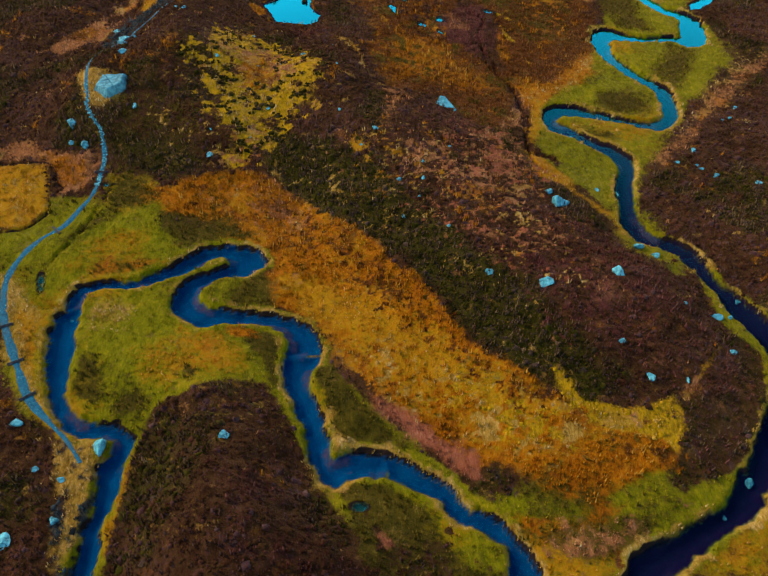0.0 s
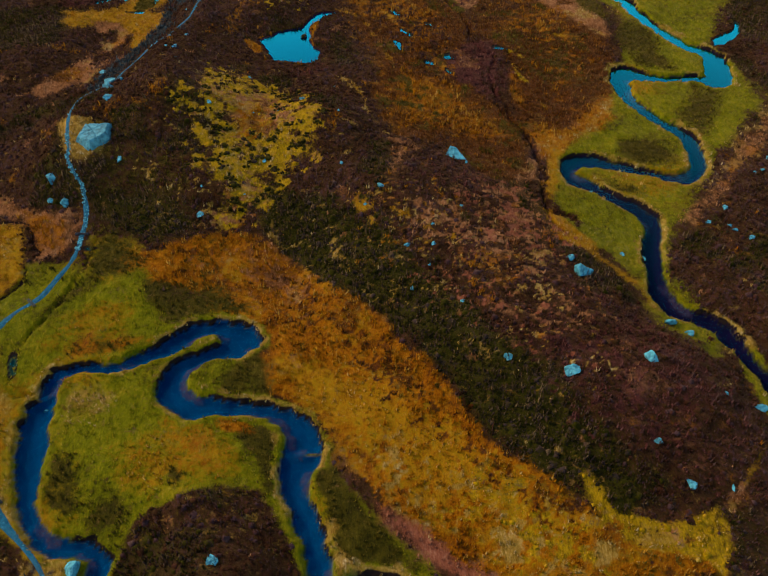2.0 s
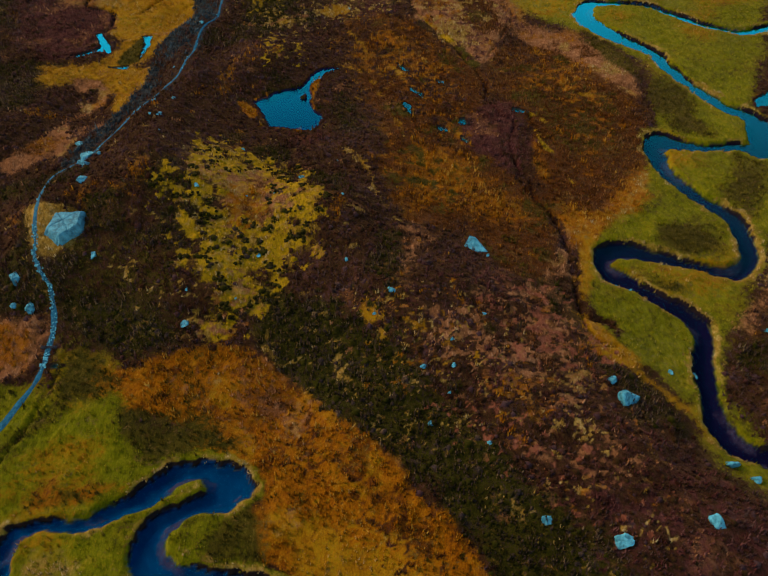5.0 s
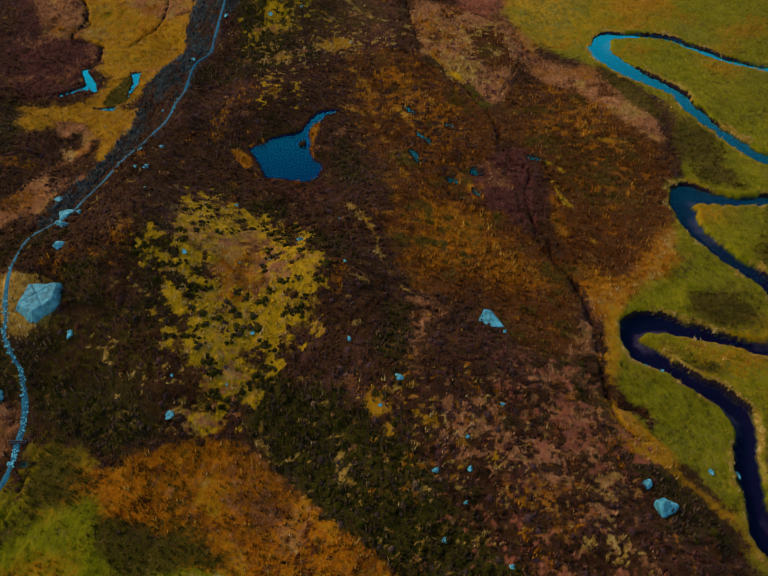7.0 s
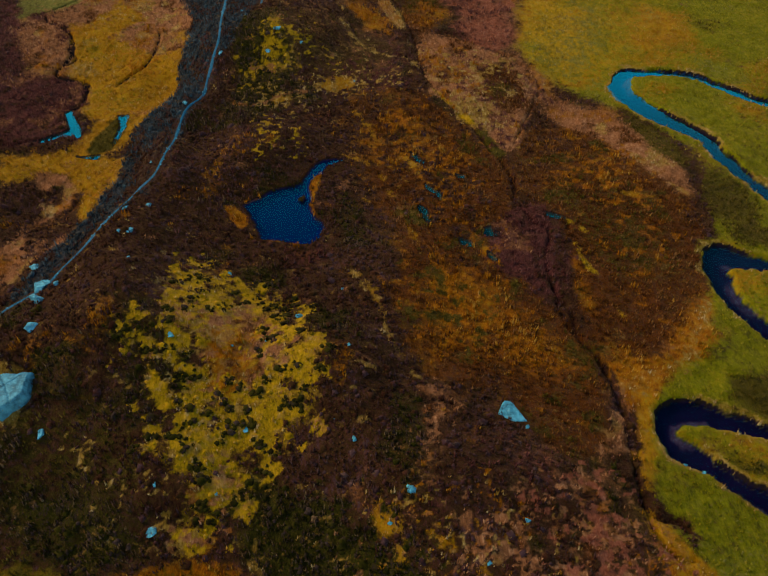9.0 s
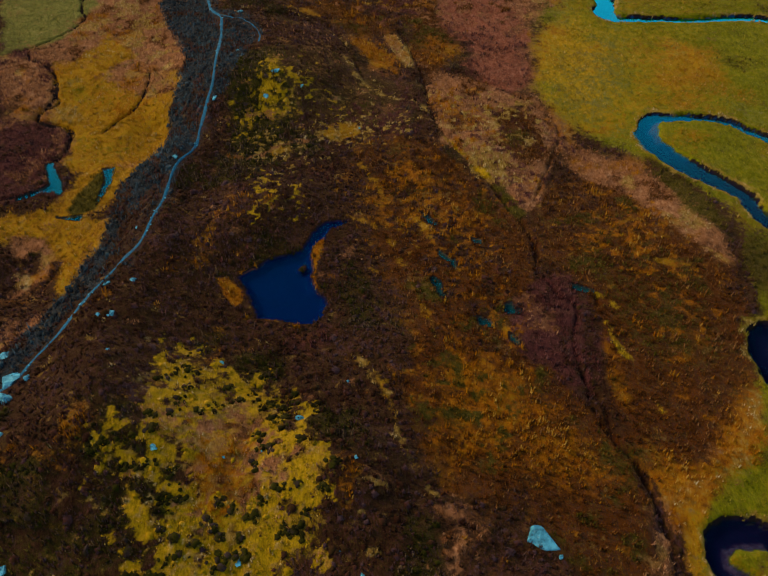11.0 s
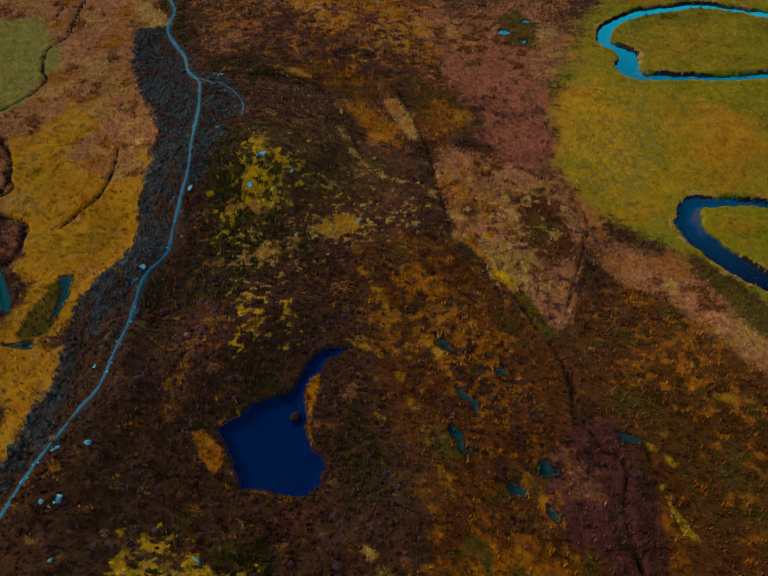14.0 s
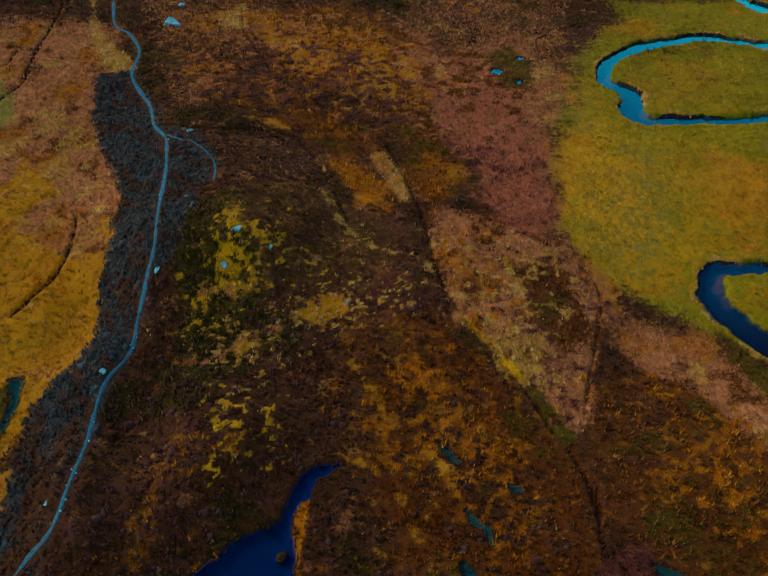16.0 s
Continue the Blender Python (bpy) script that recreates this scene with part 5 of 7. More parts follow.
veins("straw", [(-58, 198), (-44, 197), (-38, 176), (-39, 165), (-49, 166)], 4.0, 0.6, 292)
mottle("tan", [(0.1, 98.5), (1.7, 97.8), (1.4, 92.3), (0.7, 88.2), (-0.4, 89.4), (-0.6, 93)], 0.8, 0.6, 601, 0.6)
mottle("moss", [(-27.3, 110.2), (-27.1, 115.9), (-24.3, 116.3), (-21.6, 114), (-16.2, 113.3), (-11, 108.2), (-8.2, 99.1), (-9.1, 94.6), (-11.9, 90.7), (-14.7, 88.6), (-14.8, 85.4), (-16.9, 83.3), (-19.4, 81), (-21.8, 81.8), (-21.3, 85.3), (-24.7, 89.6), (-26.3, 93.5), (-26, 97.6), (-29.1, 98.4), (-30.1, 101.7), (-27.7, 104.7)], 1.3, 0.98, 608, 0.95)
mottle("tan", [(-23.7, 105.3), (-19.1, 109.1), (-15.2, 105.2), (-11.6, 102.3), (-12.3, 98.2), (-17.4, 96.5), (-20.6, 97.3), (-22.9, 99.9)], 1.0, 0.9, 615, 0.85)
mottle("rust", [(-21.5, 104.6), (-18.8, 106.9), (-16.1, 103.2), (-15.6, 98.7), (-18.5, 96.4), (-21.1, 98.3), (-22, 101.3)], 1.1, 0.8, 622, 0.7)
mottle("straw", [(-27.3, 110.2), (-24.3, 116.3), (-16.2, 113.3), (-8.2, 99.1), (-9.1, 94.6), (-14, 91.9), (-14.8, 85.4), (-19.4, 81), (-21.8, 81.8), (-21.3, 85.3), (-26.3, 93.5), (-29.1, 98.4)], 0.7, 0.35, 629, 0.7)
mottle("straw", [(-31.7, 90.1), (-24.2, 89.6), (-21.7, 84.9), (-18.7, 82.5), (-23.6, 81.4), (-27.2, 84.2), (-30.5, 86.6)], 0.8, 0.45, 636, 0.8)
mottle("tan", [(-21.2, 88.7), (-17.5, 88.4), (-16.1, 84.4), (-18.9, 80.6), (-21.4, 81.9)], 1.0, 0.5, 643, 0.8)
mottle("tan", [(-2.1, 85.9), (4.8, 84.5), (12.5, 88.6), (17.6, 88.8), (19.4, 83.7), (21.4, 77.3), (16.4, 73), (6, 72.8), (-0, 77.3)], 0.9, 0.36, 650, 0.75)
mottle("tan", [(-6.8, 86.1), (2.4, 84.3), (12.5, 88.6), (18.7, 84.8), (21.4, 77.3), (16, 71.6), (5.9, 71.6), (-2.2, 75.9), (-7.1, 81.4)], 0.8, 0.32, 657, 0.75)
mottle("rose", [(10.1, 89.5), (17.8, 89.5), (20.4, 83.7), (21.3, 78.3), (14.4, 73.8), (8.6, 78.1)], 1.0, 0.5, 664, 0.75)
mottle("gold", [(-5.8, 85.5), (0.2, 85.3), (6.7, 80.1), (9.6, 75.4), (2, 74.6), (-3.9, 79.5)], 1.0, 0.35, 671, 0.7)
mottle("ling", [(-17.2, 85.7), (-6.8, 86.7), (2.2, 79), (5.7, 69.8), (-6.3, 70.7), (-13, 79.8)], 1.2, 0.5, 678, 0.7)
mottle("rose", [(2.2, 74.9), (10.1, 72.9), (18.5, 67.8), (23.3, 62.5), (20.9, 56), (12, 60.9), (5.6, 66.9)], 0.8, 0.34, 685, 0.75)
mottle("tan", [(1, 82.8), (14.6, 86.6), (19.9, 76.7), (25.2, 70.7), (23, 60.8), (12, 62.2), (4, 73.3)], 0.8, 0.31, 692, 0.7)
mottle("plum", [(12.3, 64.1), (21.1, 65.9), (29.9, 64.6), (35, 54.5), (34.2, 49.9), (29.5, 46), (20.9, 48.8), (15.6, 54.9)], 0.9, 0.45, 699, 0.7)
mottle("straw", [(-4.5, 52.7), (1.9, 51.6), (8.8, 46.7), (15.4, 44.1), (19.7, 40.9), (16.9, 38.3), (12.4, 38.3), (8.3, 39.8), (3.7, 42.1), (-1.2, 46)], 0.7, 0.85, 706, 0.8)
mottle("moss", [(1.8, 47.8), (8.7, 45.6), (16.1, 42.5), (18.6, 39.9), (14.6, 37.9), (9.2, 39.7), (4.7, 42.6)], 0.9, 0.85, 713, 0.7)
mottle("gold", [(-13.2, 65.9), (-4.8, 61.9), (4.1, 55.2), (10.8, 47.1), (14.3, 43.1), (5.7, 44.1), (-1.2, 47.9), (-7.8, 54.1)], 1.0, 0.8, 720, 0.8)
mottle("bog", [(-11.5, 73.3), (-1.4, 66.2), (5.2, 57), (10.9, 48.3), (15.3, 43.6), (10.6, 45), (4, 52), (-4.7, 60.5), (-12.2, 67.4)], 0.7, 0.6, 727, 0.75)
mottle("tan", [(-25.9, 78.1), (-14.5, 78.5), (-7.6, 70.6), (-8.5, 65.5), (-16.1, 70.4), (-23.9, 73.6)], 1.0, 0.45, 734, 0.7)
mottle("heath", [(22.3, 42), (27.3, 42.6), (29.2, 40.6), (26, 39.5), (21.4, 39.6)], 0.9, 0.5, 741, 0.9)
mottle("tan", [(14.4, 29.6), (22.7, 32.3), (26.2, 32.3), (22, 28.9), (15.2, 26.9)], 1.3, 0.5, 748, 0.6)
mottle("heath", [(-1, 31.5), (5, 31), (9, 26.7), (-0.2, 25.1)], 1.3, 0.45, 755, 0.7)
mottle("moss", [(-28.2, 158.4), (-24.7, 162.7), (-21.3, 169.4), (-17.8, 167.1), (-18.2, 160.6), (-20.7, 156), (-23.9, 152.1), (-26.5, 153.3)], 0.9, 0.95, 762, 0.9)
mottle("straw", [(-27.7, 151.6), (-23.2, 155.5), (-16, 157.4), (-8.5, 162.6), (0.5, 162.1), (-0.5, 156.3), (-11.2, 152.6), (-15.5, 147), (-21.9, 144.9)], 0.6, 0.5, 769, 0.75)
mottle("ling", [(-27.9, 155.9), (-23, 160.6), (-16.1, 158.7), (-12.8, 151.3), (-17.4, 146.7), (-24.2, 147.9)], 0.9, 0.35, 776, 0.8)
mottle("plum", [(-12.9, 161.8), (-4.9, 167.7), (1.5, 160.5), (-0.1, 154.9), (-7.5, 156.6), (-11.8, 152.6)], 1.0, 0.45, 783, 0.6)
mottle("moss", [(-23, 146.4), (-15.4, 145.7), (-14.2, 137.9), (-19.9, 136)], 0.8, 0.5, 790, 0.85)
mottle("rust", [(-8.7, 151.2), (2.1, 154.8), (9.6, 143.1), (12.2, 137), (9.2, 131.5), (2.7, 134.7), (-4.4, 135.9)], 1.6, 0.6, 797, 0.42)
mottle("rust", [(17.9, 148.1), (27.1, 146.9), (32, 138.7), (28, 129), (21.4, 131.1), (16.6, 136.1)], 1.4, 0.5, 804, 0.36)
mottle("rust", [(-5.6, 155.1), (1.9, 151.2), (9.4, 139), (11, 126.7), (11.8, 116), (11.8, 108), (3.5, 103.6), (-1.4, 105.4), (-1.9, 115.1), (0.5, 123.9), (-4.4, 138.6)], 1.3, 0.6, 811, 0.45)
mottle("rust", [(20.7, 148.9), (31.4, 143.1), (36.5, 129.9), (29.8, 111.1), (24.1, 111.1), (20.8, 124.3)], 1.3, 0.45, 818, 0.36)
mottle("heath", [(-5.6, 151.1), (5, 142.2), (10.8, 132.7), (11.6, 124.1), (8.4, 115.8), (3, 118.3), (-0.3, 128), (-4.5, 137)], 1.1, 0.5, 825, 0.7)
mottle("olive", [(-1.6, 123.9), (5, 118.5), (9.6, 110.9), (7.7, 103.8), (-0.7, 103.2)], 1.5, 0.5, 832, 0.7)
mottle("plum", [(8, 128), (15.2, 127.1), (18.4, 116.1), (16.9, 111.1), (13.6, 112.9), (8.9, 119.1)], 1.1, 0.6, 839, 0.8)
mottle("rose", [(4.5, 208.3), (20.7, 202.3), (19.6, 178.8), (14.7, 170.1), (9.2, 174.9), (5.6, 188.6)], 1.8, 0.6, 846, 0.6)
mottle("bog", [(5.4, 218.8), (22.6, 212.6), (21.3, 194.1), (10.4, 193.4), (5.3, 200.8)], 1.6, 0.5, 853, 0.7)
mottle("straw", [(-56.4, 195.4), (-45.5, 197.2), (-37.4, 179.2), (-40.8, 176.4), (-50.6, 180.2)], 1.5, 0.4, 860, 0.6)
mottle("rust", [(-48.1, 166.3), (-41.1, 172.1), (-36.3, 165), (-37.9, 156.8), (-41.8, 152.4)], 1.8, 0.5, 867, 0.36)
mottle("plum", [(2.2, 168.7), (13.1, 171), (20.2, 160.9), (15.9, 143.1), (11.2, 143.1), (6.9, 150.4), (3.5, 156.1)], 1.2, 0.5, 874, 0.6)
mottle("straw", [(2.2, 168.7), (13.1, 171), (20.2, 160.9), (15.9, 143.1), (11.2, 143.1), (6.9, 150.4), (3.5, 156.1)], 0.9, 0.4, 881, 0.6)
mottle("rust", [(2.3, 170.5), (10.4, 172.2), (13.8, 164.6), (8.3, 151.4), (4.2, 156.4)], 1.4, 0.5, 888, 0.5)
mottle("tan", [(-32.5, 232.9), (1.1, 231.9), (12.3, 208.4), (9.7, 188.3), (-1.2, 191), (-15.3, 197.3), (-28.3, 199.7)], 1.2, 0.5, 895, 0.6)
mottle("gold", [(-20, 228.8), (-1, 224.3), (5.9, 206.9), (-1.1, 193.1), (-12.4, 199.1)], 1.5, 0.45, 902, 0.6)
mottle("rust", [(-7.8, 55.1), (0.8, 52.3), (8.8, 47.3), (16.2, 43.1), (25.8, 40.4), (27.4, 37.1), (18.9, 36.4), (10.1, 38.6), (3.2, 42.1), (-3.2, 46.6)], 0.8, 0.6, 909, 0.7)
mottle("plum", [(-31.8, 226.1), (-14.6, 224.7), (0.1, 213.5), (3.6, 198.1), (-4.1, 188.6), (-15.2, 196), (-27, 200)], 1.3, 0.6, 916, 0.7)
mottle("heath", [(-38.9, 222.8), (-19.5, 219.7), (-3.8, 197.5), (-1.3, 189.6), (-12.4, 194.8), (-27.4, 193.5)], 1.5, 0.6, 923, 0.7)
mottle("moss", [(-24.8, 164.9), (-16.5, 170.9), (-10.7, 162.3), (-16, 156.1), (-23.4, 157.3)], 0.7, 0.45, 930, 0.8)
strip("moss", [(20.3, 122.4), (20.1, 119.4), (21.1, 116.4), (21.5, 113.9), (22.3, 111.4), (22.8, 110), (23.4, 109)], 0.28, 0.9)
strip("moss", [(19, 126.3), (20.5, 125), (21.9, 123.6)], 0.2, 0.9)
strip("straw", [(-7.6, 115.6), (-6, 114.3), (-4.9, 112.2), (-3.8, 110.2)], 0.24, 0.64)
strip("straw", [(-28.3, 190.4), (-23.8, 191.3), (-19.2, 191.7), (-15, 188.7), (-11.6, 184.3), (-9.6, 178.8), (-9, 174.7)], 0.18, 0.52)
strip("straw", [(-10.8, 177.2), (-8.4, 171.4), (-6.1, 168.6), (-3.2, 166.8), (0.3, 165.8), (2.2, 161.6)], 0.28, 0.6)
strip("tan", [(-27.7, 154.5), (-26.3, 150.4), (-24.5, 149.3), (-21.6, 150.1), (-18.9, 152.8), (-15.9, 154.2), (-12.9, 156.6)], 0.28, 0.6)
strip("gold", [(-20.9, 196.3), (-18, 194), (-15.1, 192), (-11, 191)], 0.28, 0.6)
strip("gold", [(-7.9, 150), (-5.8, 145.9), (-4.4, 143)], 0.24, 0.56)
strip("gold", [(-6, 140.7), (-4.3, 136.9), (-1.6, 136.4), (1.4, 135.5)], 0.24, 0.56)
strip("gold", [(1.3, 134.7), (2.4, 132.8), (3.8, 130.3), (3.8, 128)], 0.24, 0.56)
strip("gold", [(-7.8, 150), (-5, 146.4), (-4.4, 140.3), (-1.6, 137.1), (2.3, 136.4), (5.3, 132.6)], 0.24, 0.56)
strip("gold", [(-1, 138.7), (2.8, 135.5), (4, 129.4), (5, 123.8), (8.1, 120.3), (10.5, 117), (12.3, 116)], 0.24, 0.56)
strip("gold", [(21.9, 143.1), (24, 137.5), (26.8, 139.3), (29.9, 138.3)], 0.2, 0.52)
strip("gold", [(26.1, 132.7), (29, 131.1), (32.1, 130.6)], 0.2, 0.52)
strip("straw", [(-7, 115), (-5.4, 111.8), (-3.9, 109.1), (-3, 104.6), (-1.4, 101.3), (0.1, 98.5)], 0.24, 0.6)
strip("gold", [(-8.8, 138.6), (-4.4, 135.4), (-1.7, 128.1), (1.3, 117.9)], 0.2, 0.56)
strip("straw", [(-14.6, 80.8), (-12.5, 78.5), (-9.1, 75.6), (-7, 72.2)], 0.13, 0.6)
strip("straw", [(-0.2, 45.9), (1.8, 43.2), (4.1, 40), (8, 35.3)], 0.1, 0.45)
strip("gold", [(-3.4, 107), (-5, 112.2), (-6.7, 115.3)], 0.16, 0.52)
strip("slate", [(-32.4, 41.2), (-29.7, 38.6), (-27.6, 36), (-26.9, 34.3), (-27, 32.4), (-27.1, 30.1), (-26.9, 27.9), (-26.6, 25.6)], 0.45, 0.9)
strip("slate", [(-29.4, 34.5), (-29.3, 31.8), (-28.7, 29.5), (-27.5, 26.1)], 0.35, 0.85)
strip("heath", [(18, 105.2), (20, 100.7), (20.2, 97.4), (21.1, 94.6), (20.7, 91.9), (20, 89.5), (20.2, 87.3), (21.2, 85.4), (22.8, 84.6), (23.4, 82.6)], 0.5, 0.75)
patch("straw", [(9.2, 41.8), (10.4, 42.6), (11.3, 41.7), (11, 39.6), (9.7, 39.4), (9.1, 40.5)], 0.95, 0.41)
patch("straw", [(17.4, 41.2), (19.3, 41.3), (19.3, 39.7), (17.6, 39.5)], 0.95, 0.41)
patch("straw", [(-0.7, 51), (0.8, 50.9), (1.1, 49.4), (-0.3, 49)], 0.85, 0.41)
patch("rose", [(-4.9, 50.7), (-2.7, 47.2), (-0.2, 44.9), (3.2, 42.9), (7, 40.7), (9.4, 38.2), (9.8, 35.7), (8, 34.9), (5.4, 37), (2.7, 39.9), (0.3, 42.5), (-2.2, 45.2), (-4.2, 48.6)], 0.9, 1.22)
patch("straw", [(-44.7, 99), (-40.1, 98.8), (-37.4, 98), (-36.7, 95.7), (-37.9, 92.7), (-40.1, 91.6), (-42.5, 92.9)], 0.55, 0.6)
patch("rust", [(-21.5, 104.6), (-18.8, 107.1), (-15.8, 103.2), (-15.3, 98.7), (-18.4, 96.1), (-21.4, 98.2), (-22.3, 101.2)], 0.32, 1.6)
patch("tan", [(-23.9, 106.3), (-19.3, 110.2), (-13.6, 105.8), (-11.9, 99.3), (-16.3, 95.4), (-22.5, 97.1), (-24.6, 101.3)], 0.28, 2)
fleck = value_noise(GX, GY, 1.1, 101, 2)
lay("rust", ALL, 0.3 * WEIGHT["gold"] * smooth(-0.02, 0.2, value_noise(GX, GY, 6.0, 121, 4)))
lay("green", ALL, 0.35 * WEIGHT["gold"] * smooth(0.0, 0.2, value_noise(GX, GY, 7.0, 123, 4)))
lay("tan", ALL, 0.4 * WEIGHT["gold"] * smooth(0.06, 0.22, value_noise(GX, GY, 4.0, 125, 4)))
lay("straw", ALL, 0.6 * WEIGHT["tan"] * smooth(0.06, 0.22, value_noise(GX, GY, 4.0, 127, 4)))
lay("rust", ALL, 0.5 * WEIGHT["tan"] * smooth(0.02, 0.22, value_noise(GX, GY, 6.0, 129, 4)))
lay("sage", ALL, 0.35 * WEIGHT["green"] * smooth(0.03, 0.25, value_noise(GX, GY, 8.0, 131, 4)))
lay("tan", ALL, 0.5 * WEIGHT["plum"] * smooth(0.04, 0.22, value_noise(GX, GY, 4.0, 133, 4)))
lay("rust", ALL, 0.4 * WEIGHT["heath"] * smooth(0.1, 0.26, value_noise(GX, GY, 3.0, 135, 4)))
lay("tan", ALL, 0.4 * WEIGHT["heath"] * smooth(0.18, 0.28, value_noise(GX, GY, 2.0, 137, 3)))
lay("heath", ALL, 0.45 * WEIGHT["bog"] * smooth(0.02, 0.25, 0.6 * fleck + value_noise(GX, GY, 7.0, 103, 3)))
lay("rust", ALL, 0.45 * WEIGHT["bog"] * smooth(0.1, 0.25, value_noise(GX, GY, 2.4, 105, 3)))
lay("olive", ALL, 0.7 * WEIGHT["bog"] * smooth(0.05, 0.22, value_noise(GX, GY, 4.5, 107, 3)))
lay("bog", ALL, 0.6 * WEIGHT["rust"] * smooth(0.0, 0.22, value_noise(GX, GY, 1.8, 109, 3)))
lay("bog", ALL, 0.6 * WEIGHT["tan"] * smooth(0.05, 0.22, value_noise(GX, GY, 3.0, 113, 3)))
lay("straw", ALL, 0.5 * WEIGHT["gold"] * smooth(0.08, 0.25, value_noise(GX, GY, 1.5, 115, 3)))
lay("tan", ALL, 0.5 * WEIGHT["moss"] * smooth(0.08, 0.2, value_noise(GX, GY, 3.0, 117, 3)))
lay("heath", ALL, 0.6 * WEIGHT["slate"] * smooth(-0.02, 0.16, value_noise(GX + 0.6 * GY, 0.45 * GY, 1.6, 151, 3)))
lay("heath", ALL, 0.6 * WEIGHT["plum"] * smooth(0.05, 0.22, fleck))
lay("gold", ALL, 0.7 * WEIGHT["rust"] * smooth(0.12, 0.24, value_noise(GX, GY, 3.0, 59, 3)))
lay("olive", ALL, 0.4 * WEIGHT["rust"] * smooth(0.02, 0.25, value_noise(GX, GY, 6.0, 61, 4)))
lay("olive", ALL, 0.45 * WEIGHT["green"] * smooth(0.02, 0.28, value_noise(GX, GY, 9.0, 67, 3)))
lay("gold", ALL, 0.6 * WEIGHT["green"] * smooth(0.0, 0.28, value_noise(GX, GY, 12.0, 71, 3)))

# ---- ground: relief, burns, pond, pools, ditches, path bed ----
Z = land(GX, GY)
level = burn_level(GY)
pull = np.exp(-(np.maximum(BURN, 0) / 5.0) ** 2)
Z = Z * (1 - pull) + np.minimum(Z, level + 0.55) * pull * 0.5 + (level + 0.55) * pull * 0.5
rough = 0.22 * (WEIGHT["heath"] + WEIGHT["ling"] + WEIGHT["slate"]) + 0.12 * (WEIGHT["moss"] + WEIGHT["plum"] + WEIGHT["tan"]) + 0.1 * (WEIGHT["rust"] + WEIGHT["bog"] + WEIGHT["gold"]) + 0.05 * WEIGHT["green"] + 0.06
rough = rough * smooth(0.0, 1.2, WAY) * smooth(0.0, 1.2, BURN)
Z = Z + rough * 2.2 * (value_noise(GX, GY, 1.3, 81, 2) + 1.2 * value_noise(GX, GY, 5.5, 83, 2))
PEAT, BED, SHOAL, WEED = (np.zeros(GX.shape) for _ in range(4))


def ditch(width, points, dark=0.5):
    global Z, PEAT
    line = curve(points)
    d = field(line, np.full(len(line), 0.72 * width), 3.0) + 0.5 * EDGE
    cut = smooth(0.25, -0.12, d)
    Z = Z - 0.4 * cut
    PEAT = np.maximum(PEAT, dark * cut)


ditch(0.3, [(-2, 188.9), (-0.3, 183.5), (0.9, 177.6), (1.9, 170.5), (2.4, 163.9), (3.3, 159), (4.9, 155.5), (7, 151.4), (9.3, 146.6), (11, 142.6), (11.6, 140.4)])
ditch(0.3, [(12.8, 138.2), (13.8, 134.3), (13.8, 131.9), (13.3, 128.5), (14.5, 127.3), (15.2, 125), (16.8, 124), (16.8, 121.8), (15.9, 118.7), (16, 115.2), (16.4, 112.8), (17.3, 110.5), (17.6, 108), (17.7, 105.4)])
ditch(0.28, [(16.1, 113.9), (16.4, 109.8), (17.4, 106.8), (19, 104), (20, 100.7), (20.2, 97.4), (21.2, 94.6), (20.8, 91.9), (20.2, 90.3), (19.9, 87.6), (20.7, 85), (22.7, 84.8), (23.5, 83.7)])
ditch(0.2, [(10.1, 172.2), (13.6, 170.7), (17.2, 167.1), (20.1, 163.8), (21.2, 159.9), (20.1, 155.4), (18, 150.3), (16.3, 145.7), (14.6, 141.3)])
ditch(0.2, [(18.4, 126.2), (19.5, 125.3), (19.5, 123.3)])
ditch(0.3, [(-58, 215.9), (-58.5, 212.1), (-58.8, 208.3), (-60.5, 203.8), (-59.4, 197.5), (-57.9, 194.5), (-59.5, 189.1), (-62.3, 185.2), (-64.6, 182.9), (-67.3, 181.8)], 0.9)
ditch(0.24, [(-63.8, 181.5), (-62.8, 179.7), (-59.9, 178), (-57, 174.2), (-56.4, 170.3), (-54.6, 167.7), (-56.4, 165.4), (-56.8, 163.3), (-54.9, 161.6), (-51.7, 161.3), (-50.4, 159.7), (-50.3, 155.5), (-50.5, 151.6)], 0.9)
ditch(0.3, [(-62, 179.9), (-57.7, 175.4), (-55.6, 169.3), (-56.7, 163.8), (-55, 162.1), (-51.5, 161), (-50.2, 156.3), (-50.9, 150.7), (-48.6, 146.8)], 0.9)
ditch(0.3, [(-47.8, 145.5), (-51.6, 144.2), (-56.2, 142.6), (-60.5, 142), (-62.7, 140.5)], 0.9)
ditch(0.22, [(-42.2, 175.3), (-41.8, 172.1), (-41.8, 169.6), (-42.1, 166.9), (-42.7, 164.7), (-44.5, 162), (-46.1, 159.4)], 0.9)
ditch(0.3, [(-60.2, 242.7), (-58.9, 234.5), (-58.9, 227), (-59.1, 221.6), (-59, 215.1), (-58.9, 210.6)], 0.9)
ditch(0.22, [(-67.5, 227.5), (-63.6, 228.4), (-61.9, 225.6), (-62.4, 218.7), (-62.8, 214.6)], 0.9)
ditch(0.2, [(-26.1, 240.9), (-25.7, 229.5), (-23.7, 221.7), (-20.8, 214.3), (-19.2, 208.9)])
ditch(0.15, [(-35.9, 79.9), (-36.2, 76.4), (-36.8, 72.6), (-37.4, 70.2), (-38.4, 67.6), (-39.5, 65.1), (-39.8, 62.4), (-39.7, 59.3), (-38.8, 57.4), (-36.4, 57.7)])
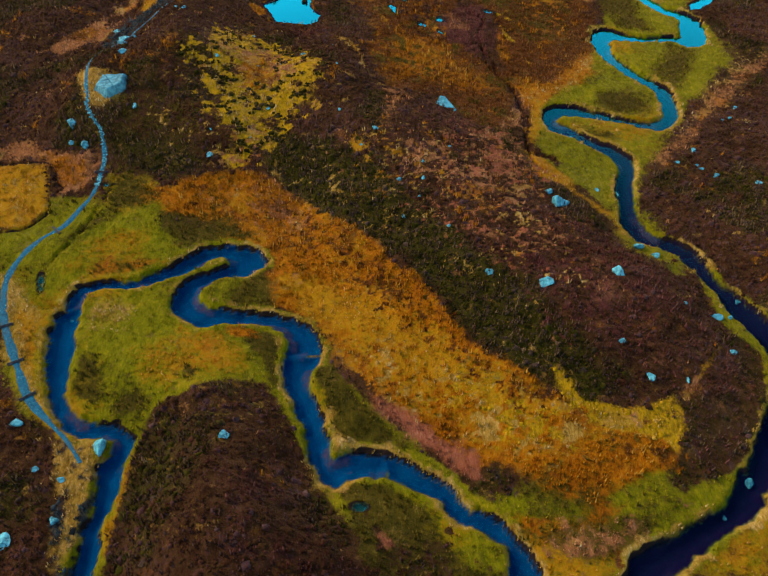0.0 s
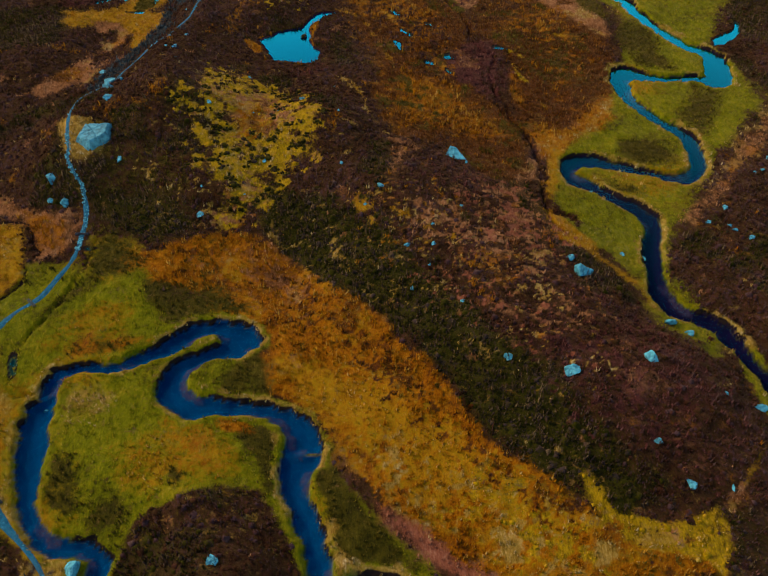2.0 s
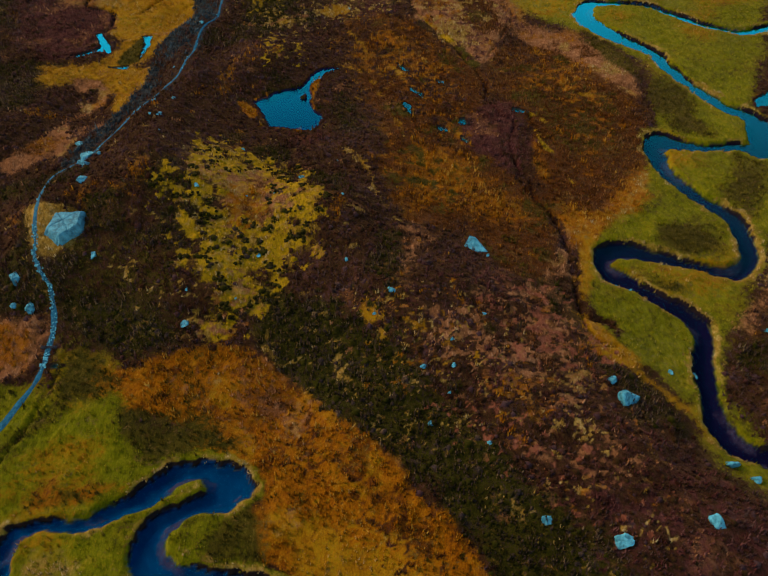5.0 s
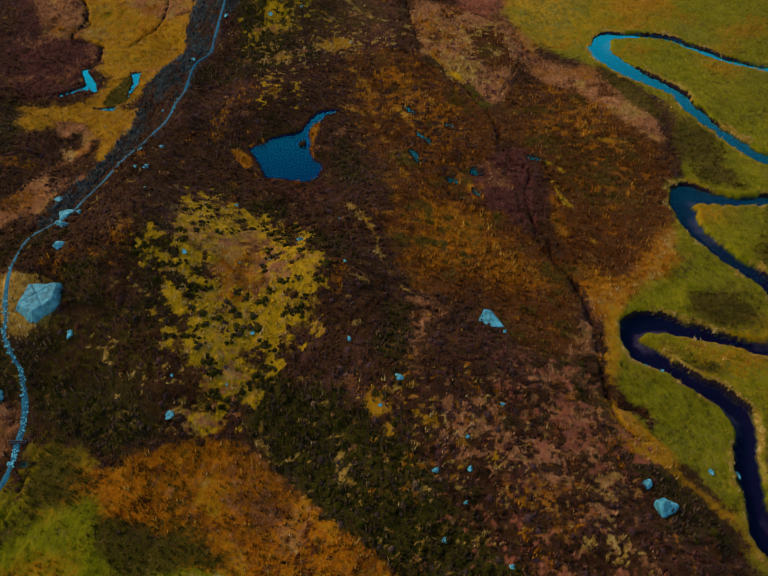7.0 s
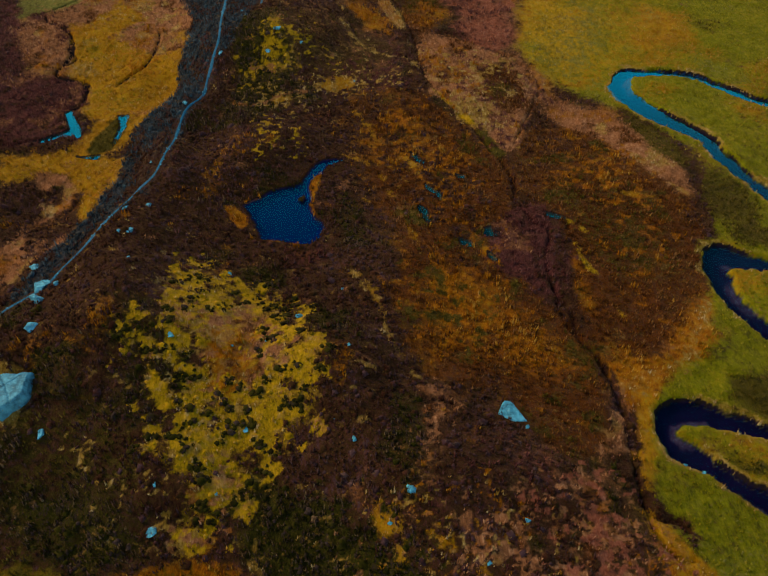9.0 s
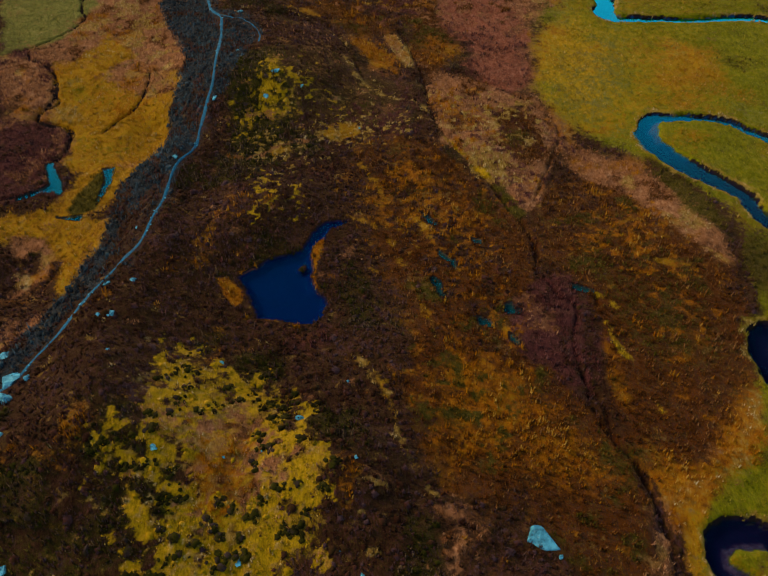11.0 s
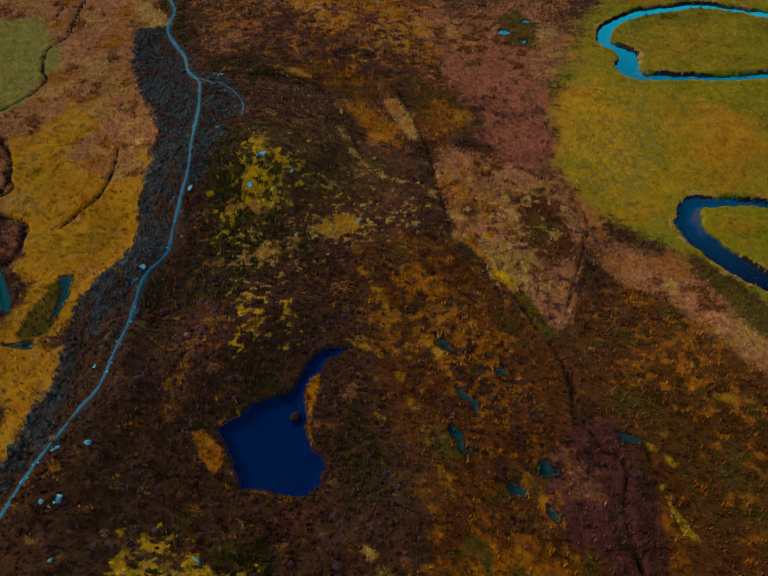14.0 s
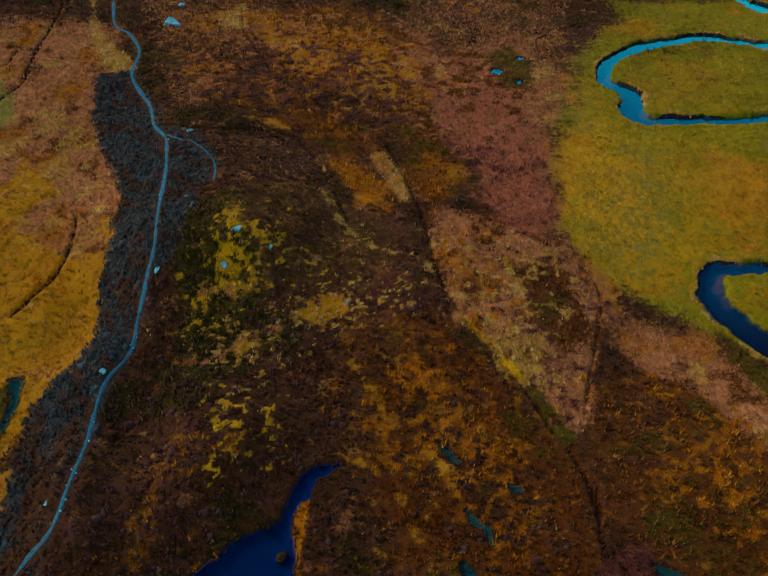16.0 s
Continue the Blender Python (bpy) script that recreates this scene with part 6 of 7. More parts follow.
ditch(0.18, [(-52.1, 83), (-46, 83.1), (-44.2, 81.2), (-43.1, 78.9), (-41.9, 77.6)], 0.9)
ditch(0.18, [(-47.5, 69.5), (-44.7, 70.4), (-43, 72.7), (-43, 75.8)], 0.9)
ditch(0.25, [(19.4, 103.6), (20.4, 97.7), (20.3, 93.1), (20, 85.4), (21.4, 81.3), (23.3, 81.1)])
ditch(0.2, [(-33.9, 192.1), (-27.7, 189.2), (-22.4, 190.2), (-16.9, 191.1), (-12.8, 187.1), (-9.4, 177.4), (-7.8, 171.7)])


def hollow(depth, brim, floor, shelf):
    """Sinks a basin where depth is positive, with its water at brim."""
    global Z, PEAT, BED
    near = np.exp(-(np.maximum(-depth, 0) / shelf) ** 2)
    Z = Z * (1 - near) + np.maximum(np.minimum(Z, brim + 0.2 + 0.08 * np.maximum(-depth, 0)), brim + 0.14) * near
    Z = np.where(depth > 0, brim - 0.08 - floor * smooth(0.0, 1.0, depth), Z)
    BED = np.maximum(BED, smooth(-0.05, 0.1, depth))
    PEAT = np.maximum(PEAT, 0.8 * smooth(-0.45, -0.1, depth) * (depth < 0.02))


where, depth = inside(POND, 8.0)
pond_depth = np.full(GX.shape, -99.0)
pond_depth[where] = depth + 0.12 + 0.5 * EDGE[where] - 2.4 * np.exp(-((GX[where] - -14.2) ** 2 + (GY[where] - 129) ** 2) / 0.3)
hollow(pond_depth, POND_LEVEL, 0.5, 4.5)
POOL_LEVELS = []


def pool(d):
    """A small pool where d is positive, brim-full."""
    brim = float(np.median(Z[d > -0.1])) - 0.12
    hollow(d, brim, 0.3, 0.7)
    POOL_LEVELS.append((d, brim))
    np.maximum(WEED, (d > -0.4) * 0.9, out=WEED)


for px, py, rx, ry, turn in POOLS:
    rx, ry = 0.62 * rx, 0.62 * ry
    c, s = math.cos(radians(turn)), math.sin(radians(turn))
    u, v = (GX - px) * c + (GY - py) * s, -(GX - px) * s + (GY - py) * c
    pool(np.maximum((1 - np.hypot(u / rx, v / ry)) * min(rx, ry) + 1.2 * EDGE * min(1.0, min(rx, ry)), -99.0))
for outline in (OXBOW, WEST_POOL, SEDGE_POOL, SILT_POOL, *BOG_POOLS):
    where, depth = inside(outline, 3.0)
    d = np.full(GX.shape, -99.0)
    d[where] = depth - 0.02 + 0.35 * EDGE[where]
    pool(d)
# the burns' channels
inner = smooth(0.46, 0.0, BURN)
Z = np.where(BURN < 0.55, Z * (1 - inner) + (level - 0.10) * inner, Z)
Z = np.where(BURN < 0, level - 0.10 - 0.45 * smooth(0.0, -0.9, BURN), Z)
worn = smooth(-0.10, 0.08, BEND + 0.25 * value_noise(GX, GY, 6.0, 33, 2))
# peat mostly on banks that face south, the side the camera looks at
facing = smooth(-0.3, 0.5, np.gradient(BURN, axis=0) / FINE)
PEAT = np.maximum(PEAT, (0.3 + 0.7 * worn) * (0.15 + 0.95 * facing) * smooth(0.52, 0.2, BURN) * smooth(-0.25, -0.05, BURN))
BED = np.maximum(BED, smooth(0.06, -0.06, BURN))
bar = smooth(-0.04, -0.18, BEND + 0.3 * value_noise(GX, GY, 5.0, 91, 2)) * smooth(-1.3, -0.4, BURN) * (BURN < 0.1)
SHOAL = np.maximum(SHOAL, 0.6 * bar)
Z = Z + 0.10 * bar * smooth(0.0, -0.4, BURN)


def height_at(x, y):
    """The ground's height, between the grid's points."""
    i, j = np.clip(np.searchsorted(XS, x) - 1, 0, NX - 2), np.clip(np.searchsorted(YS, y) - 1, 0, NY - 2)
    u, v = (x - XS[i]) / (XS[i + 1] - XS[i]), (y - YS[j]) / (YS[j + 1] - YS[j])
    return (Z[j, i] * (1 - u) + Z[j, i + 1] * u) * (1 - v) + (Z[j + 1, i] * (1 - u) + Z[j + 1, i + 1] * u) * v


def mesh_of(name, verts, faces, size, soft=True):
    """A mesh from arrays, all of whose faces have the same number of corners."""
    me = bpy.data.meshes.new(name)
    verts, faces = np.asarray(verts, np.float32), np.asarray(faces, np.int32)
    me.vertices.add(len(verts))
    me.vertices.foreach_set("co", verts.ravel())
    me.loops.add(faces.size)
    me.loops.foreach_set("vertex_index", faces.ravel())
    me.polygons.add(len(faces))
    me.polygons.foreach_set("loop_start", np.arange(0, faces.size, size, dtype=np.int32))
    me.polygons.foreach_set("loop_total", np.full(len(faces), size, np.int32))
    me.polygons.foreach_set("use_smooth", np.full(len(faces), soft, bool))
    me.update(calc_edges=True)
    me.validate()
    return me


def grid_faces(keep=None):
    j, i = np.meshgrid(np.arange(NY - 1), np.arange(NX - 1), indexing="ij")
    if keep is not None:
        pick = keep[:-1, :-1] | keep[1:, :-1] | keep[:-1, 1:] | keep[1:, 1:]
        j, i = j[pick], i[pick]
    a = (j * NX + i).ravel()
    return np.stack([a, a + 1, a + NX + 1, a + NX], 1)


me = mesh_of("ground", np.stack([GX.ravel(), GY.ravel(), Z.ravel()], 1), grid_faces(), 4)
# each cover's share over the ones before it
run = WEIGHT["heath"].copy()
for kind in KINDS[1:]:
    run = run + WEIGHT[kind]
    me.attributes.new(kind, "FLOAT", "POINT").data.foreach_set("value", (WEIGHT[kind] / np.maximum(run, 1e-4)).ravel().astype(np.float32))
# lower reach of the east burn, where the bed is coloured darker
DARK_REACH = smooth(2.0, 0.5, EAST) * smooth(168, 145, GY)
for name, values in (("peat", PEAT), ("bed", BED), ("shoal", SHOAL), ("deep", DARK_REACH), ("weed", WEED), ("tarn", (pond_depth > -0.3) * 1.0)):
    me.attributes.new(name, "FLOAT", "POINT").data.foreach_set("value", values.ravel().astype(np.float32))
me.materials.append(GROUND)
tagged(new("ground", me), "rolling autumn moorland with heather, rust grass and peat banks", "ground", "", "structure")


def water_sheet(name, keep, z, label, category):
    faces = grid_faces(keep)
    used, flat = np.unique(faces, return_inverse=True)
    zz = np.broadcast_to(z, GX.shape).ravel()[used]
    me = mesh_of(name, np.stack([GX.ravel()[used], GY.ravel()[used], zz], 1), flat.reshape(-1, 4), 4)
    me.materials.append(WATER)
    ob = tagged(new(name, me), label, category, "", "structure")
    ob.visible_shadow = False
    return ob


water_sheet("water_west_stream", WEST < 0.3, level, "narrow winding peaty stream between cut turf banks", "stream")
water_sheet("water_east_stream", EAST < 0.3, level, "winding peaty stream with wide meanders over green flats", "stream")
water_sheet("water_pond", pond_depth > -0.2, POND_LEVEL, "still dark blue pond in a heather hollow", "pond")
for d, brim in POOL_LEVELS:
    water_sheet("water_pool", d > -0.15, brim, "small bog pool among wet grass", "pool")


def ribbon(name, line, half, lift, label):
    """A worn path draped over the ground, five points wide."""
    t = np.gradient(line, axis=0)
    t /= np.linalg.norm(t, axis=1)[:, None]
    nrm = np.stack([-t[:, 1], t[:, 0]], 1)
    wob = value_noise(line[:, 0], line[:, 1], 1.8, 17, 3) * 1.3
    verts = []
    for k, s in enumerate((-1, -0.55, 0, 0.55, 1)):
        p = line + nrm * (s * (half + half * wob))[:, None]
        verts.append(np.stack([p[:, 0], p[:, 1], height_at(p[:, 0], p[:, 1]) + (lift if abs(s) < 1 else -0.02)], 1))
    verts = np.stack(verts, 1).reshape(-1, 3)
    a = (np.arange(len(line) - 1)[:, None] * 5 + np.arange(4)[None, :]).ravel()
    me = mesh_of(name, verts, np.stack([a, a + 1, a + 6, a + 5], 1), 4)
    me.materials.append(GRAVEL)
    return tagged(new(name, me), label, "path", "", "structure")


ribbon("path", way, TREAD, 0.035, "narrow grey gravel footpath worn through the moor")
ribbon("path_side", side, 0.14, 0.02, "faint side path branching off the footpath")

# ---- rocks ----
BIG_ROCKS = [
    (-39.6, 95.1, 4.4, 4.3),
]
SLAB_ROCKS = [
    (-35.0, 91.7, 0.6, 1.4), (-43.4, 89.2, 1.2, 2.2), (-40.7, 85.5, 1.0, 2.0),
]
STREAM_ROCKS = [
    (-27.3, 39.4, 1.6, 2.2), (30.8, 66.7, 1.5, 1.0), (32.4, 65.1, 1.0, 0.9), (36.7, 55.5, 1.4, 1.1), (38.4, 55.6, 0.7, 0.6),
    (34.4, 36.0, 1.1, 1.2), (31.0, 32.5, 0.5, 0.6), (-35.1, 56.2, 0.6, 0.5), (25.1, 90.9, 0.9, 0.7), (26.5, 89.8, 0.5, 0.5),
]
BIG2_ROCKS = [
    (21.9, 73.2, 2.7, 2.3),
]
WEDGE_ROCKS = [
    (8.8, 95.3, 2.8, 2.1), (-37.7, 228.2, 2.8, 1.7),
]
BOULDER0_ROCKS = [
    (-43.2, 114.5, 1.7, 1.3), (-42.7, 85.7, 1.2, 0.8), (-41.1, 110.9, 2.6, 2.5), (-40.3, 108.0, 2.0, 1.4), (-39.3, 110.7, 1.0, 0.9),
    (-38.9, 102.6, 1.6, 1.5), (-37.2, 235.1, 1.4, 1.1), (-36.2, 42.0, 1.6, 0.9), (-34.9, 123.9, 1.0, 0.6), (-33.9, 133.4, 0.5, 0.5),
    (-33.8, 117.6, 0.5, 0.5), (-33.1, 29.4, 1.3, 1.9), (-32.7, 36.8, 0.8, 0.6), (-32.7, 118.0, 1.2, 1.0), (-32.2, 124.5, 0.7, 0.7),
    (-32.0, 147.3, 0.7, 0.7), (-31.1, 112.1, 0.6, 0.4), (-30.0, 35.6, 0.8, 0.6), (-29.4, 31.6, 1.1, 0.9), (-28.9, 161.2, 0.9, 1.2),
]
BOULDER1_ROCKS = [
    (-28.9, 188.1, 1.3, 0.8), (-26.8, 172.0, 0.6, 0.5), (-24.6, 101.7, 0.8, 0.8), (-23.6, 86.7, 0.4, 0.6), (-23.4, 83.0, 1.1, 1.0),
    (-21.5, 161.4, 0.9, 1.0), (-21.0, 114.0, 0.7, 0.4), (-20.2, 165.3, 1.4, 1.3), (-18.8, 101.8, 0.4, 0.4), (-18.3, 86.3, 0.4, 0.5),
    (-16.6, 164.1, 0.8, 0.8), (-16.5, 92.8, 0.8, 1.1), (-15.5, 102.6, 0.3, 0.3), (-15.0, 38.8, 1.1, 1.1), (-12.4, 106.5, 1.0, 0.7),
    (-8.2, 93.4, 0.3, 0.4), (-8.2, 111.7, 0.4, 0.6), (-8.1, 158.4, 0.4, 0.5), (-7.0, 101.4, 0.4, 0.5), (-6.2, 91.2, 0.5, 0.8),
]
BOULDER2_ROCKS = [
    (-3.0, 82.9, 0.6, 0.5), (-1.2, 85.8, 1.0, 1.0), (2.0, 76.3, 0.8, 0.6), (2.4, 70.1, 0.6, 0.6), (4.4, 73.2, 0.5, 0.5),
    (5.0, 76.3, 0.6, 0.6), (5.0, 79.5, 0.5, 0.5), (7.7, 67.4, 0.6, 0.6), (8.7, 83.5, 0.7, 0.7), (10.2, 93.7, 0.5, 0.6),
    (11.9, 59.8, 1.1, 1.1), (17.6, 57.7, 2.0, 1.5), (21.2, 75.7, 1.2, 0.9), (24.8, 50.3, 0.9, 0.9), (26.1, 59.4, 1.4, 1.8),
    (26.9, 46.5, 1.0, 1.3), (27.9, 77.8, 0.6, 0.7), (30.7, 77.9, 0.6, 0.9), (30.8, 46.3, 0.4, 0.9), (33.0, 55.9, 0.5, 0.6),
]
BOULDER3_ROCKS = [
    (37.0, 50.4, 1.0, 0.8), (39.8, 83.2, 0.9, 0.6), (40.7, 58.9, 1.0, 0.8), (42.3, 82.7, 1.0, 0.7), (42.6, 81.6, 0.9, 0.4),
    (42.8, 86.1, 1.0, 1.4), (44.1, 80.2, 1.0, 0.7), (48.8, 77.9, 0.9, 1.0), (49.1, 93.3, 0.6, 0.5), (50.2, 93.8, 0.8, 0.6),
    (52.0, 96.6, 0.7, 0.8),
]


def rest(ob, x, y, wide, deep, high, turn):
    """Sets a rock on the ground, sunk by a fifth of its height."""
    ring = [height_at(np.float64(x + wide * 0.35 * math.cos(a)), np.float64(y + deep * 0.35 * math.sin(a))) for a in (0, 1.57, 3.14, 4.71)]
    ob.matrix_world = pose(x, y, float(min(ring)) + high * 0.22, 0, 0, turn)


def boulder(x, y, wide, deep, look_of, seed, tall=0.6, label="", group="boulders on the moor"):
    """An angular, weathered block, sunk into the turf."""
    rng = random.Random(seed)
    bm = bmesh.new()
    bmesh.ops.create_icosphere(bm, subdivisions=4 if wide > 1.8 else 3, radius=1.0)
    cuts = []
    for k in range(10):
        v = Vector((rng.gauss(0, 1), rng.gauss(0, 1), rng.gauss(0.2, 0.8))).normalized()
        cuts.append((v, rng.uniform(0.42, 0.82)))
    off = Vector((rng.uniform(0, 50), rng.uniform(0, 50), rng.uniform(0, 50)))
    crack = Vector((rng.gauss(0, 1), rng.gauss(0, 1), rng.gauss(0, 0.3))).normalized()
    high = tall * (wide + deep) * 0.5
    for v in bm.verts:
        p = v.co.copy()
        for axis, limit in cuts:
            over = p.dot(axis) - limit
            if over > 0:
                p -= axis * over * 0.98
        split = abs(p.dot(crack) + 0.15 + 0.12 * noise.noise(p * 2 + off))
        p *= 1 + 0.22 * noise.noise(p * 1.3 + off) + 0.08 * noise.noise(p * 4 + off) - 0.16 * max(0.0, 1 - split / 0.09)
        v.co = Vector((p.x * wide * 0.54, p.y * deep * 0.54, p.z * high * 0.56))
    me = bpy.data.meshes.new("boulder")
    bm.to_mesh(me)
    bm.free()
    me.materials.append(look_of)
    ob = new("boulder", me)
    rest(ob, x, y, wide, deep, high, rng.uniform(-25, 25))
    return tagged(ob, label, "boulder", group)


def great_slab(x, y, wide, deep):
    """A low, five-sided block with a gently tilted top, one long crack and a notch in its side."""
    bm = bmesh.new()
    bmesh.ops.create_grid(bm, x_segments=56, y_segments=56, size=1.0)
    high = 0.75
    sides = [(radians(a), r) for a, r in ((92, 0.82), (4, 0.84), (-42, 0.74), (-118, 0.80), (178, 0.80))]
    for v in bm.verts:
        u, w = v.co.x, v.co.y
        edge = max((u * math.cos(a) + w * math.sin(a)) / r for a, r in sides)
        edge += 0.07 * noise.noise(Vector((u * 2.2, w * 2.2, 3.0))) + 0.04 * noise.noise(Vector((u * 7, w * 7, 1.0)))
        edge += 0.10 * max(0.0, 1 - math.hypot(u + 0.78, w - 0.15) / 0.25)
        top = 1 - max(0.0, (edge - 0.80) / 0.22) ** 1.6
        line = u * math.cos(0.65) + w * math.sin(0.65) + 0.06 * noise.noise(Vector((u * 3, w * 3, 2.0)))
        top += 0.16 * max(0.0, -line) - 0.12 * max(0.0, 1 - abs(line - 0.04) / 0.05)
        top -= 0.10 * max(0.0, 1 - abs(u * math.cos(2.3) + w * math.sin(2.3) - 0.2) / 0.04)
        top += 0.10 * u - 0.12 * w + 0.05 * noise.noise(Vector((u * 2, w * 2, 8.0))) + 0.03 * noise.noise(Vector((u * 8, w * 8, 5.0)))
        v.co = Vector((u * wide * 0.58, w * deep * 0.58, high * max(top, -1.5)))
    me = bpy.data.meshes.new("boulder")
    bm.to_mesh(me)
    bm.free()
    me.materials.append(SLAB_ROCK)
    ob = new("boulder", me)
    rest(ob, x, y, wide, deep, 1.5, 0)
    return tagged(ob, "huge flat-topped cracked grey boulder beside the footpath", "boulder", "boulders on the moor")


def wedge(x, y, wide, deep):
    """A pale wedge with a sloping flat face, split from a larger block."""
    bm = bmesh.new()
    corners = [(-0.56, -0.26, 0), (-0.24, 0.46, 0), (0.12, 0.36, 0), (0.58, -0.40, 0), (0.1, -0.52, 0), (-0.44, -0.16, 0.30), (-0.20, 0.32, 0.55), (0.06, 0.24, 0.48), (0.44, -0.34, 0.16), (0.06, -0.42, 0.2)]
    bmesh.ops.convex_hull(bm, input=[bm.verts.new(p) for p in corners])
    bmesh.ops.triangulate(bm, faces=list(bm.faces))
    bmesh.ops.subdivide_edges(bm, edges=list(bm.edges), cuts=3, use_grid_fill=True)
    for v in bm.verts:
        v.co += 0.03 * noise.noise_vector(v.co * 5 + Vector((x, y, 0)))
        v.co = Vector((v.co.x * wide * 1.05, v.co.y * deep * 1.25, v.co.z * wide * 0.75 - 0.1))
    me = bpy.data.meshes.new("boulder")
    bm.to_mesh(me)
    bm.free()
    me.materials.append(ROCK)
    ob = new("boulder", me)
    rest(ob, x, y, wide, deep, 0.2, 0)
    return tagged(ob, "wedge-shaped pale granite boulder among dark heather", "boulder", "boulders on the moor")


seed = 100
for rocks in (BOULDER0_ROCKS, BOULDER1_ROCKS, BOULDER2_ROCKS, BOULDER3_ROCKS):
    for x, y, wide, deep in rocks:
        seed += 1
        text = "large pale blue-grey granite boulder sunk in heather" if wide > 1.3 else "pale grey granite boulder in the heather" if wide > 0.75 else "small pale stone half sunk in turf"
        boulder(x, y, wide, deep, ROCK, seed, 0.6, text)
for x, y, wide, deep in BIG_ROCKS:
    great_slab(x + 0.6, y + 0.2, wide * 0.92, deep * 1.15)
for x, y, wide, deep in BIG2_ROCKS:
    boulder(x, y, wide, deep, ROCK, 12, 0.75, "large angular blue-grey boulder on the heather slope")
for x, y, wide, deep in WEDGE_ROCKS:
    wedge(x, y, wide, deep)
for x, y, wide, deep in SLAB_ROCKS:
    boulder(x, y, wide, deep, ROCK, int(y), 0.8, "upright pale stone slab near the footpath")
for x, y, wide, deep in STREAM_ROCKS:
    boulder(x, y, wide, deep, ROCK, int(10 * y), 0.7, "wet blue-grey rock standing in the stream", "rocks in the streams")

def water_bar(x, y):
    """A stone cross-drain: two kerbs and the dark slot between them."""
    k = int(np.argmin(np.hypot(way[:, 0] - x, way[:, 1] - y)))
    a, b = way[max(k - 2, 0)], way[min(k + 2, len(way) - 1)]
    turn = math.degrees(math.atan2(b[1] - a[1], b[0] - a[0]))
    thing = new("water_bar")
    z = float(height_at(np.float64(way[k][0]), np.float64(way[k][1])))
    thing.matrix_world = pose(way[k][0], way[k][1], z, 0, 0, turn)
    for s in (-1, 1):
        bm = bmesh.new()
        bmesh.ops.create_cube(bm, size=1.0)
        for v in bm.verts:
            v.co = Vector((v.co.x * 0.09 + s * 0.10, v.co.y * 1.7, v.co.z * 0.3 + 0.03))
        bmesh.ops.bevel(bm, geom=list(bm.edges), offset=0.03, segments=2, affect="EDGES")
        me = bpy.data.meshes.new("kerb")
        bm.to_mesh(me)
        bm.free()
        me.materials.append(SLEEPER)
        part = new("kerb", me)
        part.parent = thing
    return tagged(thing, "dark stone drain laid across the gravel footpath", "drain", "cross-drains on the path")


for x, y in WATER_BARS:
    water_bar(x, y)

def pitching(count):
    """Pale stones set in the path's steepest stretch, and a few beyond it."""
    rng = np.random.RandomState(21)
    k = np.concatenate([rng.choice(np.flatnonzero((way[:, 1] > 78) & (way[:, 1] < 96)), count), rng.choice(len(way), count // 3)])
    x, y = way[k, 0] + rng.uniform(-0.32, 0.32, len(k)), way[k, 1] + rng.uniform(-0.15, 0.15, len(k))
    n = len(x)
    r = rng.uniform(0.06, 0.13, n)
    ring = rng.rand(n, 1) * 6.28 + np.arange(6) * np.pi / 3
    wide = r[:, None] * rng.uniform(0.75, 1.25, (n, 6))
    low = np.stack([np.cos(ring) * wide, np.sin(ring) * wide, np.full((n, 6), -0.06)], -1)
    high = np.stack([np.cos(ring) * wide * 0.8, np.sin(ring) * wide * 0.8, rng.uniform(0.05, 0.09, (n, 6))], -1)
    v = np.concatenate([low, high], 1) + np.stack([x, y, height_at(x, y)], 1)[:, None, :]
    f = [q for a in range(6) for q in ((a, (a + 1) % 6, 6 + (a + 1) % 6), (a, 6 + (a + 1) % 6, 6 + a))] + [(6, 7, 8), (6, 8, 9), (6, 9, 10), (6, 10, 11)]
    f = np.array(f)[None] + 12 * np.arange(n)[:, None, None]
    me = mesh_of("path_stones", v.reshape(-1, 3), f.reshape(-1, 3), 3, False)
    me.materials.append(ROCK)
    tagged(new("path_stones", me), "pale flat stones pitched into the gravel footpath", "stones", "", "stuff")


pitching(190)

# ---- plants: heather bushes and grass tussocks, uncounted ----
RNG = np.random.RandomState(9)


def scatter(share, per_metre, low=0.45):
    """Random spots on the open ground where the share is high."""
    count = int(per_metre * 150 * 235)
    x, y = RNG.uniform(-74, 76, count), RNG.uniform(20, 248, count)
    i, j = np.searchsorted(XS, x), np.searchsorted(YS, y)
    keep = (share[j, i] > low + 0.3 * (RNG.rand(count) - 0.5)) & (BURN[j, i] > 0.35) & (WAY[j, i] > 0.2) & (BED[j, i] < 0.05) & (SIDE[j, i] > 0.1)
    x, y = x[keep], y[keep]
    return x, y, height_at(x, y)


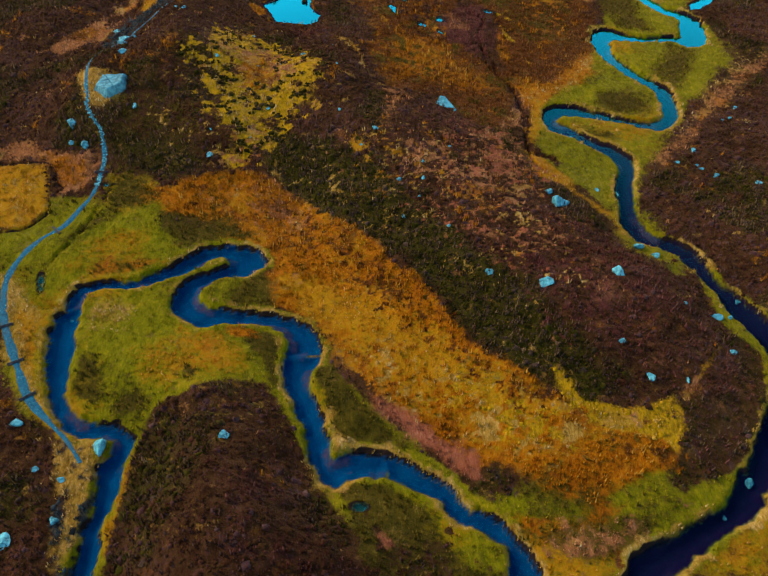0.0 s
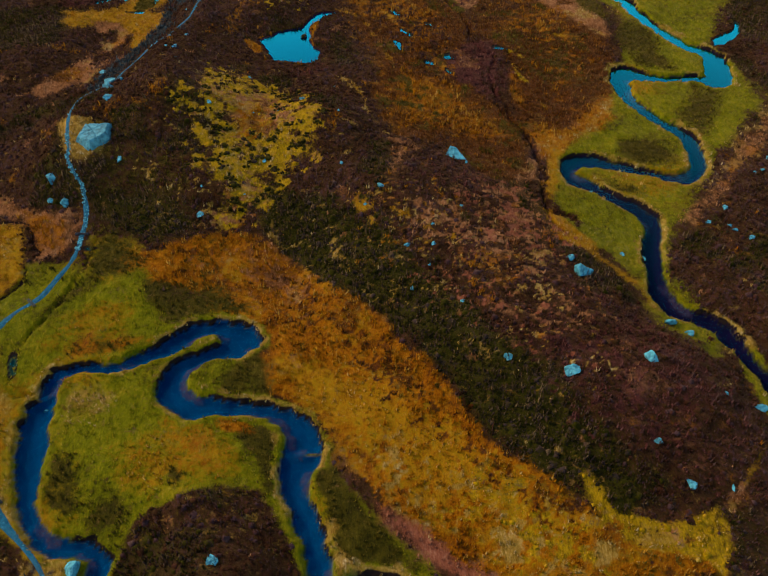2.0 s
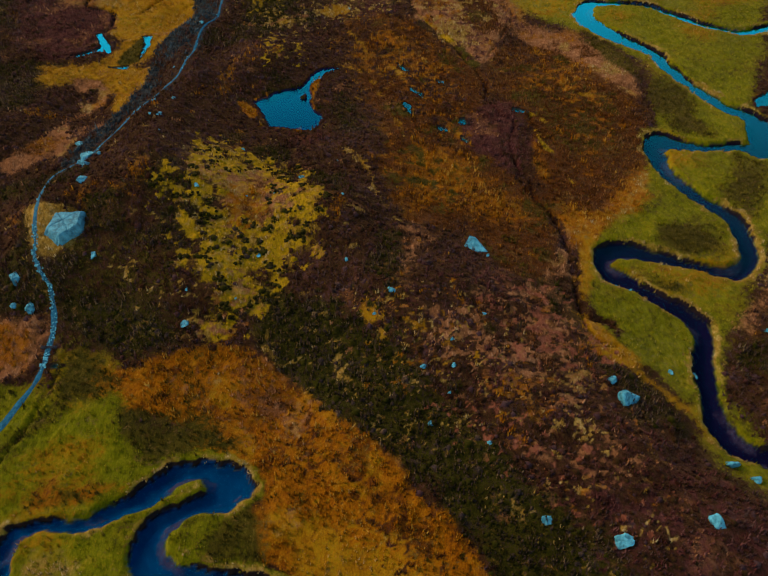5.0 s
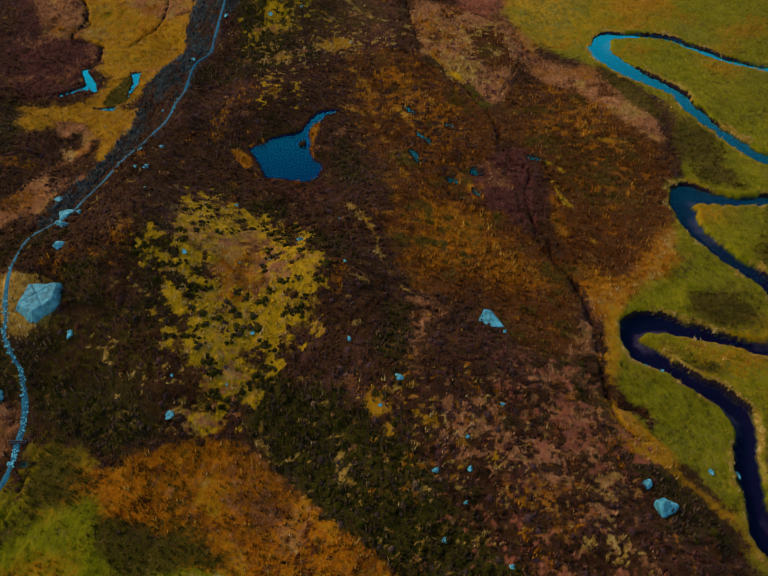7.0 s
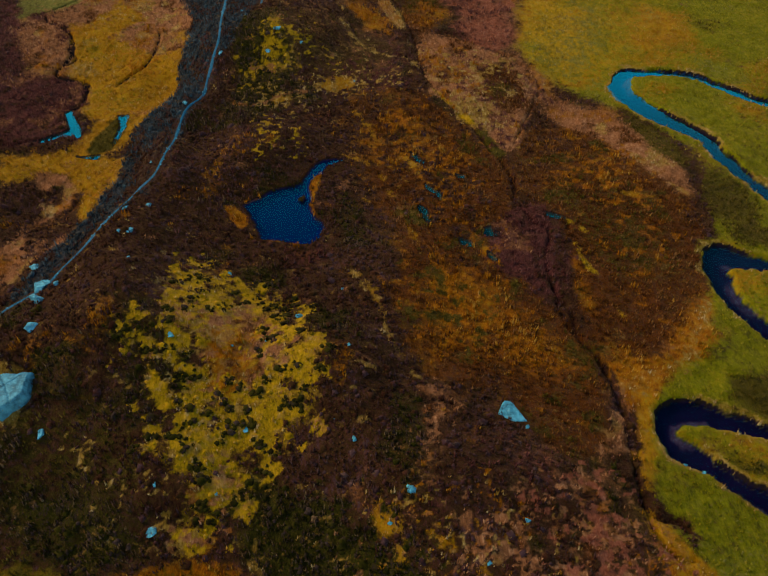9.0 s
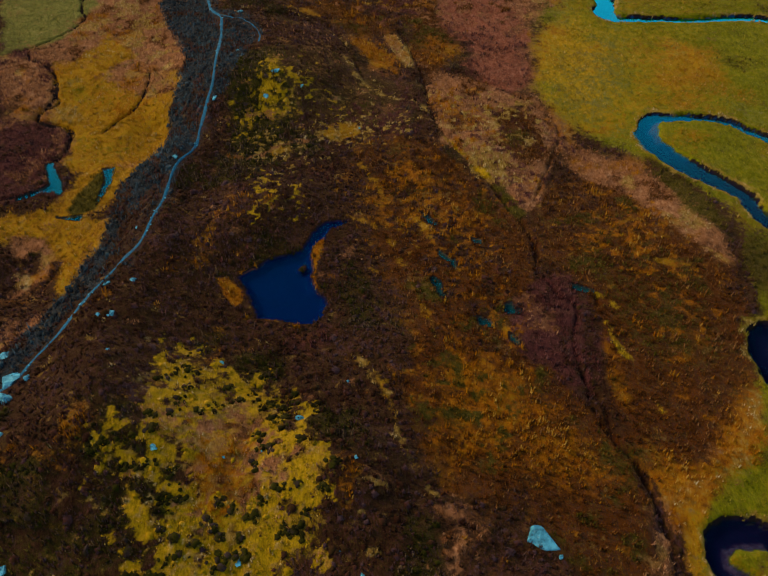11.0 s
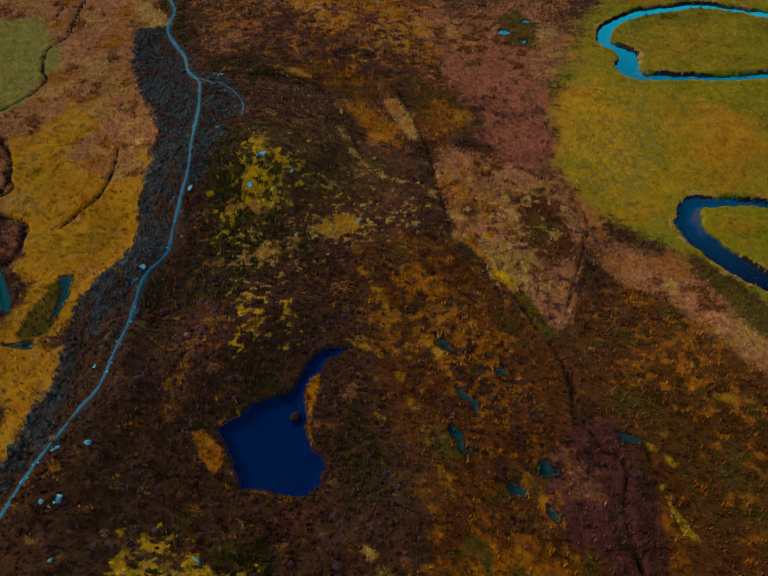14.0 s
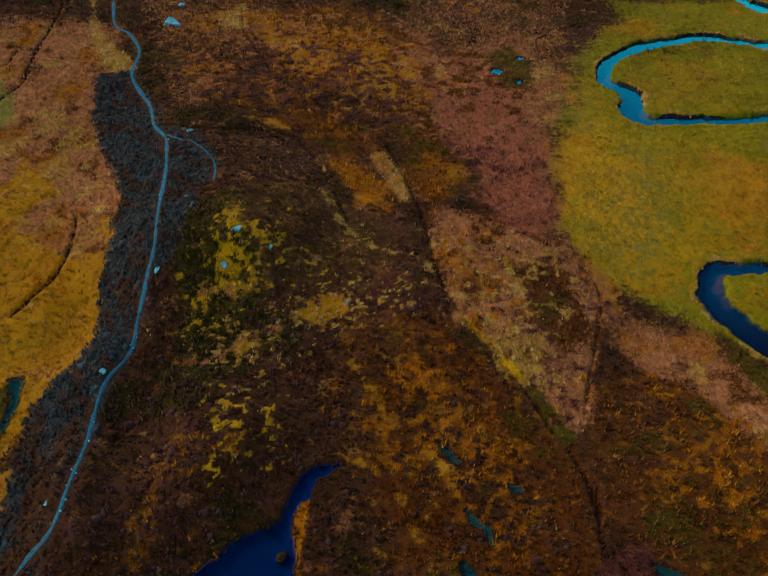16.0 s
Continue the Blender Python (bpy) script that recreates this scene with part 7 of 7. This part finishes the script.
def bushes(kind, name, per_metre, size, label, stretch=1.0):
    x, y, z = scatter(WEIGHT[kind], per_metre)
    n = len(x)
    r = size * np.clip(RNG.lognormal(0, 0.4, n), 0.45, 2.2)
    h = r * RNG.uniform(0.35, 0.75, n)
    a = np.arange(4) * 2 * np.pi / 4
    turn = RNG.rand(n, 1) * 6.28
    ring = np.stack([np.cos(a + turn), np.sin(a + turn)], -1)
    lower = np.concatenate([ring * r[:, None, None] * RNG.uniform(0.7, 1.5, (n, 4, 1)), np.full((n, 4, 1), -0.1)], -1)
    upper = np.concatenate([ring * r[:, None, None] * RNG.uniform(0.3, 0.95, (n, 4, 1)), h[:, None, None] * RNG.uniform(0.4, 1.0, (n, 4, 1))], -1)
    top = np.concatenate([RNG.uniform(-0.4, 0.4, (n, 1, 2)) * r[:, None, None], h[:, None, None] * RNG.uniform(0.8, 1.3, (n, 1, 1))], -1)
    v = np.concatenate([lower, upper, top], 1)
    v[:, :, 1] *= stretch
    v += np.stack([x, y, z], 1)[:, None, :]
    f = []
    for k in range(4):
        m = (k + 1) % 4
        f += [(k, m, 4 + m), (k, 4 + m, 4 + k), (4 + k, 4 + m, 8)]
    f = np.array(f)[None] + 9 * np.arange(n)[:, None, None]
    me = mesh_of(name, v.reshape(-1, 3), f.reshape(-1, 3), 3)
    me.materials.append(tuft_material(kind, 0.15))
    tagged(new(name, me), label, "plants", "", "stuff")


def thickets(where, per_metre, size, kind, name, lift, label):
    """Clumps of six to nine small lumpy bushes grown together."""
    x, y, z = scatter(WEIGHT[where] * (GX < 0) * (GY < 125) * (GY > 75), per_metre, 0.5)
    x, y = np.repeat(x, 8), np.repeat(y, 8)
    spread = np.repeat(RNG.uniform(0.15, 0.5, len(z)), 8)
    x, y = x + RNG.normal(0, 1, len(x)) * spread, y + RNG.normal(0, 1, len(x)) * spread
    z = height_at(x, y)
    n = len(x)
    r = size * np.clip(RNG.lognormal(0, 0.35, n), 0.5, 2.0)
    h = r * RNG.uniform(0.4, 1.0, n)
    ring = RNG.rand(n, 1) * 6.28 + np.arange(7) * 2 * np.pi / 7
    lumps = r[:, None] * RNG.uniform(0.6, 1.4, (n, 7))
    levels = []
    for out, up in ((1.0, -0.12), (1.0, 0.45), (0.62, 0.88)):
        wide = lumps * out * RNG.uniform(0.9, 1.1, (n, 7))
        levels.append(np.stack([np.cos(ring) * wide, np.sin(ring) * wide, h[:, None] * up * RNG.uniform(0.9, 1.1, (n, 7))], -1))
    top = np.stack([RNG.uniform(-0.2, 0.2, n) * r, RNG.uniform(-0.2, 0.2, n) * r, h], -1)[:, None, :]
    v = np.concatenate([*levels, top], 1) + np.stack([x, y, z], 1)[:, None, :]
    f = []
    for k in range(7):
        m = (k + 1) % 7
        for a in (0, 7):
            f += [(a + k, a + m, a + 7 + m), (a + k, a + 7 + m, a + 7 + k)]
        f.append((14 + k, 14 + m, 21))
    f = np.array(f)[None] + 22 * np.arange(n)[:, None, None]
    me = mesh_of(name, v.reshape(-1, 3), f.reshape(-1, 3), 3)
    me.materials.append(tuft_material(kind, lift))
    tagged(new(name, me), label, "bushes", "", "stuff")


def sprigs(kind, name, per_metre, thick, tall, label, low=0.35):
    """Tufts of three upright blades, each a thin leaning cone of its own."""
    x, y, z = scatter(WEIGHT[kind], per_metre, low)
    n = len(x)
    size = np.clip(RNG.lognormal(0, 0.35, n), 0.5, 2.0)
    blades = []
    for k in range(3):
        a = RNG.rand(n) * 6.28
        cx, cy = np.cos(a) * thick * 1.3 * size, np.sin(a) * thick * 1.3 * size
        w = thick * size * RNG.uniform(0.6, 1.2, n)
        ring = RNG.rand(n, 1) * 6.28 + np.arange(3) * 2 * np.pi / 3
        base = np.stack([cx[:, None] + np.cos(ring) * w[:, None], cy[:, None] + np.sin(ring) * w[:, None], np.full((n, 3), -0.06)], -1)
        tip = np.stack([cx * 1.6 + RNG.normal(0, 0.06, n), cy * 1.6 + RNG.normal(0, 0.06, n), tall * size * RNG.uniform(0.55, 1.1, n)], -1)[:, None, :]
        blades.append(np.concatenate([base, tip], 1))
    v = np.stack(blades, 1) + np.stack([x, y, z], 1)[:, None, None, :]
    f = np.array([(0, 1, 3), (1, 2, 3), (2, 0, 3)])
    f = f[None, None] + 12 * np.arange(n)[:, None, None, None] + 4 * np.arange(3)[None, :, None, None]
    me = mesh_of(name, v.reshape(-1, 3), f.reshape(-1, 3), 3)
    # blades toned paler than their ground, lit highlights put into the colour
    me.materials.append(tuft_material(kind, 0.34))
    tagged(new(name, me), label, "plants", "", "stuff")


thickets("moss", 0.42, 0.20, "ling", "heather_thicket", -0.05, "low dark green heather thickets dotted over yellow moss")
bushes("heath", "heather", 1.8, 0.22, "dense dark brown and purple heather bushes")
bushes("ling", "ling", 1.8, 0.24, "dark olive ling heather bushes")
sprigs("ling", "ling_sprigs", 4.83, 0.072, 0.51, "upright dark olive heather stems")
sprigs("heath", "heather_sprigs", 3.6, 0.06, 0.42, "upright brown and olive heather stems")
bushes("slate", "slate_heather", 1.4, 0.24, "windswept heather on the slope, its bluish shade put into the colour", 1.5)
sprigs("slate", "slate_sprigs", 4.14, 0.072, 0.45, "upright heather stems, the slope's bluish shade put into their colour")
sprigs("plum", "bog_myrtle", 3.68, 0.068, 0.39, "low plum-red bog plants")
bushes("moss", "moss_cushion", 1.0, 0.2, "soft yellow-green moss cushions")
sprigs("moss", "moss_sprigs", 2.99, 0.06, 0.2, "yellow moss and fine grass")
sprigs("rust", "rust_grass", 4.37, 0.06, 0.51, "rust-orange moor grass blades")
sprigs("bog", "bog_grass", 4.14, 0.06, 0.42, "dark russet bog grass blades")
sprigs("gold", "golden_grass", 3.68, 0.055, 0.3, "golden autumn grass blades")
sprigs("green", "green_grass", 3.45, 0.051, 0.24, "yellow-green grass on the stream flats")
sprigs("olive", "sedge", 3.91, 0.06, 0.39, "dark olive sedge blades")
sprigs("sage", "pale_grass", 2.76, 0.051, 0.22, "pale grey-green flood-meadow grass")
sprigs("straw", "bent_grass", 3.91, 0.055, 0.32, "pale straw-coloured bent grass")
sprigs("rose", "red_grass", 3.45, 0.055, 0.36, "dusty red-pink dead grass")
sprigs("tan", "dead_grass", 3.68, 0.055, 0.32, "pinkish tan dead grass")
